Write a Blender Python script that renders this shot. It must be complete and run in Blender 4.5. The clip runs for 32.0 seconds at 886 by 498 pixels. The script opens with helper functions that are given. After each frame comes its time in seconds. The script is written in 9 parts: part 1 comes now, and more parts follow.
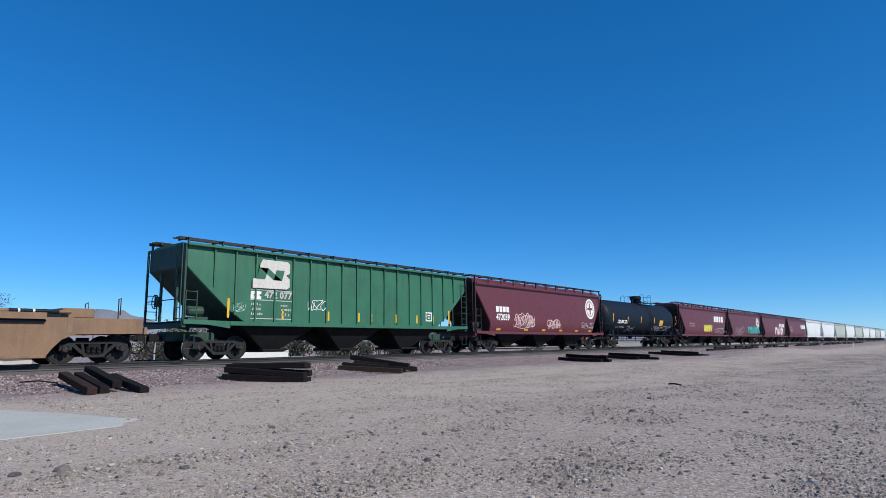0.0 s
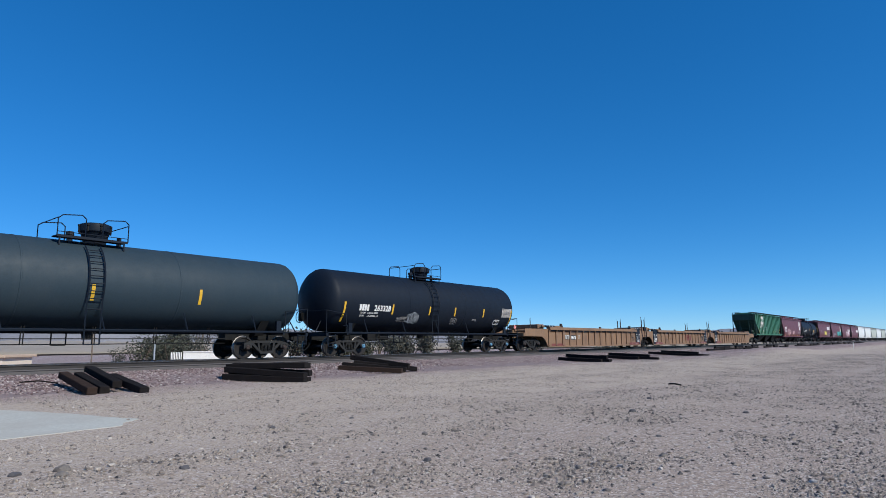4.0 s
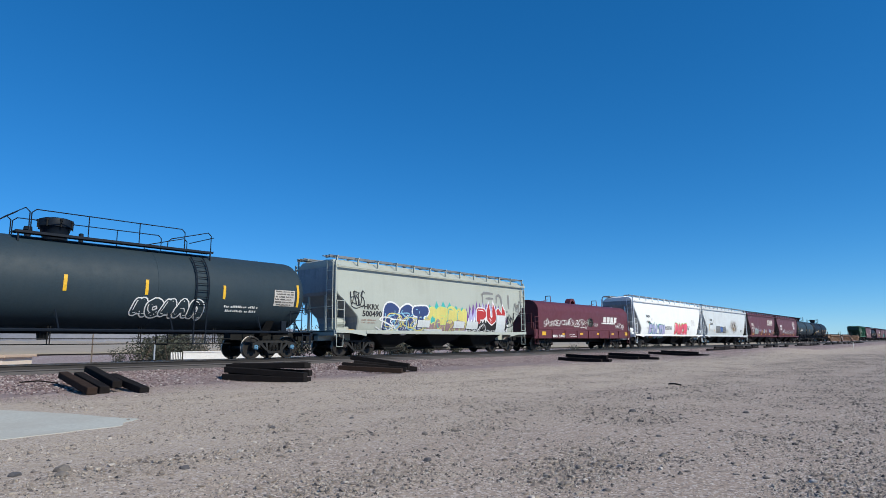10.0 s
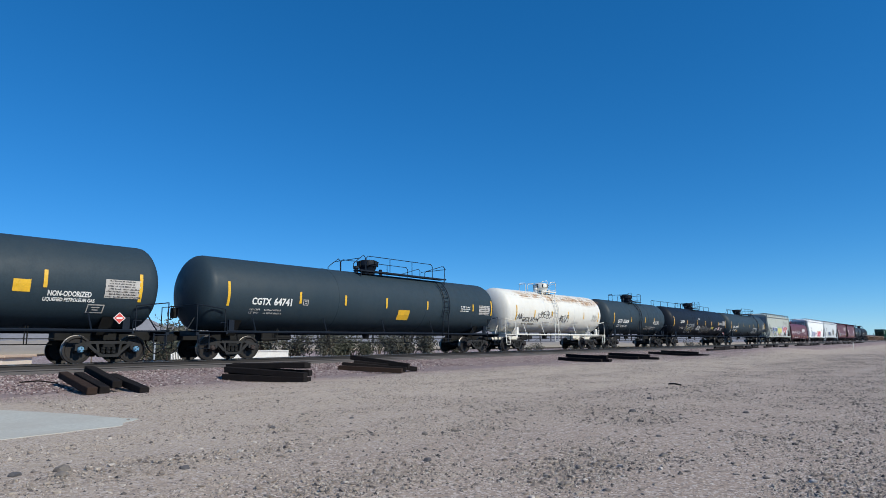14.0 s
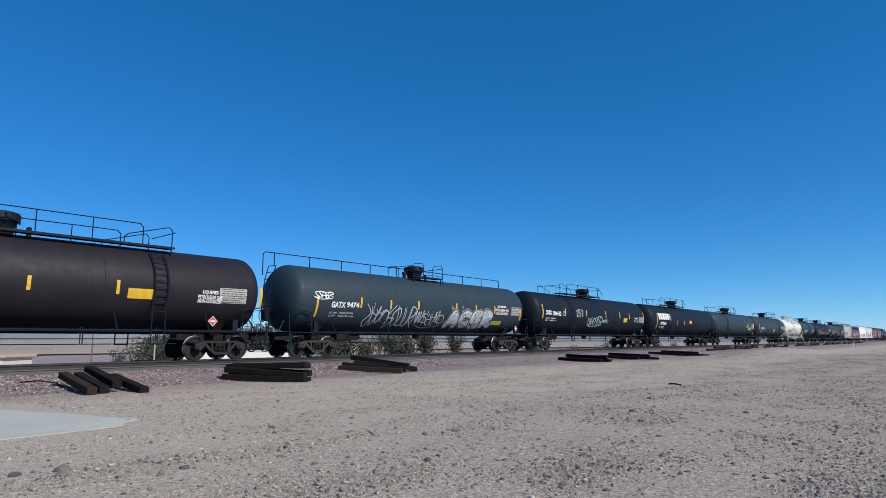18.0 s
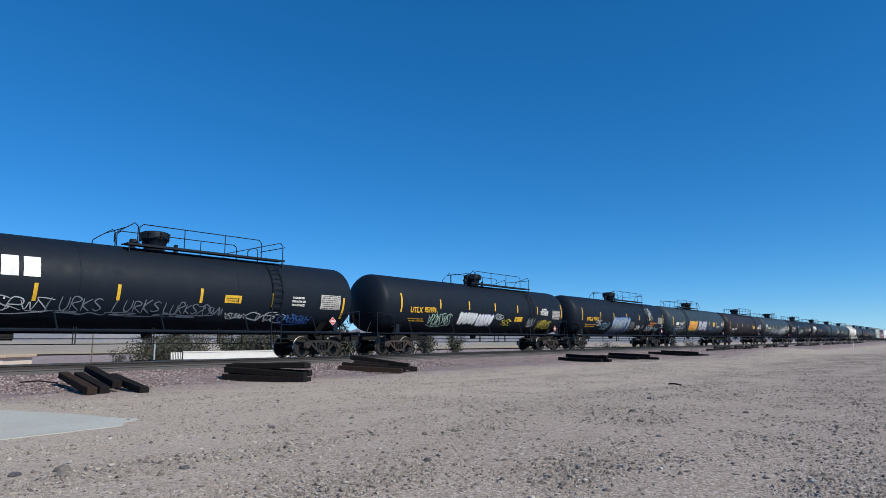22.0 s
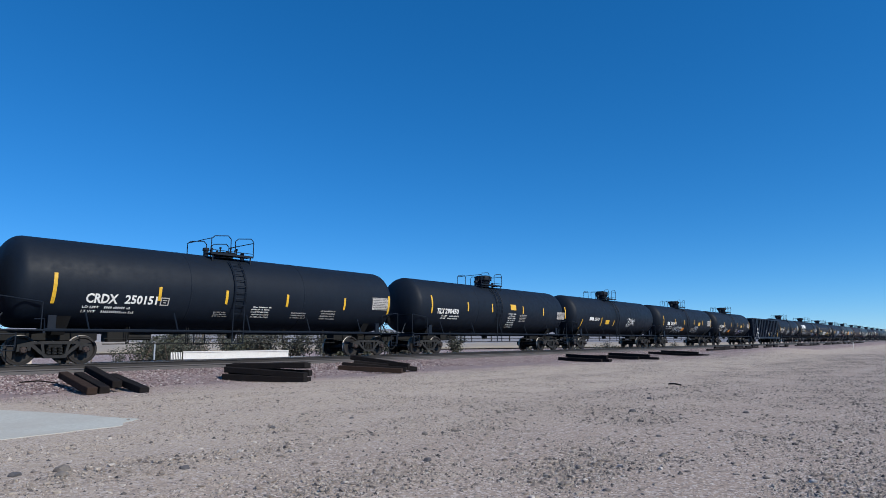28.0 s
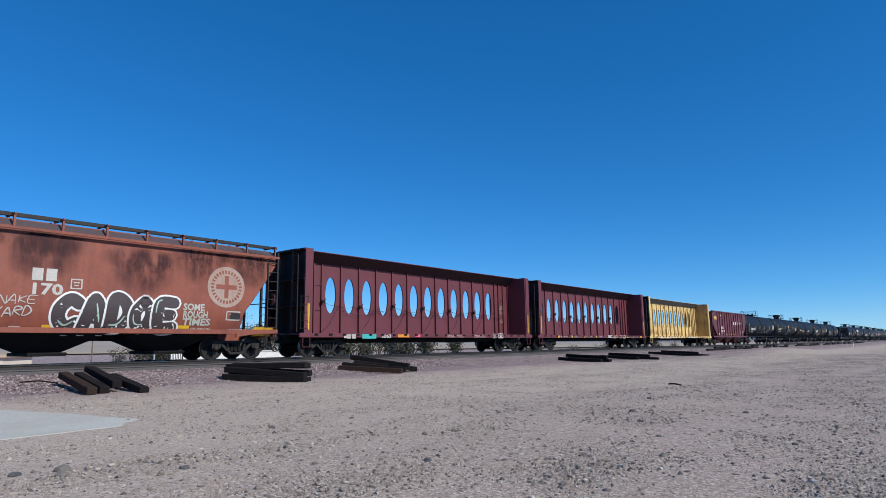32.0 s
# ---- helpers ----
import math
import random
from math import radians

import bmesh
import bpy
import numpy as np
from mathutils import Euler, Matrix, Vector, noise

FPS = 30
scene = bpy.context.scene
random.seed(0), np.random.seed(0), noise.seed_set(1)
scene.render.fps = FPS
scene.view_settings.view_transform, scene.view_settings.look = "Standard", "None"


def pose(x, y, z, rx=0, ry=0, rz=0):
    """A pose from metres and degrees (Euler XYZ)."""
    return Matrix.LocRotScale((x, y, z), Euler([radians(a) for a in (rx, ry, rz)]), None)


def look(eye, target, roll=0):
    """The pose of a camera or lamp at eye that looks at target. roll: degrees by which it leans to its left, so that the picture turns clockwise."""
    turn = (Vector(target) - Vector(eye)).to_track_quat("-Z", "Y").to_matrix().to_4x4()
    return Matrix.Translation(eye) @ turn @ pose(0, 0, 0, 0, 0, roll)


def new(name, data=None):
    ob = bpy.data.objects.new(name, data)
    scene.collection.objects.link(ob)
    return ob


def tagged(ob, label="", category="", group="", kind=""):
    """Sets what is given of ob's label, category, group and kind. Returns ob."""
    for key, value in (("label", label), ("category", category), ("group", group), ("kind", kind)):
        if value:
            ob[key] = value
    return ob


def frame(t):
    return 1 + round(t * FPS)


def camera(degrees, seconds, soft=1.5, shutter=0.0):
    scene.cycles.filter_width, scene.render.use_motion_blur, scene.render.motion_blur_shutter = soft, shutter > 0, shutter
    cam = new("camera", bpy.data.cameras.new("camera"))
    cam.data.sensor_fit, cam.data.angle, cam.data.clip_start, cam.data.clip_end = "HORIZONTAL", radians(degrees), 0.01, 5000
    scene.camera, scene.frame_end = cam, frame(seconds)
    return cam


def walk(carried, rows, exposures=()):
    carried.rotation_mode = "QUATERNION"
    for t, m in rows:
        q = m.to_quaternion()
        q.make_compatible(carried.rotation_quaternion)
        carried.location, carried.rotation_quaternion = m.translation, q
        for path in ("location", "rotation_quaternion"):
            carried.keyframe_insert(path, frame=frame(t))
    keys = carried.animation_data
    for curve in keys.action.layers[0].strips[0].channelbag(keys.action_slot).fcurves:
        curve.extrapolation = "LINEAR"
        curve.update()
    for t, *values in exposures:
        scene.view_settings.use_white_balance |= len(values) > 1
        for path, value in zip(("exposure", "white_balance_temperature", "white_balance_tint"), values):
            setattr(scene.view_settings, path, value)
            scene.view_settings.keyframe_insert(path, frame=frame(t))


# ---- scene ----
import itertools

# The camera stands still on the dirt beside the line.
cam = camera(72.0, 32.0, soft=0.7)
EYE = Vector((0.0, -23.19, 1.075))
YAW, PITCH, LEAN = radians(50.52), radians(8.92), -0.7
AIM = Vector((math.sin(YAW) * math.cos(PITCH), math.cos(YAW) * math.cos(PITCH), math.sin(PITCH)))
walk(cam, [(0.0, look(EYE, EYE + AIM, LEAN)), (32.0, look(EYE, EYE + AIM, LEAN))], [(0.0, 0.38, 6600, 6), (3.5, 0.38, 6600, 6), (5.8, 0.38, 6850, 4), (25.5, 0.38, 6850, 4), (27.8, 0.38, 6650, 6), (32.0, 0.38, 6650, 6)])

PACE, GAIN = 21.407, 0.00448     # the train's speed along +x at the start, metres a second, and half its slow gain
RAIL = 0.60         # rail top above the dirt

# ---- light ----
SUN_ELEV, SUN_AZ = radians(36), radians(-87)   # direction to the sun, angle from +x in the plan
world = bpy.data.worlds.new("world")
scene.world = world
world.use_nodes = True
wt = world.node_tree
sky = wt.nodes.new("ShaderNodeTexSky")
sky.sky_type = "NISHITA"
sky.sun_disc = False
sky.sun_elevation = SUN_ELEV
sky.sun_rotation = math.pi / 2 - SUN_AZ
sky.altitude = 1500
sky.air_density = 0.75
sky.dust_density = 0.0
sky.ozone_density = 2.0
wt.nodes["Background"].inputs["Strength"].default_value = 0.136
deep = wt.nodes.new("ShaderNodeHueSaturation")
deep.inputs["Saturation"].default_value = 1.45
even = wt.nodes.new("ShaderNodeGamma")
even.inputs["Gamma"].default_value = 0.78
wt.links.new(sky.outputs["Color"], even.inputs["Color"])
wt.links.new(even.outputs["Color"], deep.inputs["Color"])
dry = wt.nodes.new("ShaderNodeMix")
dry.data_type, dry.blend_type = "RGBA", "MULTIPLY"
dry.inputs[0].default_value = 1.0
dry.inputs[7].default_value = (0.40, 0.88, 1.21, 1)     # dry desert air, deep blue
wt.links.new(deep.outputs["Color"], dry.inputs[6])
split = wt.nodes.new("ShaderNodeSeparateColor")
join = wt.nodes.new("ShaderNodeCombineColor")
wt.links.new(dry.outputs[2], split.inputs[0])
for band, power, gain in (("Red", 1.17, 1.25), ("Green", 0.90, 1.045), ("Blue", 0.90, 1.14)):     # the red falls off faster towards the zenith
    bend, level = wt.nodes.new("ShaderNodeMath"), wt.nodes.new("ShaderNodeMath")
    bend.operation, level.operation = "POWER", "MULTIPLY"
    bend.inputs[1].default_value, level.inputs[1].default_value = power, gain
    wt.links.new(split.outputs[band], bend.inputs[0])
    wt.links.new(bend.outputs[0], level.inputs[0])
    wt.links.new(level.outputs[0], join.inputs[band])
wt.links.new(join.outputs[0], wt.nodes["Background"].inputs["Color"])
sun = new("sun", bpy.data.lights.new("sun", "SUN"))
sun.data.energy = 3.4
sun.data.angle = radians(0.53)
sun.data.color = (1.0, 0.95, 0.88)
to_sun = Vector((math.cos(SUN_AZ) * math.cos(SUN_ELEV), math.sin(SUN_AZ) * math.cos(SUN_ELEV), math.sin(SUN_ELEV)))
sun.matrix_world = look(to_sun * 60, (0, 0, 0))


# ---- materials ----
def ramp_between(nt, fac, lo, hi):
    m = nt.nodes.new("ShaderNodeMapRange")
    m.inputs["From Min"].default_value, m.inputs["From Max"].default_value = lo, hi
    nt.links.new(fac, m.inputs["Value"])
    return m.outputs["Result"]


def mix_colour(nt, fac, a, b):
    m = nt.nodes.new("ShaderNodeMix")
    m.data_type = "RGBA"
    if hasattr(fac, "is_linked"):
        nt.links.new(fac, m.inputs[0])
    else:
        m.inputs[0].default_value = fac
    for value, sock in ((a, m.inputs[6]), (b, m.inputs[7])):
        if hasattr(value, "is_linked"):
            nt.links.new(value, sock)
        else:
            sock.default_value = (*value, 1)
    return m.outputs[2]


def noise_at(nt, coord, scale, detail=4, rough=0.6):
    n = nt.nodes.new("ShaderNodeTexNoise")
    n.inputs["Scale"].default_value = scale
    n.inputs["Detail"].default_value = detail
    n.inputs["Roughness"].default_value = rough
    nt.links.new(coord, n.inputs["Vector"])
    return n.outputs["Fac"]


def surface(name, colour, rough=0.6, metal=0.0, grime=None, amount=0.35, streak=True, rust=0.0, grain=0.12, bump=0.15, spec=0.5, scale=1.0):
    """Painted steel and the like: base colour, fine grain, dusty or dirty patches, streaks that run down, spots of rust."""
    m = bpy.data.materials.new(name)
    m.use_nodes = True
    nt = m.node_tree
    b = nt.nodes["Principled BSDF"]
    tc = nt.nodes.new("ShaderNodeTexCoord")
    info = nt.nodes.new("ShaderNodeObjectInfo")
    shift = nt.nodes.new("ShaderNodeVectorMath")
    shift.operation = "MULTIPLY_ADD"
    nt.links.new(info.outputs["Random"], shift.inputs[0])
    shift.inputs[1].default_value = (37.0, 11.0, 5.0)
    nt.links.new(tc.outputs["Object"], shift.inputs[2])
    coord = shift.outputs[0]
    col = mix_colour(nt, ramp_between(nt, noise_at(nt, coord, 18 * scale, 5), 0.3, 0.7), [c * (1 - grain) for c in colour], [min(1, c * (1 + grain)) for c in colour])
    if grime is not None:
        patch = noise_at(nt, coord, 0.7 * scale, 6, 0.62)
        if streak:
            st = nt.nodes.new("ShaderNodeMapping")
            st.inputs["Scale"].default_value = (5.0 * scale, 5.0 * scale, 0.25 * scale)
            nt.links.new(coord, st.inputs["Vector"])
            runs = noise_at(nt, st.outputs["Vector"], 1.0, 5, 0.6)
            add = nt.nodes.new("ShaderNodeMath")
            add.operation = "MULTIPLY_ADD"
            nt.links.new(runs, add.inputs[0])
            add.inputs[1].default_value = 0.7
            nt.links.new(patch, add.inputs[2])
            patch = ramp_between(nt, add.outputs[0], 0.35, 1.35)
        mask = ramp_between(nt, patch, 0.42, 0.78)
        sc = nt.nodes.new("ShaderNodeMath")
        sc.operation = "MULTIPLY"
        nt.links.new(mask, sc.inputs[0])
        sc.inputs[1].default_value = amount
        col = mix_colour(nt, sc.outputs[0], col, grime)
    if rust:
        spots = ramp_between(nt, noise_at(nt, coord, 2.6 * scale, 8, 0.7), 0.74 - 0.22 * rust, 0.80 - 0.18 * rust)
        col = mix_colour(nt, spots, col, (0.16, 0.065, 0.03))
    nt.links.new(col, b.inputs["Base Color"])
    r = ramp_between(nt, noise_at(nt, coord, 3.0 * scale, 4), 0.2, 0.8)
    rr = nt.nodes.new("ShaderNodeMapRange")
    rr.inputs["To Min"].default_value, rr.inputs["To Max"].default_value = max(0.05, rough - 0.12), min(1, rough + 0.12)
    nt.links.new(r, rr.inputs["Value"])
    nt.links.new(rr.outputs["Result"], b.inputs["Roughness"])
    b.inputs["Metallic"].default_value = metal
    b.inputs["Specular IOR Level"].default_value = spec
    if bump:
        bp = nt.nodes.new("ShaderNodeBump")
        bp.inputs["Strength"].default_value = bump
        bp.inputs["Distance"].default_value = 0.02
        nt.links.new(noise_at(nt, coord, 9 * scale, 6), bp.inputs["Height"])
        nt.links.new(bp.outputs["Normal"], b.inputs["Normal"])
    return m


DUST = (0.30, 0.25, 0.20)
GRIME = (0.035, 0.03, 0.028)
M = {}
M["red"] = surface("mineral_red_paint", (0.112, 0.024, 0.033), 0.5, grime=(0.09, 0.03, 0.03), amount=0.5)
M["red_old"] = surface("faded_red_paint", (0.235, 0.066, 0.040), 0.65, grime=(0.115, 0.032, 0.028), amount=0.8, rust=0.15)
M["roof_grime"] = surface("sooty_roof_paint", (0.075, 0.056, 0.062), 0.8, grime=(0.12, 0.05, 0.045), amount=0.4)
M["red_beam"] = surface("beam_red_paint", (0.130, 0.030, 0.042), 0.55, grime=(0.07, 0.028, 0.028), amount=0.5, rust=0.15)
M["green"] = surface("cascade_green_paint", (0.028, 0.135, 0.075), 0.55, grime=(0.020, 0.075, 0.046), amount=0.7)
M["white"] = surface("white_paint", (0.66, 0.68, 0.68), 0.5, grime=(0.45, 0.43, 0.39), amount=0.4)
M["bright_white"] = surface("clean_white_paint", (0.80, 0.82, 0.82), 0.5, grime=(0.62, 0.62, 0.60), amount=0.35)
M["dusty_white"] = surface("dusty_white_paint", (0.58, 0.62, 0.64), 0.5, grime=(0.42, 0.42, 0.41), amount=0.45)
M["cream"] = surface("off_white_paint", (0.395, 0.425, 0.385), 0.55, grime=(0.29, 0.29, 0.25), amount=0.35, grain=0.05)
M["white_tank"] = surface("stained_white_paint", (0.68, 0.67, 0.62), 0.5, grime=(0.55, 0.50, 0.42), amount=0.35, grain=0.05)
M["black"] = surface("black_paint", (0.0066, 0.0112, 0.0200), 0.58, grime=(0.0125, 0.0195, 0.030), amount=0.35, bump=0.05, spec=0.18)
M["blue_black"] = surface("blue_black_paint", (0.0055, 0.0095, 0.0200), 0.5, grime=(0.010, 0.015, 0.026), amount=0.35, bump=0.05, spec=0.22)
M["tank_grey"] = surface("dark_grey_paint", (0.022, 0.039, 0.053), 0.58, grime=(0.040, 0.053, 0.062), amount=0.4, bump=0.05, spec=0.25)
M["tank_plum"] = surface("weathered_black_paint", (0.016, 0.013, 0.018), 0.55, grime=(0.03, 0.027, 0.03), amount=0.4, bump=0.05, spec=0.25)
M["well"] = surface("tan_brown_paint", (0.222, 0.131, 0.074), 0.65, grime=(0.105, 0.062, 0.043), amount=0.7, rust=0.3)
M["yellow_car"] = surface("weathered_yellow_paint", (0.64, 0.475, 0.195), 0.6, grime=(0.36, 0.21, 0.085), amount=0.55, rust=0.50)
# darker steels; the shade at the cars' ends is put into these colours
M["end_shade"] = surface("shaded_end_steel", (0.045, 0.044, 0.044), 0.75, grime=(0.02, 0.02, 0.021), amount=0.6)
M["soffit_red"] = surface("shaded_red_steel", (0.035, 0.014, 0.016), 0.8, grime=(0.015, 0.01, 0.01), amount=0.6)
M["yellow_rust_shade"] = surface("rusty_shaded_yellow_steel", (0.45, 0.30, 0.11), 0.7, grime=(0.12, 0.055, 0.03), amount=0.9, rust=0.8)
M["pale_end"] = surface("dusty_shaded_pale_steel", (0.30, 0.31, 0.32), 0.7, grime=(0.14, 0.14, 0.145), amount=0.7)
M["green_end"] = surface("shaded_dark_green_steel", (0.020, 0.060, 0.040), 0.65, grime=(0.015, 0.026, 0.021), amount=0.7)
M["walkway"] = surface("dark_steel_grating", (0.032, 0.028, 0.029), 0.7, metal=0.3, grime=(0.02, 0.018, 0.018), amount=0.5)
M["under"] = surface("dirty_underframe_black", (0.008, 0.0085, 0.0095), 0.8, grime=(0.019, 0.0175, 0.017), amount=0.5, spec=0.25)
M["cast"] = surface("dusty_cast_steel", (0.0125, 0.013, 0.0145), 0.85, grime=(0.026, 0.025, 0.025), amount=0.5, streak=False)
M["cast_red"] = surface("rusty_cast_steel", (0.036, 0.024, 0.023), 0.8, grime=(0.024, 0.021, 0.021), amount=0.6, streak=False)
M["wheel"] = surface("brown_wheel_steel", (0.018, 0.0155, 0.0155), 0.65, metal=0.3, grime=(0.012, 0.011, 0.011), amount=0.6, streak=False)
M["tread"] = surface("worn_wheel_steel", (0.28, 0.26, 0.25), 0.5, metal=1.0)
M["rail"] = surface("rail_steel", (0.026, 0.022, 0.021), 0.6, metal=0.2, grime=(0.05, 0.042, 0.038), amount=0.5, streak=False)
M["spare_rail"] = surface("dusty_spare_rail", (0.095, 0.086, 0.086), 0.75, grime=(0.05, 0.044, 0.043), amount=0.5, streak=False)
M["railhead"] = surface("polished_rail_head", (0.34, 0.32, 0.31), 0.28, metal=1.0)
M["tie"] = surface("creosoted_wood", (0.011, 0.0095, 0.010), 0.9, grime=(0.028, 0.021, 0.018), amount=0.5, streak=False, bump=0.5, scale=2, spec=0.15)
M["tie_brown"] = surface("weathered_brown_wood", (0.040, 0.025, 0.019), 0.9, grime=(0.013, 0.011, 0.011), amount=0.6, streak=False, bump=0.5, scale=2, spec=0.15)
M["grating"] = surface("grey_steel_grating", (0.21, 0.22, 0.23), 0.6, metal=0.4, grime=(0.05, 0.048, 0.045), amount=0.5)
M["yellow"] = surface("yellow_reflective_sheet", (0.72, 0.42, 0.03), 0.35, grime=(0.3, 0.2, 0.06), amount=0.4)
M["letter"] = surface("white_lettering", (0.74, 0.74, 0.72), 0.6, grime=(0.35, 0.33, 0.31), amount=0.4)
M["letter_dim"] = surface("dusty_white_lettering", (0.46, 0.44, 0.42), 0.65, grime=(0.25, 0.23, 0.22), amount=0.4)
M["ivory"] = surface("aged_white_lettering", (0.56, 0.53, 0.49), 0.65, grime=(0.36, 0.36, 0.33), amount=0.5)
M["letter_dark"] = surface("black_lettering", (0.02, 0.02, 0.022), 0.6)
M["letter_faded"] = surface("worn_pale_lettering", (0.36, 0.27, 0.23), 0.7, grime=(0.24, 0.12, 0.085), amount=0.6)
M["letter_rust"] = surface("maroon_lettering", (0.16, 0.04, 0.035), 0.6)
M["concrete"] = surface("pale_concrete", (0.50, 0.495, 0.44), 0.85, grime=(0.42, 0.385, 0.33), amount=0.8, streak=False, bump=0.3)
M["stucco"] = surface("white_stucco", (0.80, 0.79, 0.76), 0.9, grime=(0.6, 0.58, 0.53), amount=0.3)
M["beige"] = surface("beige_stucco", (0.70, 0.60, 0.50), 0.9, grime=(0.56, 0.45, 0.36), amount=0.3)
M["tan_roof"] = surface("tan_roofing", (0.52, 0.39, 0.29), 0.9, grime=(0.42, 0.30, 0.22), amount=0.4)
M["glass"] = surface("dark_window_glass", (0.02, 0.025, 0.03), 0.1, bump=0)
M["pole"] = surface("weathered_pole_wood", (0.16, 0.12, 0.09), 0.85, grime=(0.08, 0.06, 0.05), amount=0.5)
M["alu"] = surface("galvanised_steel", (0.55, 0.56, 0.56), 0.45, metal=0.7, grime=(0.35, 0.34, 0.33), amount=0.4)
M["reddiamond"] = surface("red_placard", (0.60, 0.07, 0.06), 0.4)
M["bluecap"] = surface("blue_bearing_cap", (0.10, 0.24, 0.38), 0.5)
# the blue-grey haze of the distance is mixed into the hills' colour
M["hazy_hill"] = surface("hazy_far_hill", (0.215, 0.213, 0.235), 0.95, grime=(0.17, 0.175, 0.20), amount=0.6, streak=False, bump=0, scale=0.003)
for tint, rgb in (("spray_white", (0.72, 0.73, 0.74)), ("spray_silver", (0.42, 0.46, 0.50)), ("spray_pink", (0.75, 0.10, 0.16)), ("spray_teal", (0.05, 0.40, 0.38)),
                  ("spray_blue", (0.04, 0.13, 0.42)), ("spray_sky", (0.22, 0.45, 0.62)), ("spray_orange", (0.72, 0.25, 0.03)), ("spray_yellow", (0.72, 0.60, 0.08)),
                  ("spray_black", (0.015, 0.015, 0.018)), ("spray_red", (0.42, 0.03, 0.03)), ("spray_lilac", (0.40, 0.40, 0.62)), ("spray_mint", (0.36, 0.52, 0.46)),
                  ("spray_purple", (0.16, 0.06, 0.28)), ("spray_navy", (0.03, 0.055, 0.17)), ("spray_mauve", (0.30, 0.20, 0.22)), ("spray_straw", (0.62, 0.55, 0.17)), ("spray_blush", (0.62, 0.42, 0.42)),
                  ("spray_olive", (0.42, 0.38, 0.06)), ("spray_lime", (0.52, 0.62, 0.20)), ("spray_powder", (0.25, 0.31, 0.34)), ("spray_smoke", (0.055, 0.042, 0.045)), ("spray_brown", (0.30, 0.17, 0.07)), ("spray_grey", (0.20, 0.20, 0.20)), ("spray_sage", (0.20, 0.27, 0.25)), ("spray_slate_blue", (0.14, 0.17, 0.22)), ("spray_slate", (0.095, 0.115, 0.14))):
    M[tint] = surface(tint, rgb, 0.55, grime=[c * 0.6 for c in rgb], amount=0.5)


def stain_material(name, colour, strength, scale=3.0):
    """A ragged film of dirt that thins out towards its rim."""
    m = bpy.data.materials.new(name)
    m.use_nodes = True
    nt = m.node_tree
    b = nt.nodes["Principled BSDF"]
    b.inputs["Base Color"].default_value = (*colour, 1)
    b.inputs["Roughness"].default_value = 0.8
    tc = nt.nodes.new("ShaderNodeTexCoord")
    mid = nt.nodes.new("ShaderNodeMapping")
    mid.inputs["Location"].default_value = (-1.0, 0.0, -1.0)
    mid.inputs["Scale"].default_value = (2.0, 0.0, 2.0)
    nt.links.new(tc.outputs["Generated"], mid.inputs["Vector"])
    g = nt.nodes.new("ShaderNodeTexGradient")
    g.gradient_type = "SPHERICAL"
    nt.links.new(mid.outputs["Vector"], g.inputs["Vector"])
    st = nt.nodes.new("ShaderNodeMapping")
    st.inputs["Scale"].default_value = (scale, scale, scale * 0.35)
    nt.links.new(tc.outputs["Object"], st.inputs["Vector"])
    n = noise_at(nt, st.outputs["Vector"], 1.0, 7, 0.68)
    mul = nt.nodes.new("ShaderNodeMath")
    mul.operation = "MULTIPLY"
    nt.links.new(ramp_between(nt, n, 0.36, 0.66), mul.inputs[0])
    nt.links.new(ramp_between(nt, g.outputs["Fac"], 0.0, 0.6), mul.inputs[1])
    k = nt.nodes.new("ShaderNodeMath")
    k.operation = "MULTIPLY"
    nt.links.new(mul.outputs[0], k.inputs[0])
    k.inputs[1].default_value = strength
    nt.links.new(k.outputs[0], b.inputs["Alpha"])
    return m


M["rust_stain"] = stain_material("rust_runs", (0.16, 0.055, 0.025), 0.85, 4.0)
M["wine_stain"] = stain_material("dark_red_soot", (0.050, 0.016, 0.020), 0.85, 2.2)
M["brown_stain"] = stain_material("brown_spill", (0.14, 0.09, 0.055), 0.75)
M["tan_stain"] = stain_material("tan_spill", (0.42, 0.24, 0.12), 0.75, 1.6)
M["grey_stain"] = stain_material("grey_soot", (0.10, 0.10, 0.10), 0.6, 1.5)


def leaf_material(name, a, b):
    m = bpy.data.materials.new(name)
    m.use_nodes = True
    nt = m.node_tree
    g = nt.nodes.new("ShaderNodeNewGeometry")
    nt.links.new(mix_colour(nt, g.outputs["Random Per Island"], a, b), nt.nodes["Principled BSDF"].inputs["Base Color"])
    nt.nodes["Principled BSDF"].inputs["Roughness"].default_value = 0.7
    return m


M["leaf"] = leaf_material("desert_leaves", (0.022, 0.028, 0.018), (0.070, 0.074, 0.048))
M["leaf_grey"] = leaf_material("grey_green_leaves", (0.040, 0.044, 0.033), (0.105, 0.103, 0.080))


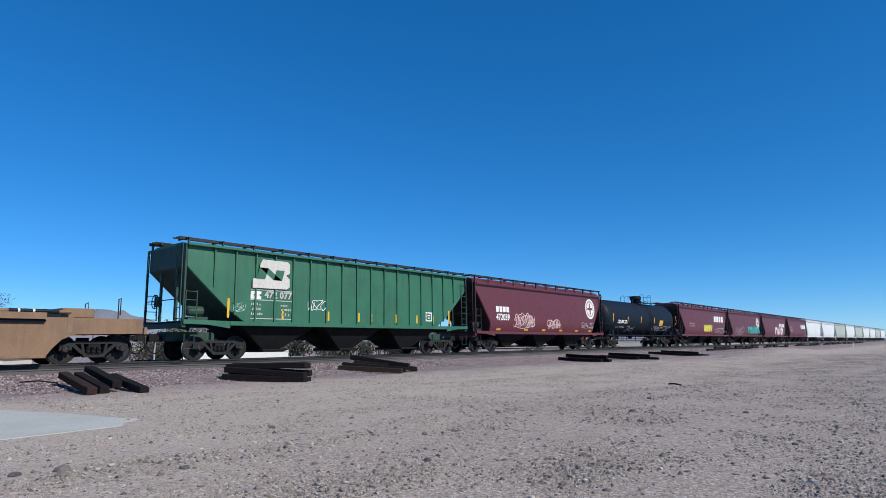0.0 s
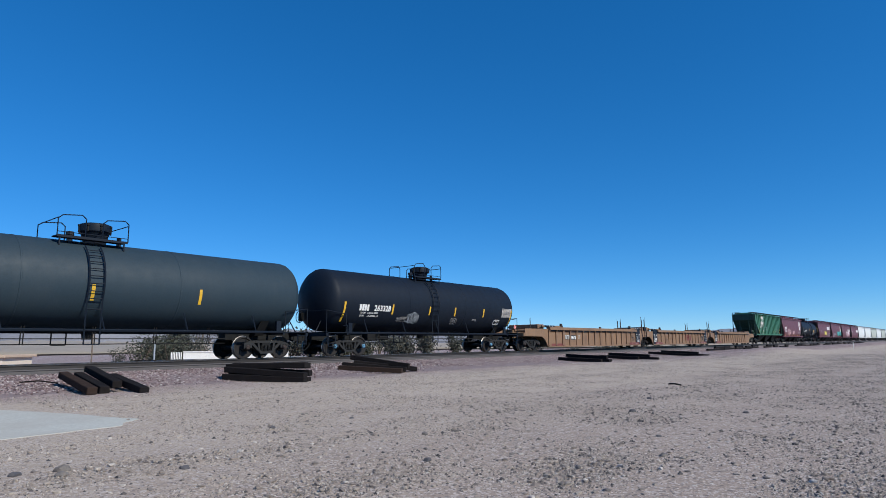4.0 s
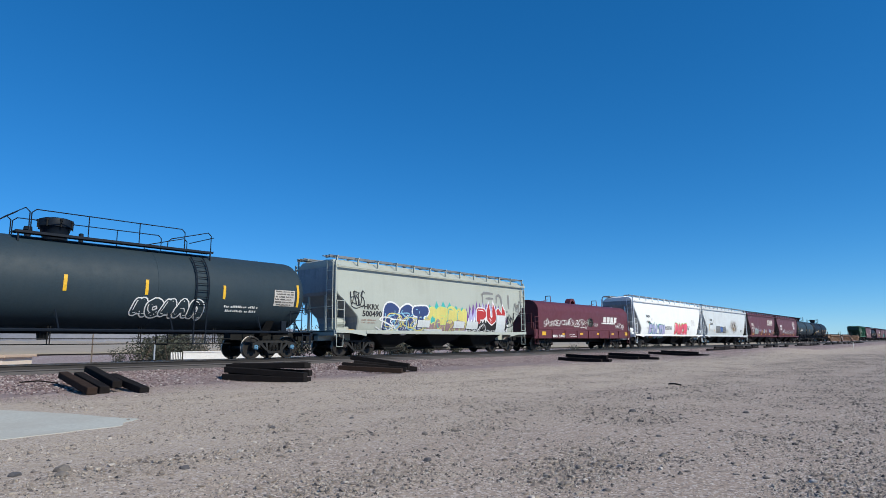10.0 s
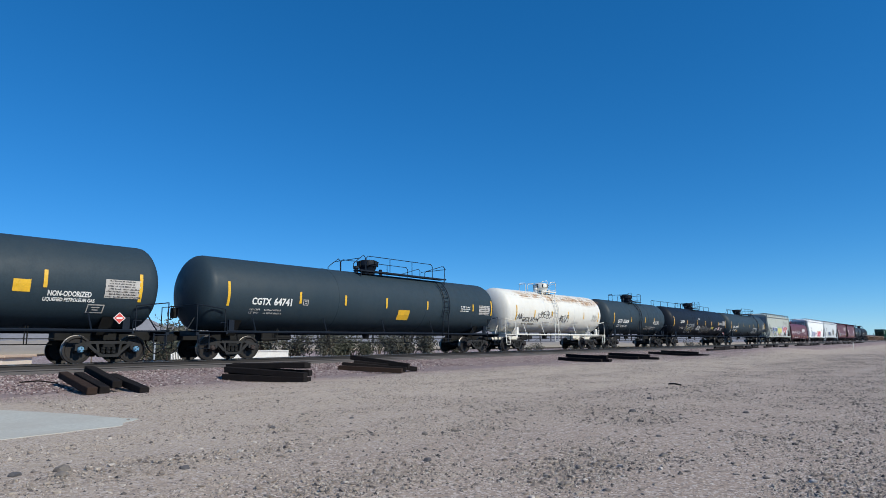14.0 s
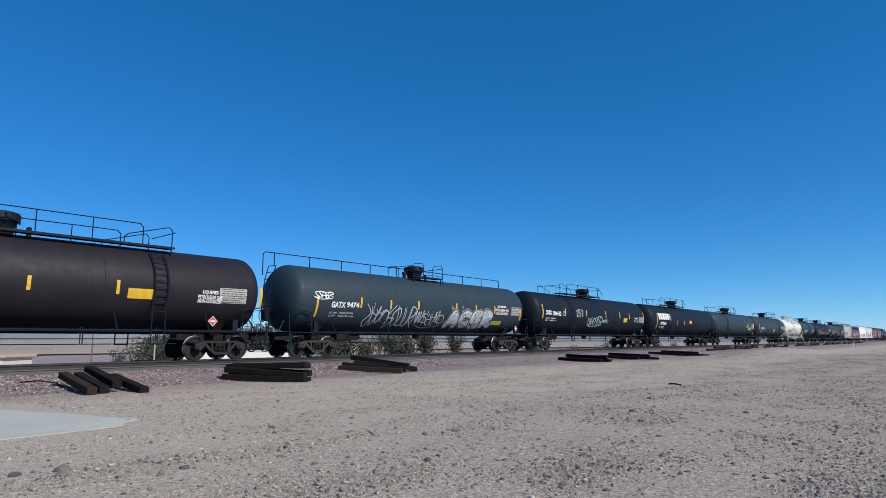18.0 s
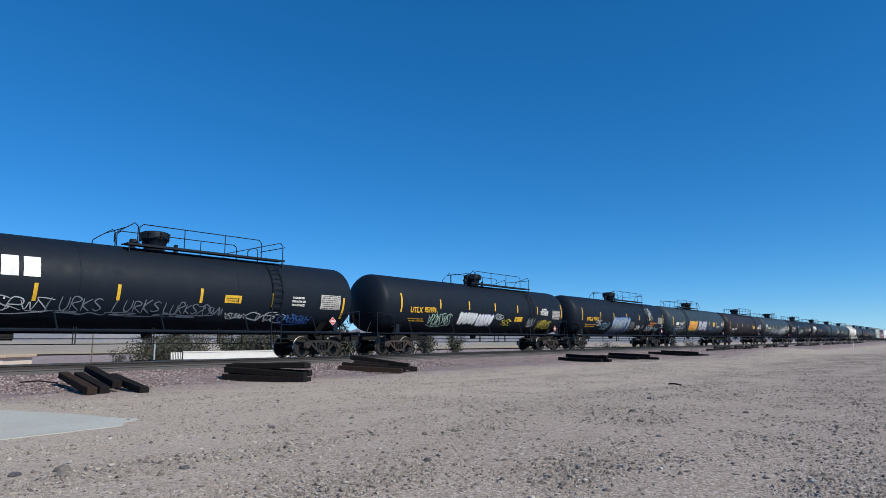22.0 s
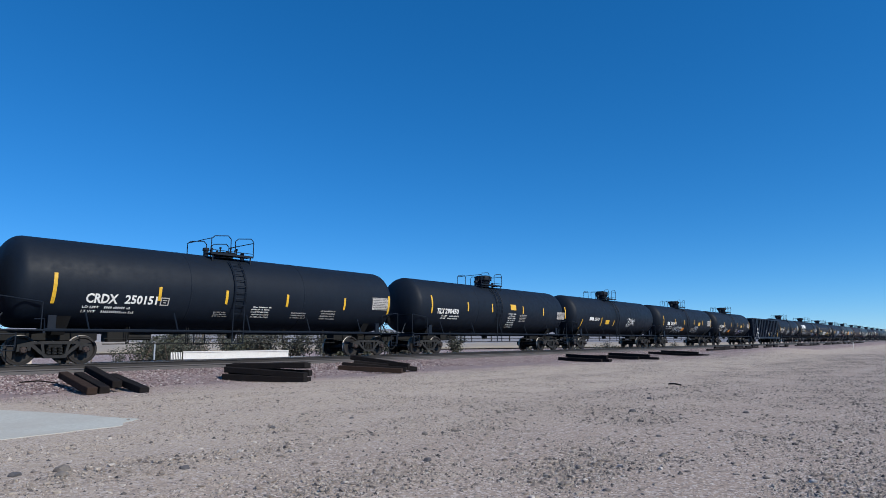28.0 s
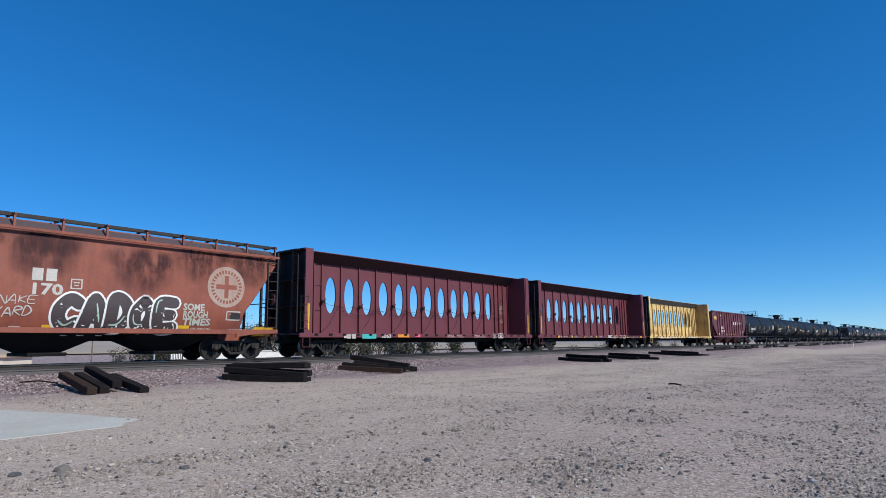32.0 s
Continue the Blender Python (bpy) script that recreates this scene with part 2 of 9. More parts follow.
def stones_material(name, palette):
    m = bpy.data.materials.new(name)
    m.use_nodes = True
    nt = m.node_tree
    g = nt.nodes.new("ShaderNodeNewGeometry")
    r = nt.nodes.new("ShaderNodeValToRGB")
    r.color_ramp.interpolation = "LINEAR"
    while len(r.color_ramp.elements) < len(palette):
        r.color_ramp.elements.new(0.5)
    for i, (e, c) in enumerate(zip(r.color_ramp.elements, palette)):
        e.position, e.color = i / (len(palette) - 1), (*c, 1)
    nt.links.new(g.outputs["Random Per Island"], r.inputs["Fac"])
    tc = nt.nodes.new("ShaderNodeTexCoord")
    n = ramp_between(nt, noise_at(nt, tc.outputs["Object"], 40, 4), 0.3, 0.7)
    mul = nt.nodes.new("ShaderNodeMix")
    mul.data_type, mul.blend_type = "RGBA", "MULTIPLY"
    mul.inputs[0].default_value = 0.3
    nt.links.new(r.outputs["Color"], mul.inputs[6])
    nt.links.new(n, mul.inputs[7])
    nt.links.new(mul.outputs[2], nt.nodes["Principled BSDF"].inputs["Base Color"])
    nt.nodes["Principled BSDF"].inputs["Roughness"].default_value = 0.85
    return m


M["gravel"] = stones_material("desert_gravel", [(0.13, 0.115, 0.11), (0.24, 0.20, 0.172), (0.33, 0.28, 0.238), (0.43, 0.37, 0.31), (0.35, 0.298, 0.255), (0.17, 0.148, 0.136), (0.29, 0.24, 0.205), (0.46, 0.40, 0.34), (0.54, 0.49, 0.45)])
M["dark_gravel"] = stones_material("dark_desert_stone", [(0.032, 0.031, 0.034), (0.075, 0.068, 0.068), (0.15, 0.125, 0.115), (0.05, 0.048, 0.052), (0.11, 0.095, 0.088), (0.24, 0.20, 0.175)])
M["ballast"] = stones_material("ballast_stone", [(0.085, 0.055, 0.058), (0.25, 0.170, 0.172), (0.40, 0.31, 0.305), (0.16, 0.108, 0.112), (0.58, 0.52, 0.50), (0.30, 0.225, 0.225), (0.11, 0.075, 0.078)])


def ground_material():
    """Dirt with gravel in it: sandy tracks, darker stony patches, and the purplish ballast spill beside the line."""
    m = bpy.data.materials.new("desert_dirt")
    m.use_nodes = True
    nt = m.node_tree
    b = nt.nodes["Principled BSDF"]
    g = nt.nodes.new("ShaderNodeNewGeometry")
    pos = g.outputs["Position"]
    flat = nt.nodes.new("ShaderNodeMapping")
    flat.inputs["Scale"].default_value = (0.35, 1.0, 1.0)
    nt.links.new(pos, flat.inputs["Vector"])
    big = ramp_between(nt, noise_at(nt, flat.outputs["Vector"], 0.28, 5, 0.6), 0.35, 0.68)
    col = mix_colour(nt, big, (0.517, 0.420, 0.320), (0.414, 0.333, 0.258))
    # the stonier, greyer strip where cars drive, south of the sandy lane
    sep = nt.nodes.new("ShaderNodeSeparateXYZ")
    nt.links.new(pos, sep.inputs[0])
    wander = nt.nodes.new("ShaderNodeMath")
    wander.operation = "MULTIPLY_ADD"
    nt.links.new(noise_at(nt, flat.outputs["Vector"], 0.6, 5, 0.65), wander.inputs[0])
    wander.inputs[1].default_value = -9.0
    nt.links.new(sep.outputs["Y"], wander.inputs[2])
    # ballast spilled from the bank tints the dirt beside it
    spill = nt.nodes.new("ShaderNodeMath")
    spill.operation = "MULTIPLY_ADD"
    nt.links.new(noise_at(nt, pos, 0.35, 6, 0.65), spill.inputs[0])
    spill.inputs[1].default_value = 5.0
    nt.links.new(sep.outputs["Y"], spill.inputs[2])
    # further along the line the spill spreads wide over the dirt
    wide = nt.nodes.new("ShaderNodeMath")
    wide.operation = "MULTIPLY_ADD"
    nt.links.new(ramp_between(nt, sep.outputs["X"], 26.0, 48.0), wide.inputs[0])
    wide.inputs[1].default_value = 4.0
    nt.links.new(spill.outputs[0], wide.inputs[2])
    spilled = ramp_between(nt, wide.outputs[0], -6.6, -3.6)
    mottle = ramp_between(nt, noise_at(nt, pos, 2.2, 7, 0.7), 0.42, 0.72)
    col = mix_colour(nt, mottle, col, (0.375, 0.300, 0.251))
    mid = ramp_between(nt, noise_at(nt, pos, 9.0, 8, 0.75), 0.40, 0.75)
    col = mix_colour(nt, mid, col, (0.517, 0.428, 0.334))
    col = mix_colour(nt, ramp_between(nt, wander.outputs[0], -19.5, -24.5), col, (0.344, 0.272, 0.223))
    col = mix_colour(nt, spilled, col, (0.255, 0.178, 0.178))
    v = nt.nodes.new("ShaderNodeTexVoronoi")
    v.inputs["Scale"].default_value = 38.0
    nt.links.new(pos, v.inputs["Vector"])
    peb = nt.nodes.new("ShaderNodeSeparateColor")
    nt.links.new(v.outputs["Color"], peb.inputs["Color"])
    col = mix_colour(nt, ramp_between(nt, peb.outputs["Red"], 0.80, 1.0), col, (0.177, 0.148, 0.138))
    grit = nt.nodes.new("ShaderNodeTexVoronoi")
    grit.inputs["Scale"].default_value = 60.0
    nt.links.new(pos, grit.inputs["Vector"])
    speck = nt.nodes.new("ShaderNodeSeparateColor")
    nt.links.new(grit.outputs["Color"], speck.inputs["Color"])
    col = mix_colour(nt, ramp_between(nt, speck.outputs["Red"], 0.64, 1.15), col, (0.198, 0.161, 0.144))
    col = mix_colour(nt, ramp_between(nt, speck.outputs["Blue"], 0.75, 1.0), col, (0.603, 0.522, 0.468))
    col = mix_colour(nt, ramp_between(nt, peb.outputs["Green"], 0.82, 1.0), col, (0.520, 0.453, 0.409))
    nt.links.new(col, b.inputs["Base Color"])
    b.inputs["Roughness"].default_value = 0.95
    b.inputs["Specular IOR Level"].default_value = 0.2
    bp = nt.nodes.new("ShaderNodeBump")
    bp.inputs["Strength"].default_value = 0.5
    bp.inputs["Distance"].default_value = 0.01
    addh = nt.nodes.new("ShaderNodeMath")
    nt.links.new(noise_at(nt, pos, 30, 5), addh.inputs[0])
    nt.links.new(v.outputs["Distance"], addh.inputs[1])
    nt.links.new(addh.outputs[0], bp.inputs["Height"])
    nt.links.new(bp.outputs["Normal"], b.inputs["Normal"])
    return m


M["dirt"] = ground_material()


# ---- mesh helpers ----
def mesh_from(name, bm, material):
    data = bpy.data.meshes.new(name)
    bm.to_mesh(data)
    bm.free()
    data.materials.append(M[material] if isinstance(material, str) else material)
    return data


def put(name, data, parent=None, m=None, label=""):
    ob = new(name, data)
    if parent is not None:
        ob.parent = parent
    if m is not None:
        ob.matrix_basis = m
    return tagged(ob, label)


def part(name, bm, material, parent, label="", m=None):
    return put(name, mesh_from(name, bm, material), parent, m, label)


def thing(name, label, category, group="", kind="", at=None):
    ob = new(name)
    ob.empty_display_size = 0.3
    if at is not None:
        ob.matrix_basis = at
    return tagged(ob, label, category, group, kind)


def box(bm, x0, x1, y0, y1, z0, z1, bevel=0.0):
    vs = [bm.verts.new((x, y, z)) for x in (x0, x1) for y in (y0, y1) for z in (z0, z1)]
    fs = [bm.faces.new([vs[i] for i in f]) for f in ((0, 1, 3, 2), (4, 6, 7, 5), (0, 4, 5, 1), (2, 3, 7, 6), (0, 2, 6, 4), (1, 5, 7, 3))]
    if bevel:
        es = list({e for f in fs for e in f.edges})
        bmesh.ops.bevel(bm, geom=es, offset=bevel, segments=1, affect="EDGES")


def rod(bm, a, b, r, n=6):
    a, b = Vector(a), Vector(b)
    d = (b - a).normalized()
    u = d.orthogonal().normalized()
    w = d.cross(u)
    rings = [[bm.verts.new(p + r * (math.cos(2 * math.pi * i / n) * u + math.sin(2 * math.pi * i / n) * w)) for i in range(n)] for p in (a, b)]
    for i in range(n):
        bm.faces.new((rings[0][i], rings[0][(i + 1) % n], rings[1][(i + 1) % n], rings[1][i]))
    bm.faces.new(list(reversed(rings[0])))
    bm.faces.new(rings[1])


def pipe(bm, pts, r, n=6):
    """A bent rod in one piece."""
    pts = [Vector(p) for p in pts]
    rings, u = [], None
    for i, p in enumerate(pts):
        d = ((pts[min(i + 1, len(pts) - 1)] - p).normalized() + (p - pts[max(i - 1, 0)]).normalized()).normalized()
        u = d.orthogonal().normalized() if u is None else (u - d * u.dot(d)).normalized()
        w = d.cross(u)
        rings.append([bm.verts.new(p + r * (math.cos(2 * math.pi * k / n) * u + math.sin(2 * math.pi * k / n) * w)) for k in range(n)])
    for a, b in zip(rings, rings[1:]):
        for k in range(n):
            bm.faces.new((a[k], a[(k + 1) % n], b[(k + 1) % n], b[k]))
    if (pts[0] - pts[-1]).length > r:
        bm.faces.new(list(reversed(rings[0])))
        bm.faces.new(rings[-1])


def prism(bm, poly, y0, y1, axis="y"):
    """A flat outline, given as (x, z) for axis y, (y, z) for axis x or (x, y) for axis z, made solid from y0 to y1."""
    def at(p, d):
        return {"y": (p[0], d, p[1]), "x": (d, p[0], p[1]), "z": (p[0], p[1], d)}[axis]
    lo = [bm.verts.new(at(p, y0)) for p in poly]
    hi = [bm.verts.new(at(p, y1)) for p in poly]
    n = len(poly)
    faces = [bm.faces.new(lo), bm.faces.new(list(reversed(hi)))]
    for i in range(n):
        faces.append(bm.faces.new((lo[i], hi[i], hi[(i + 1) % n], lo[(i + 1) % n])))
    bmesh.ops.recalc_face_normals(bm, faces=faces)


def lathe(bm, prof, n, axis="y", at=(0, 0, 0)):
    """Turns (along, radius) pairs about an axis through at."""
    rings = []
    for d, r in prof:
        ring = []
        for i in range(n):
            c, s = math.cos(2 * math.pi * i / n) * r, math.sin(2 * math.pi * i / n) * r
            p = {"y": (c, d, s), "x": (d, c, s), "z": (c, s, d)}[axis]
            ring.append(bm.verts.new((p[0] + at[0], p[1] + at[1], p[2] + at[2])))
        rings.append(ring)
    faces = []
    for a, b in zip(rings, rings[1:]):
        for i in range(n):
            faces.append(bm.faces.new((a[i], a[(i + 1) % n], b[(i + 1) % n], b[i])))
    faces.append(bm.faces.new(rings[0]))
    faces.append(bm.faces.new(rings[-1]))
    bmesh.ops.recalc_face_normals(bm, faces=faces)
    return faces


def smooth(ob, angle=35):
    for p in ob.data.polygons:
        p.use_smooth = True
    ob.data.set_sharp_from_angle(angle=radians(angle))
    return ob


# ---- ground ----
SWING = radians(-0.37)      # turns things placed to fit the camera's view along with its yaw


def turned(x, y):
    """A place chosen to fit the camera's view, turned about the camera with its yaw."""
    dx, dy = x - EYE.x, y - EYE.y
    return EYE.x + dx * math.cos(SWING) - dy * math.sin(SWING), EYE.y + dx * math.sin(SWING) + dy * math.cos(SWING)


def ground_height(x, y):
    level = min(1.0, max(0.0, max(x - 4.6, -7.0 - x, y + 8.0, -15.5 - y) / 1.5))     # flat under the slab
    mound = 0.42 * math.exp(-((x - 60.0) / 10.0) ** 2 - ((y + 11.5) / 3.0) ** 2)      # a low heap of spoil
    return mound + level * (0.05 * noise.noise((x * 0.12, y * 0.25, 0.0)) + 0.02 * noise.noise((x * 0.6, y * 0.9, 3.0)))


def land_fall(y):
    """Beyond the line the land lies lower."""
    t = min(1.0, max(0.0, (y - 5.0) / 9.0))
    return -1.6 * t * t * (3 - 2 * t)


def build_ground():
    xs = sorted({*[-4500, -2000, -900, -400, -150, -60], *[i * 2.0 for i in range(-15, 70)], *[150 + 12 * i for i in range(25)], 600, 900, 1600, 2800, 4500})
    ys = sorted({-4500, -1500, -500, -150, -60, *[-40 + 1.0 * i for i in range(58)], 20, 28, 40, 60, 90, 150, 300, 700, 1600, 3000, 4500})
    verts, faces = [], []
    for x in xs:
        for y in ys:
            near = max(0.0, 1 - max(0.0, abs(x - 40) - 90) / 60) * max(0.0, 1 - max(0.0, abs(y + 12) - 28) / 12)
            verts.append((x, y, ground_height(x, y) * near + land_fall(y)))
    n = len(ys)
    for i in range(len(xs) - 1):
        for j in range(n - 1):
            faces.append((i * n + j, (i + 1) * n + j, (i + 1) * n + j + 1, i * n + j + 1))
    data = bpy.data.meshes.new("ground")
    data.from_pydata(verts, [], faces)
    data.materials.append(M["dirt"])
    ob = new("ground", data)
    for p in data.polygons:
        p.use_smooth = True
    tagged(ob, "dry tan desert dirt strewn with gravel", "ground", kind="structure")


def bank_height(y):
    """The ballast bank's height across the line."""
    a = abs(y)
    if a < 1.85:
        return RAIL - 0.30 + 0.06 * (a < 1.1)
    return max(-0.16, (RAIL - 0.30) * (1 - (a - 1.85) / 4.3))


def build_bank():
    ys = [-7.0, -6.4, -5.7, -5.0, -4.3, -3.6, -3.0, -2.4, -1.9, -1.75, -1.0, 0, 1.0, 1.75, 2.6, 3.6, 5.0, 7.0]
    xs = [-1200, -600, -200, -60, *[i * 1.0 for i in range(-20, 130)], *range(130, 320, 6), 400, 700, 1400, 3000]
    verts, faces = [], []
    for x in xs:
        for y in ys:
            wob = 0.05 * noise.noise((x * 0.35, y * 0.6, 7.0)) * (1 if abs(y) > 1.9 else 0.3)
            verts.append((x, y + 0.3 * noise.noise((x * 0.11, 0, 2.0)) * (abs(y) > 3), bank_height(y) + wob))
    n = len(ys)
    for i in range(len(xs) - 1):
        for j in range(n - 1):
            faces.append((i * n + j, (i + 1) * n + j, (i + 1) * n + j + 1, i * n + j + 1))
    data = bpy.data.meshes.new("ballast_bank")
    data.from_pydata(verts, [], faces)
    data.materials.append(surface("crushed_ballast", (0.25, 0.195, 0.19), 0.95, grime=(0.14, 0.11, 0.11), amount=0.7, streak=False, bump=1.0, scale=6, grain=0.35))
    data.materials.append(surface("dark_track_ballast", (0.062, 0.052, 0.05), 0.9, grime=(0.03, 0.026, 0.026), amount=0.7, streak=False, bump=1.0, scale=6, grain=0.35))
    for p in data.polygons:
        if abs(p.center.y) < 1.5:
            p.material_index = 1
    ob = new("ballast_bank", data)
    tagged(ob, "bank of crushed pinkish grey ballast under the track", "ballast", kind="structure")


def stones(name, spots, material, label, category, coarse=True):
    """Many small stones in one mesh. spots: x, y, z, size."""
    base = bmesh.new()
    if coarse:
        bmesh.ops.create_icosphere(base, subdivisions=1, radius=1.0)
    else:
        bmesh.ops.create_cone(base, cap_ends=False, segments=5, radius1=1.0, radius2=0.0, depth=1.3)
        bmesh.ops.remove_doubles(base, verts=base.verts[:], dist=0.001)
        bmesh.ops.triangulate(base, faces=base.faces[:])
    base.verts.ensure_lookup_table()
    shapes = []
    rng = np.random.default_rng(5)
    bv = np.array([v.co[:] for v in base.verts])
    bf = np.array([[v.index for v in f.verts] for f in base.faces])
    base.free()
    for k in range(9):
        s = bv * (1 + 0.35 * rng.uniform(-1, 1, (len(bv), 1)))
        s = np.clip(s, -0.85, 0.85)
        shapes.append(s * np.array([1.0, 0.75, 0.55]))
    spots = np.array(spots)
    count = len(spots)
    pick = rng.integers(0, 9, count)
    ang = rng.uniform(0, 6.283, count)
    allv = np.array(shapes)[pick] * spots[:, 3][:, None, None]
    c, s = np.cos(ang)[:, None], np.sin(ang)[:, None]
    x, y = allv[:, :, 0] * c - allv[:, :, 1] * s, allv[:, :, 0] * s + allv[:, :, 1] * c
    v = np.stack([x + spots[:, 0][:, None], y + spots[:, 1][:, None], allv[:, :, 2] + spots[:, 2][:, None]], -1).reshape(-1, 3)
    f = (bf[None] + (np.arange(count) * len(bv))[:, None, None]).reshape(-1, 3)
    data = bpy.data.meshes.new(name)
    data.from_pydata(v.tolist(), [], f.tolist())
    data.materials.append(M[material])
    ob = new(name, data)
    tagged(ob, label, category, kind="stuff")
    return ob


def build_stones():
    rng = np.random.default_rng(11)
    spots = []
    # dirt gravel, densest inside the camera's view, thinning out with distance and behind it
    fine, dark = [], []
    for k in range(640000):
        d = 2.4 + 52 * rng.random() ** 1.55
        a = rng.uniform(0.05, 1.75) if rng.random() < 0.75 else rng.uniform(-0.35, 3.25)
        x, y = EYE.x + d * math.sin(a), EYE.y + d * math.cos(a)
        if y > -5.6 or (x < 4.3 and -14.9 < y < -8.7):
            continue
        # sandy lanes run along the line; the strip where cars drive is stonier
        lane = noise.noise((x * 0.10, y * 0.55, 1.0))
        dens = 0.42 + 0.30 * lane + 0.18 * noise.noise((x * 0.9, y * 1.1, 1.0))
        stony = min(1.0, max(0.0, (-14.5 - y) / 6.0)) * min(1.0, max(0.0, (x - 2.0) / 5.0))
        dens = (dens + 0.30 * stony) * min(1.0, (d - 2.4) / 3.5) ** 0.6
        if rng.random() > dens:
            continue
        size = 0.006 + 0.011 * rng.random() ** 2.4 + (0.020 * rng.random() if rng.random() < 0.04 else 0) + 0.00036 * d
        if rng.random() < 0.030 + 0.065 * stony + 0.045 * max(0.0, lane):
            dark.append((x, y, ground_height(x, y) + size * 0.3, size * rng.uniform(1.1, 1.9)))
        else:
            (spots if size > 0.022 and d < 18 else fine).append((x, y, ground_height(x, y) + size * 0.2, size))
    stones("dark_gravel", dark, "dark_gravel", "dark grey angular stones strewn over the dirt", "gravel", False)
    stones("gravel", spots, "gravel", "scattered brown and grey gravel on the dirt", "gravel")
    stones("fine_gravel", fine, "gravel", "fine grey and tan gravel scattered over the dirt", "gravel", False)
    spots, fine = [], []
    for k in range(46000):
        x = 3 + 75 * rng.random() ** 1.7
        y = rng.uniform(-6.6, -1.55)
        if rng.random() < (abs(y) - 5.2):
            continue
        size = rng.uniform(0.022, 0.048)
        (spots if x < 24 else fine).append((x, y, bank_height(y) + 0.03 * rng.uniform(-0.3, 1), size))
    stones("ballast_stones", spots, "ballast", "loose crushed pinkish ballast stones", "ballast")
    stones("ballast_stones", fine, "ballast", "loose crushed pinkish ballast stones further along the track", "ballast", False)


build_ground()
build_bank()


# ---- painted marks ----
def flat_side(width):
    return lambda u, v, o: (u, -(width + o), v)


def round_side(radius, centre):
    return lambda u, v, o: (u, -math.sqrt(max(0.01, (radius + o) ** 2 - (v - centre) ** 2)), v)


def lay(name, bm, material, parent, surf, off, cut, label=""):
    """Bends a flat pattern in (u, v) on to a side."""
    bmesh.ops.triangulate(bm, faces=bm.faces[:])
    if cut and bm.verts:
        lo, hi = min(v.co.y for v in bm.verts), max(v.co.y for v in bm.verts)
        k = lo + cut
        while k < hi:
            bmesh.ops.bisect_plane(bm, geom=bm.verts[:] + bm.edges[:] + bm.faces[:], plane_co=(0, k, 0), plane_no=(0, 1, 0))
            k += cut
    for v in bm.verts:
        v.co = surf(v.co.x, v.co.y, off + v.co.z)
    bmesh.ops.recalc_face_normals(bm, faces=bm.faces[:])
    for f in bm.faces:
        if f.normal.y > 0:
            f.normal_flip()
    return part(name, bm, material, parent, label)


def patch(bm, poly, lift=0.0):
    bm.faces.new([bm.verts.new((u, v, lift)) for u, v in poly])


def rect(bm, u, v, w, h, lean=0.0):
    patch(bm, [(u, v), (u + w, v), (u + w + lean * h, v + h), (u + lean * h, v + h)])


TEXTS = {}


def text(words, u, v, w, h, material, parent, surf, cut=0.0, name="lettering"):
    if words not in TEXTS:
        cu = bpy.data.curves.new("lettering", "FONT")
        cu.body = words
        cu.resolution_u = 2
        cu.offset = 0.032
        ob = bpy.data.objects.new("lettering", cu)
        TEXTS[words] = bpy.data.meshes.new_from_object(ob)
        bpy.data.objects.remove(ob)
    bm = bmesh.new()
    bm.from_mesh(TEXTS[words])
    xs, ys = [p.co.x for p in bm.verts], [p.co.y for p in bm.verts]
    for p in bm.verts:
        p.co = (u + (p.co.x - min(xs)) / (max(xs) - min(xs)) * w, v + (p.co.y - min(ys)) / (max(ys) - min(ys)) * h, 0)
    return lay(name, bm, material, parent, surf, 0.012, cut)


def bars(u, v, w, h, lines, material, parent, surf, seed=0, name="lettering"):
    rng = random.Random(seed)
    off = 0.012
    if lines >= 5 and abs(u) > 6 and material in ("letter", "letter_dim") and w < 1.6:
        # a pale data panel printed with dark lines
        bm = bmesh.new()
        rect(bm, u, v, w, h)
        lay("data_panel", bm, "letter_dim", parent, surf, 0.010, 0.2, "white stencilled data panel")
        material, off = "letter_dark", 0.018
    bm = bmesh.new()
    step = h / lines
    if lines == 2 and u < -4 and 0.9 < w < 2.4 and material != "yellow":
        # the load limit and light weight that stand under the car's number
        for i, words in enumerate(("LD LMT", "LT WT")):
            text(words, u, v + h - (i + 0.80) * step, w * (0.30 - 0.04 * i), step * 0.55, material, parent, surf)
        u, w = u + 0.36 * w, 0.64 * w
    for i in range(lines):
        x = u + rng.uniform(0, 0.12) * w
        end = u + w * rng.uniform(0.8, 1.0)
        while x < end:
            k = min(end - x, step * rng.uniform(0.7, 3.0))
            for q in range(int(k / (0.46 * step)) + 1):
                rect(bm, x + 0.46 * step * q, v + h - (i + 0.78) * step, step * 0.30, step * rng.choice((0.34, 0.52, 0.52)))
            x += k + step * 0.5
    return lay(name, bm, material, parent, surf, off, 0)


def blocks(u, v, w, h, n, material, parent, surf, lean=0.0, name="reporting_mark"):
    """A mark drawn as plain upright blocks."""
    bm = bmesh.new()
    k = w / n
    for i in range(n):
        a = u + i * k
        patch(bm, [(a + lean * 0, v), (a + k * 0.78, v), (a + k * 0.78 + lean * h * 0.42, v + h * 0.42), (a + k * 0.5 + lean * h * 0.42, v + h * 0.42),
                   (a + k * 0.5 + lean * h * 0.6, v + h * 0.6), (a + k * 0.78 + lean * h * 0.6, v + h * 0.6), (a + k * 0.78 + lean * h, v + h), (a + lean * h, v + h)])
    return lay(name, bm, material, parent, surf, 0.012, 0.3)


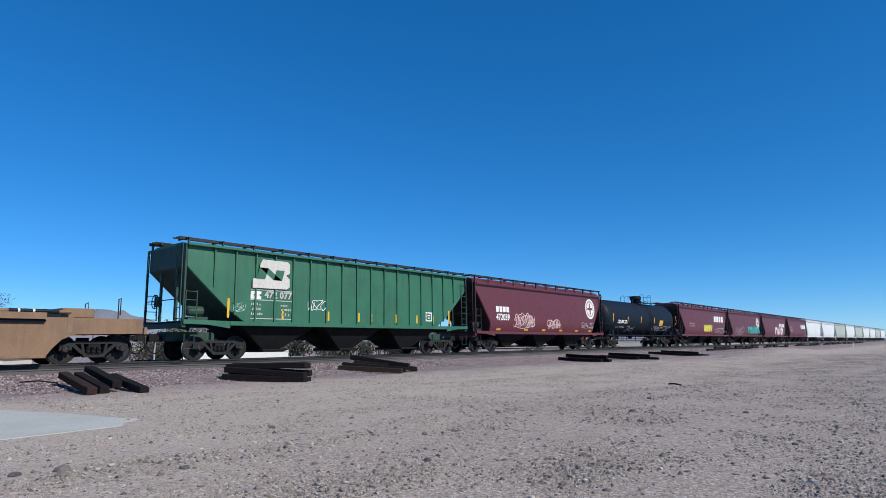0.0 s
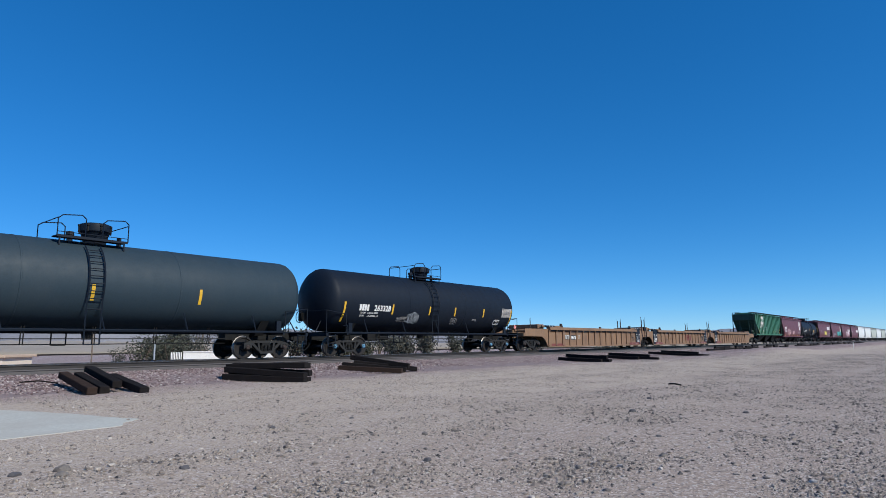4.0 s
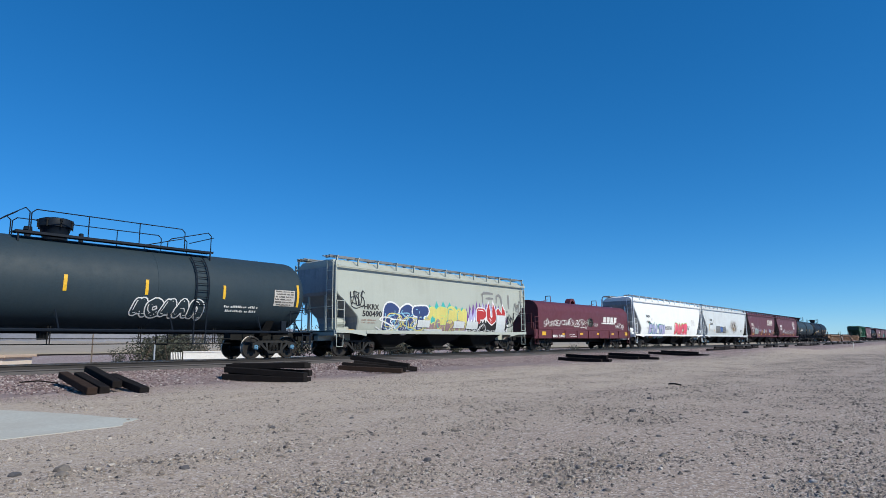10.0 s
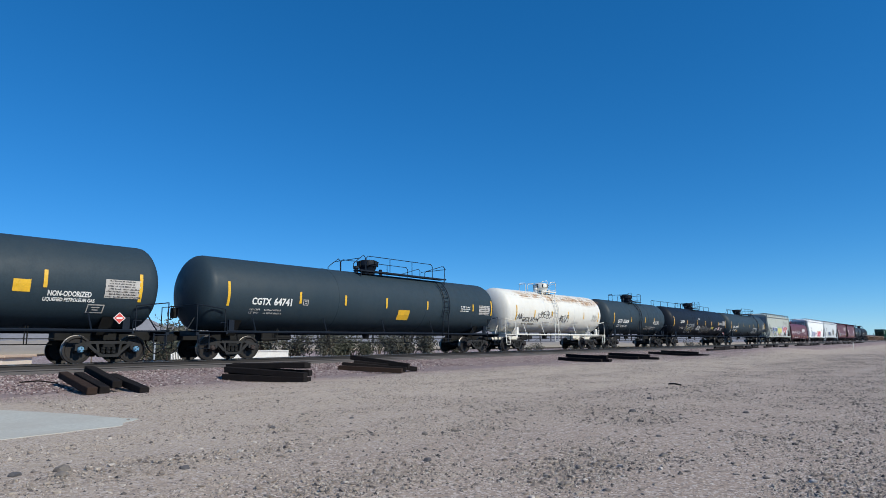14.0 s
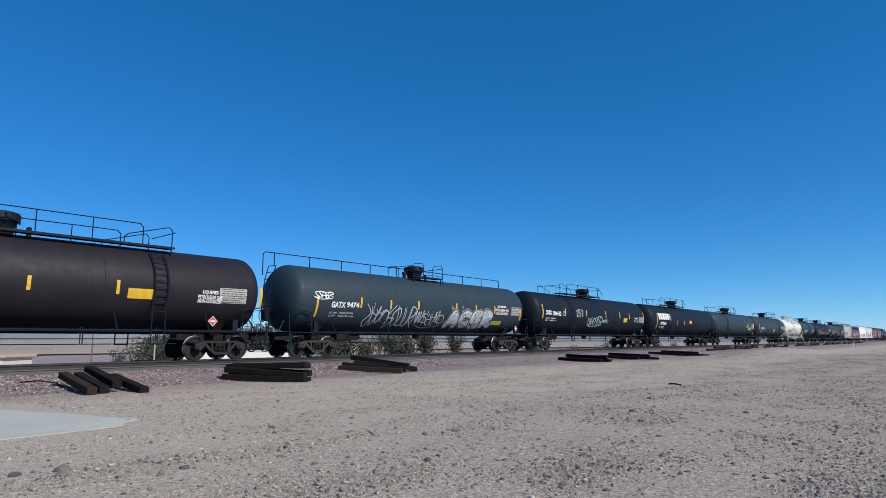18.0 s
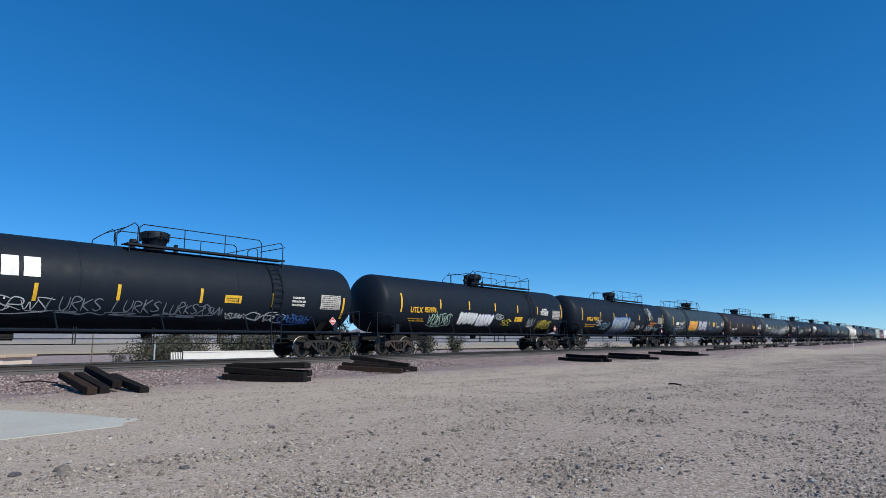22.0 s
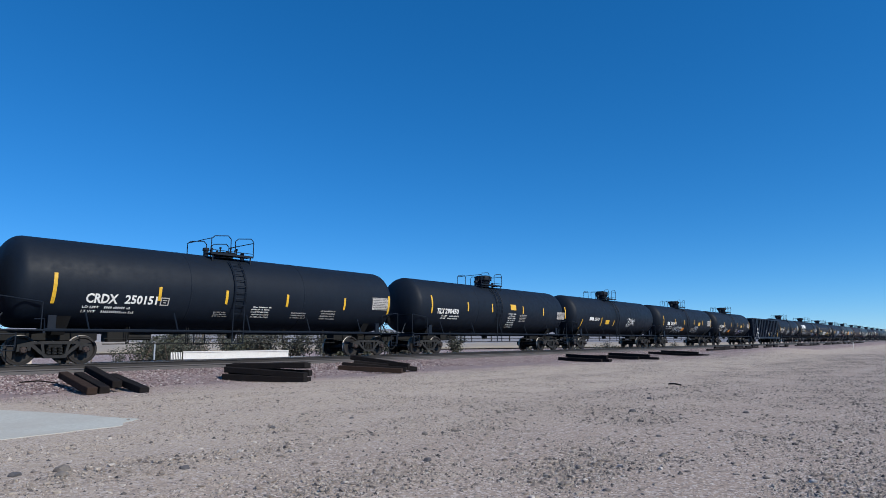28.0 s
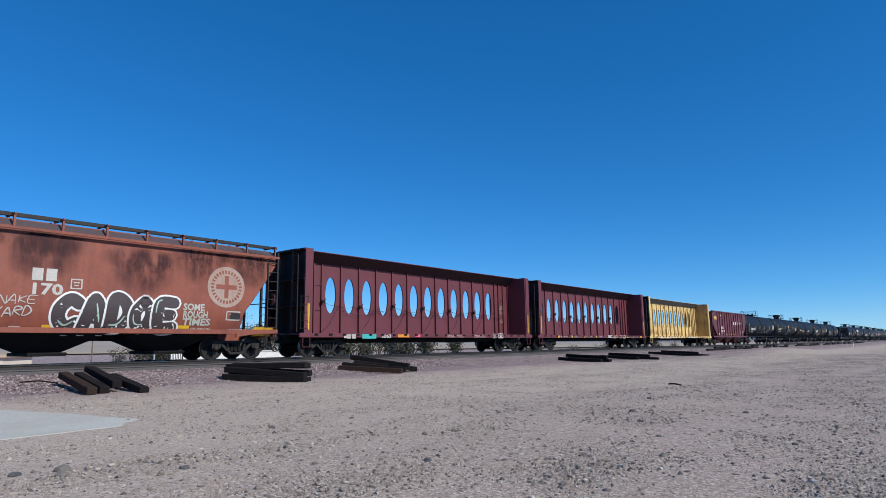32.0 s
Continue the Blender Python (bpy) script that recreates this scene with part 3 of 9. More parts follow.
def strip(bm, pts, width):
    """A brush stroke along points; it thins towards its ends."""
    n = len(pts)
    left, right = [], []
    for i, (x, y) in enumerate(pts):
        a, b = pts[max(0, i - 1)], pts[min(n - 1, i + 1)]
        dx, dy = b[0] - a[0], b[1] - a[1]
        d = math.hypot(dx, dy) or 1.0
        k = width * (0.55 + 0.45 * math.sin(math.pi * i / max(1, n - 1)))
        left.append(bm.verts.new((x - dy / d * k, y + dx / d * k, 0)))
        right.append(bm.verts.new((x + dy / d * k, y - dx / d * k, 0)))
    for i in range(n - 1):
        bm.faces.new((left[i], right[i], right[i + 1], left[i + 1]))


# the bits of a quick hand: hooks, loops, bows and zigzags in a unit square
HAND = [[(0.0, 0.1), (0.25, 0.95), (0.45, 0.25), (0.7, 1.0), (0.95, 0.0)],
        [(0.9, 0.85), (0.5, 1.0), (0.1, 0.75), (0.5, 0.5), (0.85, 0.25), (0.45, 0.0), (0.0, 0.15)],
        [(0.5, 1.0), (0.05, 0.7), (0.1, 0.2), (0.5, 0.0), (0.95, 0.35), (0.85, 0.85), (0.4, 1.0)],
        [(0.15, 0.0), (0.2, 1.0), (0.75, 0.95), (0.8, 0.6), (0.25, 0.45), (0.95, 0.0)],
        [(0.0, 0.95), (0.9, 1.0), (0.15, 0.05), (1.0, 0.1)],
        [(0.0, 0.0), (0.45, 1.05), (0.85, 0.0), (0.75, 0.4), (0.15, 0.35)],
        [(0.1, 1.0), (0.15, 0.1), (0.6, 0.0), (0.9, 0.4), (0.95, 1.1)]]


def curve(p0):
    """A smooth line through points."""
    pts = []
    for i in range(len(p0) - 1):
        a, b = p0[max(0, i - 1)], p0[i]
        c, d = p0[i + 1], p0[min(len(p0) - 1, i + 2)]
        for j in range(6):
            t = j / 6
            pts.append(tuple(0.5 * (2 * b[k] + (c[k] - a[k]) * t + (2 * a[k] - 5 * b[k] + 4 * c[k] - d[k]) * t * t + (3 * b[k] - a[k] - 3 * c[k] + d[k]) * t ** 3) for k in (0, 1)))
    return pts + [p0[-1]]


def scribble(u, v, w, h, material, parent, surf, seed, strokes=5, width=0.022, cut=0.0, name="graffiti", word=""):
    """A hand-sprayed tag: quick connected strokes side by side, at times with a line drawn under them."""
    rng = random.Random(seed)
    bm = bmesh.new()
    fat = min(0.045, max(0.75 * width, 0.020 * h + 0.008))
    strokes = len(word) or strokes
    cell = w / strokes
    for s in range(strokes):
        lo, tall = rng.uniform(0, 0.18), rng.uniform(0.72, 0.95)
        lean = rng.uniform(0.0, 0.25)
        glyph = rng.choice(HAND)
        if rng.random() < 0.5:
            glyph = [(1 - x, y) for x, y in glyph]
        if rng.random() < 0.5:
            glyph = [(x, 1 - y) for x, y in glyph]
        for g in (ALPHABET[word[s]] if word else [glyph]):
            wide, loose = (1.0, 0.04) if word else (1.7, 0.2)
            p0 = [(u + cell * (s - (0.0 if word else 0.35) + wide * x + 1.4 * lean * (y - 0.5) + rng.uniform(-loose, loose)), v + h * (lo + (tall - lo) * (y + 0.7 * rng.uniform(-loose, loose)))) for x, y in g]
            strip(bm, curve(p0), fat)
    if rng.random() < 0.4:
        strip(bm, curve([(u, v + 0.05 * h), (u + 0.4 * w, v - 0.08 * h), (u + w, v + 0.1 * h)]), fat * 0.8)
    return lay(name, bm, material, parent, surf, 0.022, cut)


# plain letters as strokes in a unit square, for words that are sprayed on
ALPHABET = {"A": [[(0.0, 0.0), (0.45, 1.0), (0.9, 0.0)], [(0.15, 0.36), (0.75, 0.36)]], "C": [[(0.9, 0.85), (0.5, 1.0), (0.08, 0.7), (0.08, 0.3), (0.5, 0.0), (0.9, 0.15)]],
            "E": [[(0.9, 1.0), (0.1, 0.95), (0.1, 0.05), (0.9, 0.0)], [(0.1, 0.5), (0.75, 0.5)]], "F": [[(0.1, 0.0), (0.1, 0.95), (0.9, 1.0)], [(0.1, 0.5), (0.7, 0.5)]],
            "H": [[(0.1, 0.0), (0.1, 1.0)], [(0.85, 0.0), (0.85, 1.0)], [(0.1, 0.5), (0.85, 0.5)]], "I": [[(0.45, 0.0), (0.45, 1.0)]], "L": [[(0.12, 1.0), (0.12, 0.05), (0.85, 0.0)]],
            "B": [[(0.1, 0.0), (0.1, 1.0), (0.7, 0.95), (0.75, 0.62), (0.2, 0.52), (0.85, 0.42), (0.8, 0.05), (0.1, 0.0)]], "D": [[(0.1, 0.0), (0.1, 1.0), (0.6, 0.95), (0.9, 0.5), (0.6, 0.05), (0.1, 0.0)]], "K": [[(0.1, 0.0), (0.1, 1.0)], [(0.85, 1.0), (0.15, 0.45), (0.9, 0.0)]], "Y": [[(0.0, 1.0), (0.45, 0.5), (0.9, 1.0)], [(0.45, 0.5), (0.4, 0.0)]],
            "M": [[(0.0, 0.0), (0.15, 1.0), (0.45, 0.4), (0.75, 1.0), (0.9, 0.0)]], "N": [[(0.1, 0.0), (0.1, 1.0), (0.8, 0.0), (0.8, 1.0)]], "O": [[(0.45, 1.0), (0.05, 0.6), (0.2, 0.1), (0.7, 0.1), (0.85, 0.6), (0.45, 1.0)]],
            "P": [[(0.1, 0.0), (0.1, 1.0), (0.7, 0.98), (0.85, 0.72), (0.6, 0.48), (0.12, 0.48)]], "R": [[(0.1, 0.0), (0.1, 1.0), (0.7, 0.98), (0.8, 0.72), (0.2, 0.48), (0.9, 0.0)]],
            "S": [[(0.88, 0.85), (0.5, 1.0), (0.1, 0.76), (0.5, 0.5), (0.88, 0.25), (0.5, 0.0), (0.08, 0.15)]], "T": [[(0.45, 0.0), (0.45, 1.0)], [(0.0, 0.95), (0.9, 1.0)]], "U": [[(0.1, 1.0), (0.1, 0.3), (0.45, 0.0), (0.8, 0.3), (0.8, 1.0)]]}


def blob(rng, cx, cy, rx, ry, rough=0.12, n=18):
    ph = [rng.uniform(0, 6.28) for _ in range(2)]
    return [(cx + rx * (1 + rough * math.sin(2 * a + ph[0]) + rough * math.sin(3 * a + ph[1])) * math.cos(a), cy + ry * (1 + rough * math.sin(2 * a + ph[0])) * math.sin(a))
            for a in [2 * math.pi * i / n for i in range(n)]]


def fat_stroke(bm, pts, half, lift):
    """A broad sprayed band with round ends and bends."""
    n = len(pts)
    rim = []
    for i, (x, y) in enumerate(pts):
        a, b = pts[max(0, i - 1)], pts[min(n - 1, i + 1)]
        dx, dy = b[0] - a[0], b[1] - a[1]
        d = math.hypot(dx, dy) or 1.0
        rim.append((bm.verts.new((x - dy / d * half, y + dx / d * half, lift)), bm.verts.new((x + dy / d * half, y - dx / d * half, lift))))
        if i % 2 == 0 or i == n - 1:
            bm.faces.new([bm.verts.new((x + half * math.cos(q * 0.6283), y + half * math.sin(q * 0.6283), lift)) for q in range(10)])
    for p, q in zip(rim, rim[1:]):
        bm.faces.new((p[0], p[1], q[1], q[0]))


def piece(u, v, w, h, n, fill, line, parent, surf, seed, halo=None, spiky=False, inner=None, word="", fat=1.0, edge=0.045, fade=None):
    """A painted piece: fat letter shapes that lap over one another, with outlines, highlights, a second
    colour towards their feet and a cloud of spray behind them."""
    rng = random.Random(seed)
    outline, body, marks, cloud, feet = [bmesh.new() for _ in range(5)]
    n = len(word) or n
    cell = w / n
    half = fat * min(0.17 * h, 0.24 * cell)
    edge = min(edge, 0.07 * h)
    for i in range(n):
        lift = 0.004 * i
        glyph = rng.choice(HAND[:3] + HAND[5:])
        if rng.random() < 0.4:
            glyph = [(x, 1 - y) for x, y in glyph]
        lean, lo, tall = rng.uniform(-0.05, 0.15), rng.uniform(0.0, 0.06), rng.uniform(0.94, 1.0)
        for g in (ALPHABET[word[i]] if word else [glyph]):
            p0 = [(u + cell * (i + 0.10 + 0.80 * x + lean * (y - 0.5)) + (0 if word else rng.uniform(-0.06, 0.06) * cell), v + half + (h - 2 * half) * (lo + (tall - lo) * y)) for x, y in g]
            pts = curve(p0)
            if spiky:
                pts = [tuple(a[k] + (b[k] - a[k]) * t / 4 for k in (0, 1)) for a, b in zip(p0, p0[1:]) for t in range(4)] + [p0[-1]]
                # the strokes end in long points
                for x, y in (p0[0], p0[-1]):
                    if y > v + 0.7 * h:
                        tip, grow = x + rng.uniform(-0.2, 0.1) * cell, rng.uniform(0.35, 0.55) * h
                        patch(outline, [(x - half - edge, y), (x + half + edge, y), (tip, y + grow + 2.5 * edge)], lift)
                        patch(body, [(x - half, y), (x + half, y), (tip, y + grow)], lift)
            fat_stroke(outline, pts, half + edge, lift)
            fat_stroke(body, pts, half, lift)
            if halo:
                fat_stroke(cloud, [(x + rng.uniform(-0.04, 0.04), y + rng.uniform(-0.05, 0.06)) for x, y in pts], half + edge + 0.04, 0.0004 * i)
            if fade:
                for low, run in itertools.groupby(pts, key=lambda q: q[1] < v + 0.40 * h):
                    run = list(run)
                    if low and len(run) > 1:
                        fat_stroke(feet, run, 0.98 * half, lift)
            m = max(2, len(pts) // 3)
            k = rng.randrange(0, len(pts) - m + 1)
            strip(marks, [(x - 0.35 * half, y + 0.35 * half) for x, y in pts[k:k + m]], 0.14 * half)
            for q in list(marks.verts)[-2 * m:]:
                q.co.z = lift
        if halo:
            for _ in range(3):
                r = rng.uniform(0.03, 0.11)
                patch(cloud, blob(rng, u + cell * (i + rng.random()), v + h * rng.uniform(0.75, 1.12), r, r, 0.15, 10))
    if halo:
        lay("graffiti", cloud, halo, parent, surf, 0.010, 0)
    else:
        cloud.free()
    lay("graffiti", outline, line, parent, surf, 0.013, 0)
    lay("graffiti", body, fill, parent, surf, 0.015, 0)
    if fade:
        lay("graffiti", feet, fade, parent, surf, 0.0162, 0)
    else:
        feet.free()
    lay("graffiti", marks, inner or line, parent, surf, 0.0175, 0)


def reflector(u, v, w, h, parent, surf, material="yellow", lean=0.0):
    bm = bmesh.new()
    rect(bm, u - w / 2, v, w, h, lean)
    lay("reflector", bm, material, parent, surf, 0.012, 0.2 if h > 0.3 else 0, "yellow reflective strip")


# ---- trucks, couplers ----
WHEEL_R = 0.457


def wheelset_mesh(cap):
    bm = bmesh.new()
    for s in (-1, 1):
        prof = [(0.655, 0.05), (0.66, 0.14), (0.70, 0.17), (0.715, 0.36), (0.675, 0.40), (0.665, 0.482), (0.685, 0.484), (0.70, WHEEL_R + 0.004), (0.80, WHEEL_R), (0.805, 0.395), (0.765, 0.36), (0.755, 0.16), (0.79, 0.13), (0.79, 0.05)]
        lathe(bm, [(d * s, r) for d, r in prof], 28)
    lathe(bm, [(-1.05, 0.075), (-0.8, 0.085), (0.8, 0.085), (1.05, 0.075)], 10)
    data = mesh_from("wheelset", bm, "wheel")
    data.materials.append(M["tread"])
    data.materials.append(M[cap])
    bm = bmesh.new()
    bm.from_mesh(data)
    for s in (-1, 1):
        bm.verts.ensure_lookup_table()
        for f in lathe(bm, [(1.0 * s, 0.10), (1.11 * s, 0.105), (1.13 * s, 0.085), (1.15 * s, 0.08), (1.16 * s, 0.0401)], 12):
            f.material_index = 2
        for i in range(3):
            a = 2.094 * i
            rod(bm, (0.055 * math.cos(a), 1.15 * s, 0.055 * math.sin(a)), (0.055 * math.cos(a), 1.175 * s, 0.055 * math.sin(a)), 0.017, 6)
    for f in bm.faces:
        c = f.calc_center_median()
        if f.material_index == 0 and 0.69 < abs(c.y) < 0.80 and 0.40 < math.hypot(c.x, c.z) < 0.47:
            f.material_index = 1
    bm.to_mesh(data)
    bm.free()
    for p in data.polygons:
        p.use_smooth = True
    data.set_sharp_from_angle(angle=radians(40))
    return data


def side_frame_mesh(material):
    bm = bmesh.new()
    t0, t1 = -0.075, 0.075
    prism(bm, [(-0.95, 0.66), (-0.62, 0.74), (0.62, 0.74), (0.95, 0.66), (0.95, 0.58), (0.60, 0.64), (-0.60, 0.64), (-0.95, 0.58)], t0, t1)
    for s in (-1, 1):
        prism(bm, [(1.06 * s, 0.63), (0.80 * s, 0.68), (0.68 * s, 0.60), (0.70 * s, 0.44), (0.77 * s, 0.44), (0.79 * s, 0.56), (0.98 * s, 0.56), (1.01 * s, 0.42), (1.07 * s, 0.42)], t0 - 0.02, t1 + 0.02)
        prism(bm, [(0.74 * s, 0.62), (0.34 * s, 0.26), (0.24 * s, 0.30), (0.36 * s, 0.40), (0.60 * s, 0.64)], t0, t1)
        prism(bm, [(0.34 * s, 0.66), (0.43 * s, 0.66), (0.36 * s, 0.36), (0.29 * s, 0.36)], t0, t1)
        rod(bm, (0.50 * s, 0.09, 0.70), (0.50 * s, -0.09, 0.70), 0.03, 8)
    prism(bm, [(-0.40, 0.34), (-0.30, 0.20), (0.30, 0.20), (0.40, 0.34), (0.30, 0.35), (0.22, 0.29), (-0.22, 0.29), (-0.30, 0.35)], t0 - 0.03, t1 + 0.03)
    return mesh_from("side_frame", bm, material)


def spring_mesh():
    bm = bmesh.new()
    pts = [(0.062 * math.cos(a * 0.9), 0.062 * math.sin(a * 0.9), 0.30 + 0.23 * a / 34) for a in range(0, 35, 1)]
    pipe(bm, pts, 0.016, 4)
    return mesh_from("spring", bm, "cast")


def bolster_mesh():
    bm = bmesh.new()
    box(bm, -0.20, 0.20, -1.06, 1.06, 0.52, 0.68, 0.02)
    box(bm, -0.16, 0.16, -0.7, 0.7, 0.38, 0.54, 0.02)
    lathe(bm, [(0.66, 0.22), (0.86, 0.20)], 14, "z")
    for s in (-1, 1):
        box(bm, s * 0.42 - 0.05, s * 0.42 + 0.05, -0.8, 0.8, 0.30, 0.38, 0.01)
        for y in (-0.76, 0.76):
            prism(bm, [(0.44 * s, 0.30), (0.43 * s, 0.52), (0.50 * s, 0.55), (0.49 * s, 0.28)], y - 0.05, y + 0.05)
    return mesh_from("truck", bm, "under")


WHEELS = {"plain": wheelset_mesh("cast_red"), "blue": wheelset_mesh("bluecap"), "grey": wheelset_mesh("cast")}
FRAMES = {"cast": side_frame_mesh("cast"), "cast_red": side_frame_mesh("cast_red"), "under": side_frame_mesh("under")}
SPRINGS, BOLSTER = spring_mesh(), bolster_mesh()
ROLLING = []        # (car, wheelset, its place on the car)


def truck(car, x, caps="plain", frames="cast"):
    t = put("truck", BOLSTER, car, pose(x, 0, 0))
    for s in (-1, 1):
        put("side_frame", FRAMES[frames], t, pose(0, s * 1.0, 0))
        for k in (-0.17, 0.0, 0.17):
            put("spring", SPRINGS, t, pose(k, s * 1.0, 0))
    for s in (-1, 1):
        w = put("wheelset", WHEELS[caps], t, pose(s * 0.889, 0, WHEEL_R))
        ROLLING.append((car, w, x + s * 0.889, s * 0.889))
    return t


def coupler_mesh():
    bm = bmesh.new()
    box(bm, -0.9, 0.1, -0.09, 0.09, 0.76, 0.95, 0.02)
    prism(bm, [(0.08, -0.13), (0.30, -0.17), (0.40, -0.09), (0.34, 0.02), (0.38, 0.12), (0.22, 0.19), (0.08, 0.13)], 0.72, 1.0, "z")
    rod(bm, (-0.05, -0.85, 1.02), (-0.05, 0.0, 0.98), 0.015, 5)
    rod(bm, (-0.05, -0.85, 1.02), (0.0, -0.95, 0.80), 0.015, 5)
    return mesh_from("coupler", bm, "under")


def hose_mesh():
    bm = bmesh.new()
    pts = [(-0.15 + 0.7 * t, 0.32 - 0.22 * t, 0.72 - 0.44 * math.sin(math.pi * t) ** 0.8) for t in [i / 9 for i in range(10)]]
    pipe(bm, pts, 0.025, 6)
    rod(bm, (-0.15, 0.32, 0.72), (-0.15, 0.32, 0.98), 0.03, 6)
    return mesh_from("brake_hose", bm, "under")


COUPLER, HOSE = coupler_mesh(), hose_mesh()


def couplers(car, half):
    for s in (-1, 1):
        put("coupler", COUPLER, car, pose(s * (half + 0.12), 0, 0, 0, 0, 0 if s > 0 else 180))
        put("brake_hose", HOSE, car, pose(s * (half + 0.12), 0, 0, 0, 0, 0 if s > 0 else 180))


def ladder(car, name, x0, x1, y, z0, z1, rungs, material, r=0.017):
    bm = bmesh.new()
    for x in (x0, x1):
        rod(bm, (x, y, z0 - 0.05), (x, y, z1 + 0.05), r * 1.4, 6)
    for i in range(rungs):
        z = z0 + (z1 - z0) * (i / max(1, rungs - 1))
        rod(bm, (x0, y, z), (x1, y, z), r, 5)
    return part(name, bm, material, car)


def end_ladder(car, x, y0, y1, z0, z1, rungs, material, r=0.017):
    bm = bmesh.new()
    for y in (y0, y1):
        rod(bm, (x, y, z0 - 0.05), (x, y, z1 + 0.05), r * 1.4, 6)
    for i in range(rungs):
        z = z0 + (z1 - z0) * (i / max(1, rungs - 1))
        rod(bm, (x, y0, z), (x, y1, z), r, 5)
    return part("end_ladder", bm, material, car)


def brake_wheel(car, x, y, z, material="under"):
    bm = bmesh.new()
    n = 16
    pts = [(x, y + 0.27 * math.cos(2 * math.pi * i / n), z + 0.27 * math.sin(2 * math.pi * i / n)) for i in range(n + 1)]
    pipe(bm, pts, 0.018, 5)
    for i in range(0, n, 4):
        rod(bm, (x, y, z), pts[i], 0.014, 4)
    box(bm, x + 0.02, x + 0.22, y - 0.13, y + 0.13, z - 0.2, z + 0.2, 0.02)
    return part("brake_wheel", bm, material, car)


def stirrup(car, x, y, material):
    bm = bmesh.new()
    pipe(bm, [(x - 0.2, y, 0.98), (x - 0.19, y, 0.45), (x + 0.19, y, 0.45), (x + 0.2, y, 0.98)], 0.022, 5)
    part("step", bm, material, car)


# ---- covered hoppers ----
def loft(bm, levels):
    """Rectangles with cut corners, one above the other. levels: z, half length, half width."""
    rings = []
    for z, hx, hy in levels:
        c = min(0.05, hy * 0.5, hx * 0.5)
        rings.append([bm.verts.new(p) for p in ((-hx + c, -hy, z), (hx - c, -hy, z), (hx, -hy + c, z), (hx, hy - c, z), (hx - c, hy, z), (-hx + c, hy, z), (-hx, hy - c, z), (-hx, -hy + c, z))])
    fs = []
    for a, b in zip(rings, rings[1:]):
        for i in range(8):
            fs.append(bm.faces.new((a[i], a[(i + 1) % 8], b[(i + 1) % 8], b[i])))
    fs += [bm.faces.new(rings[0]), bm.faces.new(rings[-1])]
    bmesh.ops.recalc_face_normals(bm, faces=fs)


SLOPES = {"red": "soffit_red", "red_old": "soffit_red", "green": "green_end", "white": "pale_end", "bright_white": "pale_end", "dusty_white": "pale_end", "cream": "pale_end"}


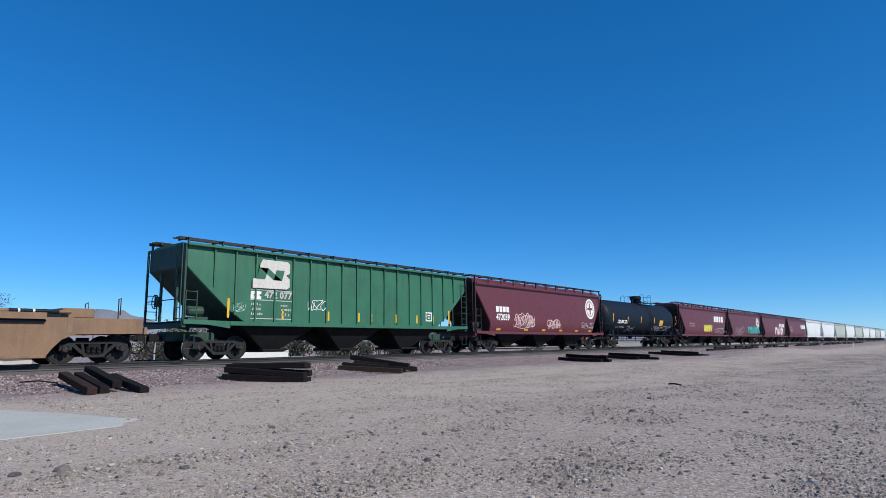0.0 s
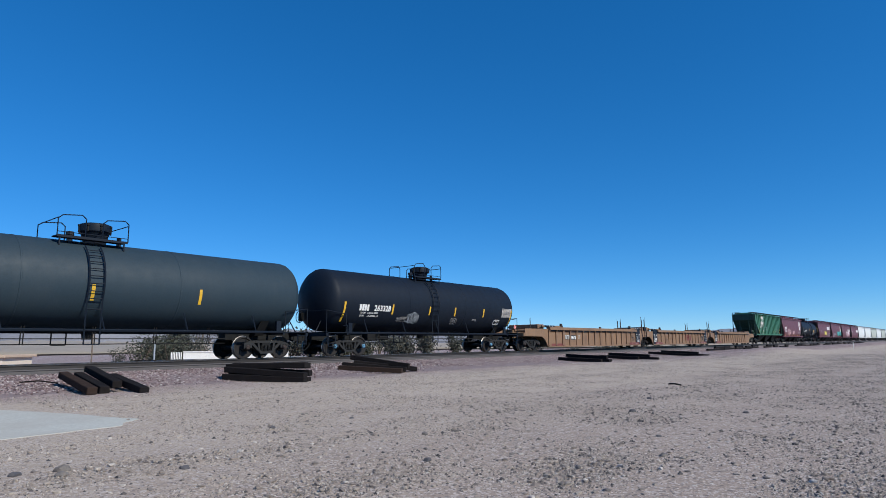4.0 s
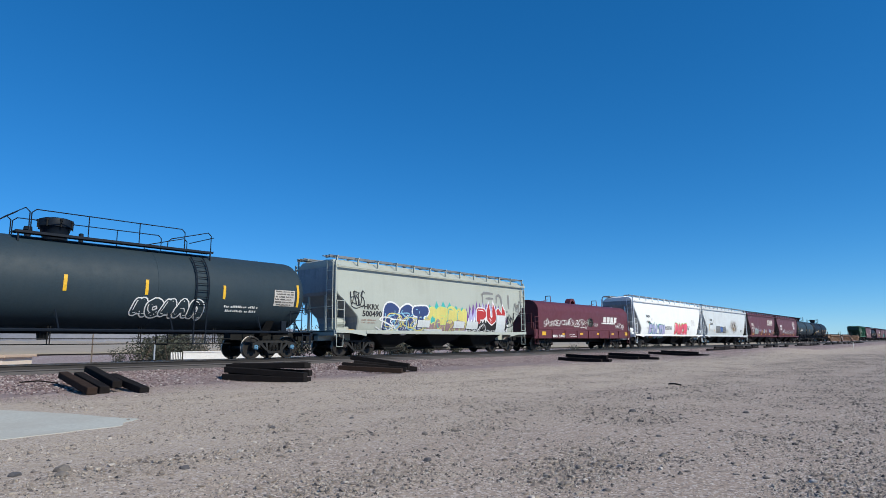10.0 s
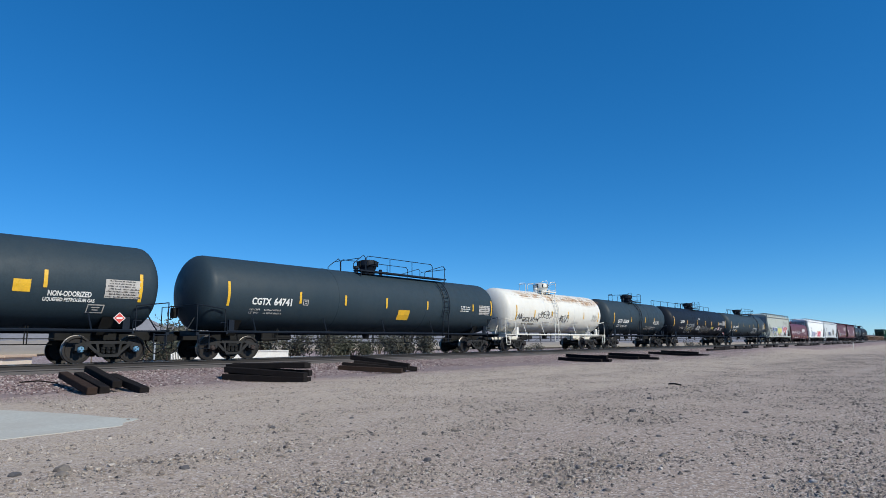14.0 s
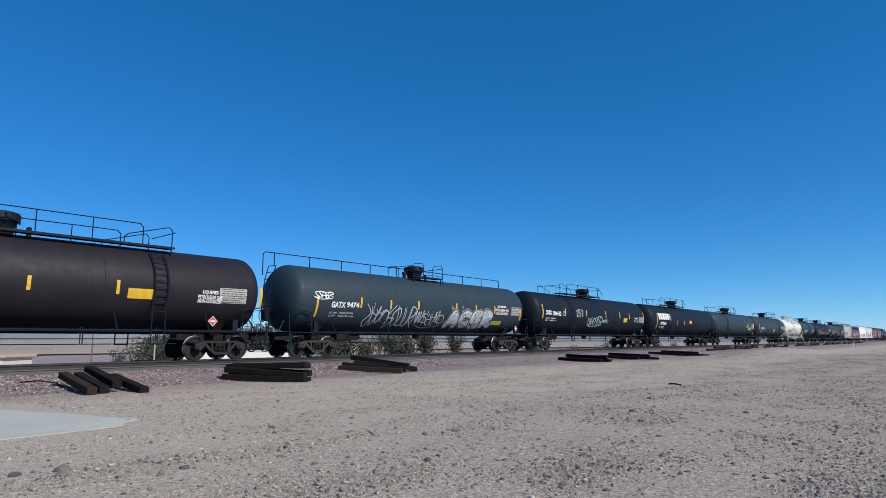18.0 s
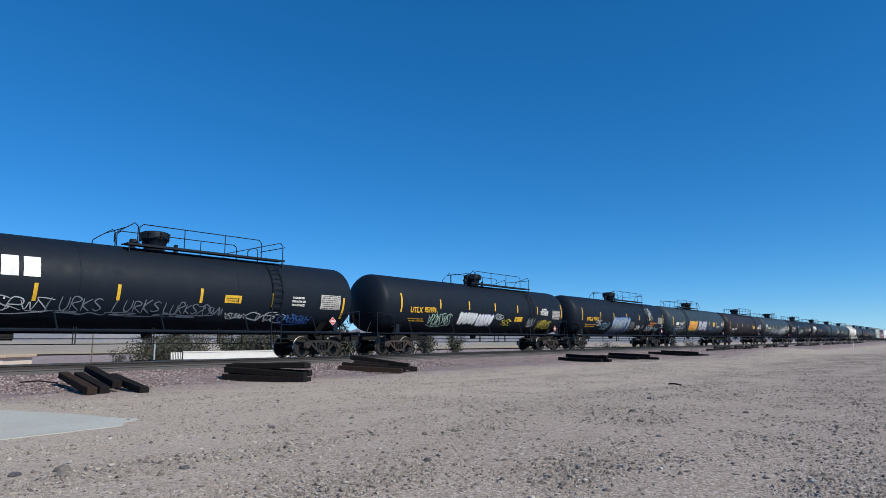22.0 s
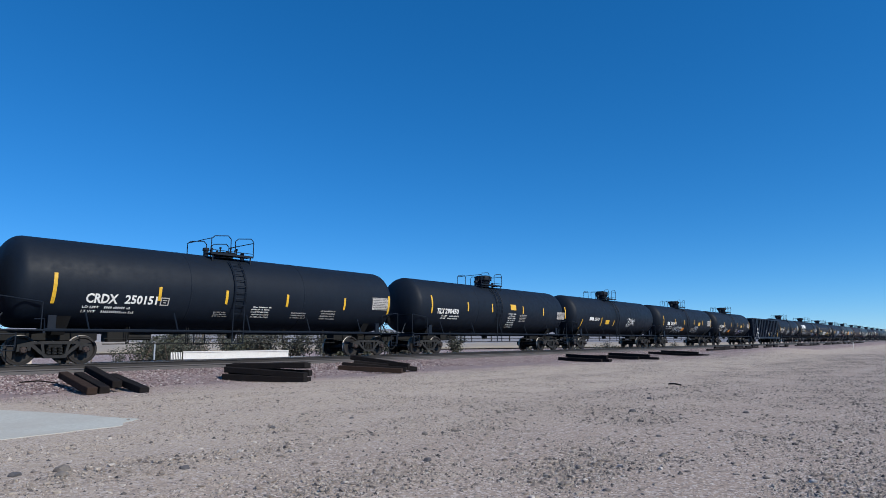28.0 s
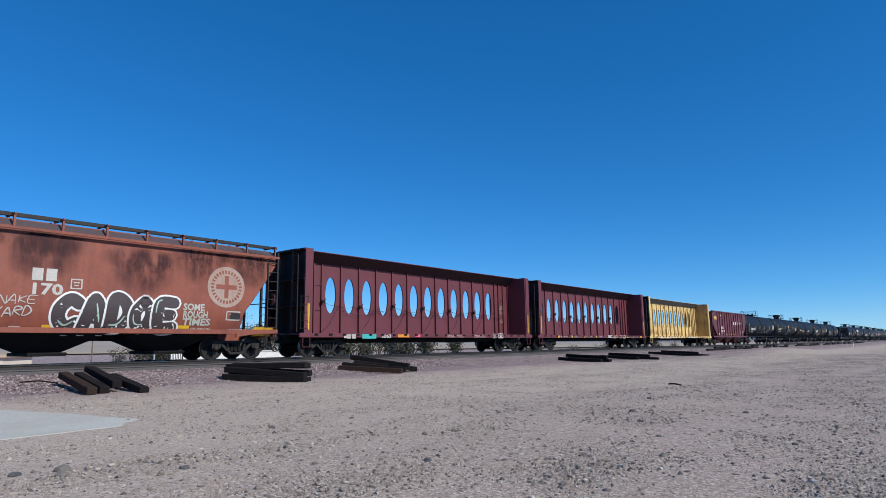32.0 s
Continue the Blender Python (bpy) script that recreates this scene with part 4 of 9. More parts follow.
def hopper_car(at, half, bogie, paint, label, style, trim=None, caps="plain", bays=3, top=4.35, sill=1.22, frames="cast", ribs=17, steep=False, roof=""):
    """A covered hopper. style 'ribbed': flat ribbed sides and straight slope ends; 'curved': smooth bulging sides, curved ends."""
    trim = trim or paint
    gear = "walkway" if SLOPES.get(paint) == "soffit_red" else trim
    car = thing("covered_hopper_car", label, "freight car", "cars of the freight train", at=at)
    W = 1.56
    zs = sill + 0.02
    if style == "ribbed":
        ends = [(zs, half - 2.55), (2.0, half - 1.75), (2.9, half - 0.72), (3.45, half - 0.12), (3.5, half - 0.08), (top, half - 0.08)]
        wide = lambda z: W - 0.06 if z < top - 0.02 else W - 0.1
    else:
        ends = [(zs, half - 1.62), (1.5, half - 1.60), (1.75, half - 1.56), (1.95, half - 1.45), (2.2, half - 1.25), (2.6, half - 0.96), (3.0, half - 0.68), (3.3, half - 0.46), (3.6, half - 0.24), (3.85, half - 0.09), (top - 0.22, half - 0.08)]
        if steep:
            ends = [(zs, half - 1.46), (1.6, half - 1.45), (1.85, half - 1.38), (2.13, half - 1.06), (2.6, half - 0.50), (2.85, half - 0.16), (3.0, half - 0.08), (top - 0.22, half - 0.08)]
        wide = lambda z: (W - 0.02 - 0.16 * max(0.0, (2.0 - z) / 0.8) ** 2 if z < 2.0 else W - 0.02 - 0.10 * ((z - 2.0) / (top - 2.0)) ** 2)
    bm = bmesh.new()
    eave = [(top - 0.19, half - 0.07, W - 0.10), (top + 0.10, half - 0.10, W - 0.48)] if style == "curved" else [(top + 0.12, half - 0.12, W - 0.55)]
    loft(bm, [(z, hx, wide(z)) for z, hx in ends] + eave + [(top + 0.17, half - 0.3, W - 1.0)])
    lip = top - 0.22 if style == "curved" else top
    body = smooth(part("body", bm, paint, car), 28)
    surf = lambda u, v, o: (u, -(wide(min(v, top)) + o), v)
    if roof:
        for s in (-1, 1):
            bm = bmesh.new()
            rows = [[bm.verts.new((e * (hx - 0.02), s * (wy + 0.006), z + 0.004)) for e in (-1, 1)] for z, hx, wy in [(top - 0.215, half - 0.08, wide(top - 0.22))] + eave]
            for lo, hi in zip(rows, rows[1:]):
                bm.faces.new((lo[0], lo[1], hi[1], hi[0]))
            part("roof_edge", bm, roof, car, "grimy purple-grey roof edge")
    # the slope sheets at the ends, their shade under the overhang painted in
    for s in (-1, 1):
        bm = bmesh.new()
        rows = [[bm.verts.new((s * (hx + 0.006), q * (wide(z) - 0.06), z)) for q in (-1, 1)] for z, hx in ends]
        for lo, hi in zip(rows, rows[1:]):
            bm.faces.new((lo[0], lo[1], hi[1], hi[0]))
        part("slope_sheet", bm, SLOPES.get(paint, "end_shade"), car)
    # side ribs of the flat-sided car
    if style == "ribbed":
        n = ribs
        for i in range(n):
            x = -half + 1.2 + (2 * half - 2.4) * i / (n - 1)
            zb = zs if abs(x) < half - 2.5 else 1.25 + (abs(x) - (half - 2.55)) * 1.15
            bm = bmesh.new()
            box(bm, x - 0.03, x + 0.03, -W - 0.005, -W + 0.07, zb, top - 0.05)
            part("rib", bm, paint, car)
    # top chord, sills, end floors
    for s in (-1, 1):
        bm = bmesh.new()
        box(bm, -half + 0.05, half - 0.05, s * W - 0.10, s * W + (0.03 if style == "ribbed" else -0.045), lip - 0.05, lip + 0.05, 0.01)
        part("top_chord", bm, paint, car)
        bm = bmesh.new()
        box(bm, -half + 1.9, half - 1.9, s * W - 0.07, s * W + 0.025, sill - 0.14, sill + 0.03, 0.01)
        for e in (-1, 1):
            prism(bm, [(e * (half - 1.92), sill + 0.03), (e * (half - 0.02), sill + 0.06), (e * (half - 0.02), sill - 0.10), (e * (half - 1.0), sill - 0.12), (e * (half - 1.92), sill - 0.25)], s * W - 0.05, s * W + 0.02)
        part("side_sill", bm, paint if style == "ribbed" else trim, car)
        bm = bmesh.new()
        x = s * half
        box(bm, min(x, x - s * 2.0), max(x, x - s * 2.0), -0.35, 0.35, 0.72, 1.08, 0.02)
        box(bm, min(x, x - s * 0.16), max(x, x - s * 0.16), -1.52, 1.52, sill - 0.24, sill + 0.02, 0.02)
        box(bm, min(x, x - s * 1.0), max(x, x - s * 1.0), -1.45, 1.45, sill - 0.05, sill - 0.01)
        part("end_sill", bm, trim, car)
        # end posts, bracing and ladders
        for y in (-1.5, 1.5):
            bm = bmesh.new()
            box(bm, x - s * 0.04 - 0.035, x - s * 0.04 + 0.035, y - 0.04, y + 0.04, sill, top + 0.02)
            part("corner_post", bm, gear, car)
        bm = bmesh.new()
        for y in (-0.62, 0.62):
            box(bm, x - s * 0.2 - 0.04, x - s * 0.2 + 0.04, y - 0.05, y + 0.05, sill - 0.05, 3.7)
        rod(bm, (x - s * 0.1, -1.5, 2.3), (x - s * 0.1, 1.5, 2.3), 0.02, 5)
        part("end_post", bm, gear, car)
        for y in (-1, 1):
            ladder(car, "ladder", x - s * 0.08, x - s * 0.52, y * (W + 0.01), sill + 0.15, 2.55 if s < 0 else top - 0.45, 4 if s < 0 else 8, gear)
            stirrup(car, x - s * 0.3, y * (W - 0.02), gear)
        end_ladder(car, x + s * 0.03, 0.95 * s, 1.38 * s, sill + 0.1, top, 8, gear)
    brake_wheel(car, -half - 0.05, 0.55, 2.25, gear)
    bm = bmesh.new()
    lathe(bm, [(-half + 0.55, 0.16), (-half + 0.6, 0.2), (-half + 1.15, 0.2), (-half + 1.2, 0.16)], 12, "x", (0, -0.75, sill + 0.42))
    box(bm, -half + 0.5, -half + 1.3, -1.0, -0.5, sill, sill + 0.2)
    part("brake_cylinder", bm, gear, car)
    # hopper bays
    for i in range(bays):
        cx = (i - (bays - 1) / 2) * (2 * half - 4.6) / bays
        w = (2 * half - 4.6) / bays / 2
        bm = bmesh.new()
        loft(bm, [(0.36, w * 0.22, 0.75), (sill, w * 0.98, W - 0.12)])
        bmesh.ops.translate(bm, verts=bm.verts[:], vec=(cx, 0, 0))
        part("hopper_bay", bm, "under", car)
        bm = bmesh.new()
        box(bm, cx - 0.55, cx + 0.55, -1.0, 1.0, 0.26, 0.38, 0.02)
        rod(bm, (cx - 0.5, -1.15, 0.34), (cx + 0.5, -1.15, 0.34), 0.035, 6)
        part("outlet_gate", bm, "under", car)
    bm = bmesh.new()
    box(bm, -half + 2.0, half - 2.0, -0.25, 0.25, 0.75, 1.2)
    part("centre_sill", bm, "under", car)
    # roof: hatch trough and running boards on brackets
    bm = bmesh.new()
    box(bm, -half + 0.9, half - 0.9, -0.32, 0.32, top + 0.1, top + 0.28, 0.03)
    for i in range(9):
        x = -half + 1.6 + (2 * half - 3.2) * i / 8
        rod(bm, (x, -0.36, top + 0.28), (x, 0.36, top + 0.28), 0.025, 5)
    part("roof_hatch", bm, paint, car)
    for s in (-1, 1):
        bm = bmesh.new()
        y = s * 0.95
        for k in (-0.22, 0.0, 0.22):
            box(bm, -half - 0.1, half + 0.1, y + k - 0.05, y + k + 0.05, top + 0.27, top + 0.31)
        box(bm, -half - 0.1, half + 0.1, s * 1.21 - 0.012, s * 1.21 + 0.012, top + 0.20, top + 0.31)
        part("running_board", bm, "grating" if SLOPES.get(paint) == "pale_end" else "walkway", car)
        bm = bmesh.new()
        n = 13
        box(bm, -0.03, 0.03, min(y - s * 0.3, s * 1.52), max(y - s * 0.3, s * 1.52), top + 0.22, top + 0.27)
        box(bm, -0.03, 0.03, s * 1.44 - 0.04, s * 1.44 + 0.04, lip + 0.04, top + 0.27)
        bracket = mesh_from("bracket", bm, trim)
        for i in range(n):
            put("bracket", bracket, car, pose(-half + 0.15 + (2 * half - 0.3) * i / (n - 1), 0, 0))
    truck(car, bogie, caps, frames)
    truck(car, -bogie, caps, frames)
    couplers(car, half)
    return car, surf, W


# ---- tank cars ----
def bolt_mesh():
    bm = bmesh.new()
    lathe(bm, [(0.0, 0.028), (0.2, 0.028), (0.21, 0.05), (0.27, 0.05)], 6, "z")
    return mesh_from("bolt", bm, "under")


BOLT = bolt_mesh()


def tank_car(at, half, bogie, paint, label, radius=1.50, top=4.17, deck=(-1.5, 0.75), dome=0.0, trim=None, caps="plain", ladder_x=-0.4, frames="cast", bands=2, shell_cut=0.12, full_rail=False, rise=1.0):
    trim = trim or "black"
    car = thing("tank_car", label, "tank car", "tank cars of the freight train", at=at)
    zc = top - radius
    lt = half - shell_cut
    depth = radius * 0.46
    # from the left head over the shell to the right head
    left = [(-lt + depth * (1 - math.cos(math.pi / 2 * i / 9)), max(0.02, radius * math.sin(math.pi / 2 * i / 9))) for i in range(10)]
    ring = []
    for k in range(bands):
        x = -lt + depth + (2 * lt - 2 * depth) * (k + 1) / (bands + 1)
        ring += [(x - 0.03, radius), (x - 0.02, radius + 0.010), (x + 0.02, radius + 0.010), (x + 0.03, radius)]
    right = [(-x, r) for x, r in reversed(left)]
    bm = bmesh.new()
    lathe(bm, left + ring + right, 48, "x", (0, 0, zc))
    smooth(part("tank_shell", bm, paint, car), 30)
    surf = round_side(radius, zc)
    for s in (-1, 1):
        x = s * half
        bm = bmesh.new()
        box(bm, min(x, x - s * 3.3), max(x, x - s * 3.3), -0.26, 0.26, 0.76, 1.12, 0.02)
        prism(bm, [(-1.05, 1.55), (-0.6, 0.95), (0.6, 0.95), (1.05, 1.55), (0.7, 1.25), (-0.7, 1.25)], min(x - s * 1.75, x - s * 2.15), max(x - s * 1.75, x - s * 2.15), "x")
        part("stub_sill", bm, "under" if trim == "black" else trim, car)
        bm = bmesh.new()
        box(bm, min(x, x - s * 0.14), max(x, x - s * 0.14), -1.45, 1.45, 0.92, 1.12, 0.015)
        box(bm, min(x, x - s * 1.3), max(x, x - s * 1.3), -1.45, -0.95, 1.06, 1.10)
        box(bm, min(x, x - s * 1.3), max(x, x - s * 1.3), 0.95, 1.45, 1.06, 1.10)
        box(bm, min(x - s * 1.25, x - s * 1.32), max(x - s * 1.25, x - s * 1.32), -1.45, 1.45, 0.98, 1.08)
        part("end_platform", bm, trim, car)
        bm = bmesh.new()
        pipe(bm, [(x - s * 0.05, -1.4, 1.1), (x - s * 0.05, -1.4, 2.1), (x - s * 0.05, 1.4, 2.1), (x - s * 0.05, 1.4, 1.1)], 0.02, 6)
        rod(bm, (x - s * 1.2, -1.42, 1.1), (x - s * 1.2, -1.42, 1.95), 0.02, 6)
        rod(bm, (x - s * 1.2, -1.42, 1.95), (x - s * 0.05, -1.4, 2.1), 0.02, 6)
        rod(bm, (x - s * 0.05, -0.6, 1.1), (x - s * 0.85, -0.5, zc - 0.3), 0.025, 6)
        part("end_rail", bm, trim, car)
        bm = bmesh.new()
        pipe(bm, [(x - s * 1.3, -1.42, 1.10), (x - s * 1.28, -1.42, 1.42), (x - s * 1.0, -1.42, 1.42)], 0.02, 5)
        box(bm, x - s * 1.5 - 0.12, x - s * 1.5 + 0.12, -1.40, -1.30, 1.08, 1.55, 0.01)
        part("bracket", bm, trim, car)
        for y in (-1.42, 1.42):
            stirrup(car, x - s * 0.35, y, trim)
        for y in (-1, 1):
            ladder(car, "grab_iron", x - s * 0.1, x - s * 0.55, y * 1.43, 0.6, 0.95, 2, trim)
    for y in (-1, 1):
        bm = bmesh.new()
        rod(bm, (-half + 1.3, y * 1.40, 1.08), (half - 1.3, y * 1.40, 1.08), 0.052, 6)
        n = 5
        for i in range(n):
            x = (-half + 2.6) + (2 * half - 5.2) * i / (n - 1)
            rod(bm, (x, y * 1.40, 1.08), (x - 0.1, y * (radius * 0.82), zc - radius * 0.62), 0.025, 5)
        part("side_rail", bm, trim, car)
    # brake rigging under the belly
    bm = bmesh.new()
    for y, z in ((-0.55, 0.82), (-0.45, 0.64)):
        rod(bm, (-half + 3.4, y, z), (half - 3.4, y, z), 0.018, 5)
    for i in range(5):
        x = (-half + 4.2) + (2 * half - 8.4) * i / 4
        rod(bm, (x - 0.04, -0.55, 1.25), (x - 0.04, -0.55, 0.62), 0.02, 5)
        rod(bm, (x + 0.04, -0.55, 1.25), (x + 0.04, -0.55, 0.62), 0.02, 5)
    part("brake_rod", bm, "under", car)
    bm = bmesh.new()
    box(bm, -half + 3.6, -half + 4.3, -0.35, 0.2, 0.72, 1.12, 0.03)
    lathe(bm, [(-half + 4.4, 0.13), (-half + 5.2, 0.13)], 12, "x", (0, -0.1, 0.9))
    part("brake_valve", bm, "under", car)
    bm = bmesh.new()
    lathe(bm, [(0.80, 0.16), (1.0, 0.19), (zc - radius + 0.05, 0.26)], 12, "z")
    part("bottom_outlet", bm, "under", car)
    brake_wheel(car, -half - 0.02, 0.5, 1.85, "under")
    # top fittings
    d0, d1 = deck
    long_deck = d1 - d0 > 4
    bm = bmesh.new()
    lathe(bm, [(top - 0.12, 0.36), (top + 0.10 * rise, 0.38), (top + 0.36 * rise, 0.46), (top + 0.40 * rise, 0.52), (top + 0.58 * rise, 0.53), (top + 0.66 * rise, 0.51), (top + 0.70 * rise, 0.40)], 18, "z", (dome, 0, 0))
    manway = smooth(part("manway", bm, trim if trim != "white_tank" else "white_tank", car), 40)
    for i in range(8):
        a = 2 * math.pi * i / 8
        put("bolt", BOLT, manway, pose(dome + 0.53 * math.cos(a), 0.53 * math.sin(a), top + 0.36 * rise))
    bm = bmesh.new()
    lathe(bm, [(top - 0.1, 0.10), (top + 0.2, 0.10), (top + 0.22, 0.14), (top + 0.34, 0.12)], 10, "z", (dome - 0.8, 0, 0))
    part("safety_valve", bm, trim, car)
    bm = bmesh.new()
    lathe(bm, [(top - 0.1, 0.08), (top + 0.25, 0.08), (top + 0.28, 0.05)], 10, "z", (dome + 0.75, -0.2, 0))
    part("vent", bm, trim, car)
    for y in (-1, 1):
        bm = bmesh.new()
        box(bm, d0, d1, min(y * 0.45, y * 0.95), max(y * 0.45, y * 0.95), top + 0.0, top + 0.04)
        box(bm, d0, d1, y * 0.95 - 0.02, y * 0.95 + 0.02, top - 0.03, top + 0.05)
        for x in (d0 + 0.1, d1 - 0.1):
            rod(bm, (x, y * 0.9, top + 0.02), (x, y * 0.9, zc + math.sqrt(radius ** 2 - 0.9 ** 2)), 0.03, 5)
        part("top_platform", bm, trim, car)
        bm = bmesh.new()
        rail_y = y * 0.95
        if long_deck:
            flip = 1 if abs(d1 - dome) > abs(d0 - dome) else -1
            near, far = (d0, d1) if flip > 0 else (d1, d0)
            hoops = [(near - flip * 0.45, near + flip * 0.35, 0.36), (near + flip * 0.40, far - flip * 1.20, 0.0), (far - flip * 1.85, far - flip * 0.12, 0.40)]
        else:
            hoops = [(d0, d0 + 0.85, 0.05), (d1 - 0.85, d1, 0.05)]
        for a, b, drop in hoops:
            e = 0.13 if b > a else -0.13
            pipe(bm, [(a, rail_y, top), (a, rail_y, top + 0.64 - drop), (a + e, rail_y, top + 0.76 - drop), (b - e, rail_y, top + 0.78), (b, rail_y, top + 0.66), (b, rail_y, top)], 0.02, 5)
            n = int(abs(b - a) / (1.5 if long_deck else 0.95))
            for i in range(1, n):
                x = a + (b - a) * i / n
                rod(bm, (x, rail_y, top), (x, rail_y, top + 0.76), 0.018, 5)
        if not long_deck:
            rod(bm, (d0, rail_y, top + 0.15), (d1, rail_y, top + 0.15), 0.013, 5)
        part("guard_rail", bm, trim, car)
    for x in (d0, d1):
        bm = bmesh.new()
        rod(bm, (x, -0.95, top + 0.61), (x, 0.95, top + 0.61), 0.018, 5)
        part("cross_rail", bm, trim, car)
    # ladder that follows the shell
    lx = ladder_x
    if full_rail:
        for y in (1,):
            bm = bmesh.new()
            n = 10
            for i in range(n):
                x = -lt + 0.3 + (2 * lt - 0.9) * i / (n - 1)
                rod(bm, (x, y * 0.36, top - 0.05), (x, y * 0.36, top + 0.56), 0.024, 5)
            pipe(bm, [(-lt - 0.3, y * 0.36, top - 0.5), (-lt - 0.3, y * 0.36, top + 0.45), (-lt - 0.18, y * 0.36, top + 0.56), (lt - 0.75, y * 0.36, top + 0.56), (lt - 0.6, y * 0.36, top + 0.45), (lt - 0.6, y * 0.36, top - 0.03)], 0.024, 5)
            part("walkway_rail", bm, trim, car)
        bm = bmesh.new()
        for y in (-0.28, 0.28):
            pipe(bm, [(-lt - 0.35, y, 1.1), (-lt - 0.35, y, zc), (-lt - 0.2, y, zc + 0.9), (-lt - 0.05, y, top - 0.1)], 0.022, 5)
        for i in range(10):
            z = 1.3 + (top - 1.4) * i / 9
            x = -lt - 0.35 + 0.33 * max(0, (z - zc) / radius) ** 2
            rod(bm, (x, -0.28, z), (x, 0.28, z), 0.016, 5)
        part("end_ladder", bm, trim, car)
    for y in (-1, 1) if not full_rail else ():
        bm = bmesh.new()
        arc = []
        for i in range(11):
            a = radians(38) + (math.pi - radians(38 + 52)) * i / 10 * 1.0
            arc.append((y * (radius + 0.10) * math.sin(a), zc + (radius + 0.10) * math.cos(a)))
        arc = [p for p in arc if p[1] > zc - 0.6]
        arc += [(y * 1.48, zc - 0.9), (y * 1.46, 1.08), (y * 1.46, 0.62)]
        for x in (lx - 0.24, lx + 0.24):
            pipe(bm, [(x, *p) for p in arc], 0.026, 5)
        for p in arc[1:]:
            rod(bm, (lx - 0.24, *p), (lx + 0.24, *p), 0.017, 5)
        part("ladder", bm, trim, car)
    truck(car, bogie, caps, frames)
    truck(car, -bogie, caps, frames)
    couplers(car, half)
    return car, surf, zc


# ---- other cars ----
def corner_irons(car, half, W, z0, z1, rungs, material):
    for s in (-1, 1):
        for y in (-1, 1):
            for i in range(rungs):
                bm = bmesh.new()
                z = z0 + (z1 - z0) * i / (rungs - 1)
                pipe(bm, [(s * (half - 0.1), y * (W - 0.04), z), (s * (half - 0.1), y * (W + 0.04), z), (s * (half - 0.55), y * (W + 0.04), z), (s * (half - 0.55), y * (W - 0.04), z)], 0.017, 5)
                part("grab_iron", bm, material, car)
            stirrup(car, s * (half - 0.33), y * (W - 0.02), material)


def gondola_car(at, half, bogie, paint, label, top=3.60, floor=1.05):
    car = thing("gondola_car", label, "freight car", "cars of the freight train", at=at)
    W = 1.5
    for y in (-1, 1):
        bm = bmesh.new()
        box(bm, -half, half, min(y * W, y * (W - 0.04)), max(y * W, y * (W - 0.04)), floor - 0.1, top + 0.02)
        part("side_panel", bm, paint, car)
        bm = bmesh.new()
        box(bm, -half - 0.03, half + 0.03, min(y * (W + 0.09), y * (W - 0.06)), max(y * (W + 0.09), y * (W - 0.06)), top - 0.02, top + 0.12, 0.01)
        part("top_chord", bm, paint, car)
        bm = bmesh.new()
        box(bm, -half, half, min(y * (W + 0.07), y * (W + 0.004)), max(y * (W + 0.07), y * (W + 0.004)), floor - 0.25, floor, 0.01)
        part("side_sill", bm, paint, car)
        for x in (-7.42, -6.55, -5.09, -4.12, -3.03, -1.95, -0.96, 0.0, 0.97, 1.99, 2.99, 3.99, 5.14, 6.2, 7.3):
            bm = bmesh.new()
            box(bm, x - 0.065, x + 0.065, min(y * (W + 0.12), y * (W + 0.004)), max(y * (W + 0.12), y * (W + 0.004)), floor, top - 0.025, 0.012)
            part("rib", bm, paint, car)
    for s in (-1, 1):
        bm = bmesh.new()
        x = s * half
        box(bm, min(x, x - s * 0.05), max(x, x - s * 0.05), -W + 0.05, W - 0.05, floor - 0.1, top)
        part("end_panel", bm, paint, car)
        for z in (1.5, 2.2, 2.9):
            bm = bmesh.new()
            box(bm, min(x, x + s * 0.09), max(x, x + s * 0.09), -W + 0.05, W - 0.05, z, z + 0.12)
            part("end_beam", bm, paint, car)
        for y in (-1.42, -0.5, 0.5, 1.42):
            bm = bmesh.new()
            box(bm, min(x, x + s * 0.1), max(x, x + s * 0.1), y - 0.06, y + 0.06, floor, top)
            part("end_rib", bm, paint, car)
        bm = bmesh.new()
        box(bm, min(x + s * 0.12, x - s * 2.0), max(x + s * 0.12, x - s * 2.0), -0.3, 0.3, 0.72, floor, 0.02)
        part("draft_sill", bm, "under", car)
        end_ladder(car, x + s * 0.14, 0.9 * s, 1.35 * s, 1.2, top - 0.2, 6, paint)
    bm = bmesh.new()
    box(bm, -half, half, -W + 0.045, W - 0.045, floor - 0.15, floor - 0.08)
    for i in range(10):
        x = -half + 2.8 + (2 * half - 5.6) * i / 9
        box(bm, x - 0.05, x + 0.05, -1.4, 1.4, 0.72, floor - 0.15)
    part("floor", bm, "under", car)
    for s in (-1, 1):
        for y in (-1, 1):
            ladder(car, "ladder", s * (half - 0.12), s * (half - 0.72), y * (W + 0.06), 1.15, top - 0.25, 5, paint, 0.02)
            stirrup(car, s * (half - 0.33), y * (W + 0.04), paint)
        bm = bmesh.new()
        box(bm, min(s * half, s * (half + 0.11)), max(s * half, s * (half + 0.11)), -W + 0.05, W - 0.05, top - 0.18, top + 0.10, 0.01)
        part("end_chord", bm, paint, car)
    brake_wheel(car, -half - 0.14, 0.5, 2.9, paint)
    truck(car, bogie)
    truck(car, -bogie)
    couplers(car, half)
    return car, flat_side(W + 0.002), W


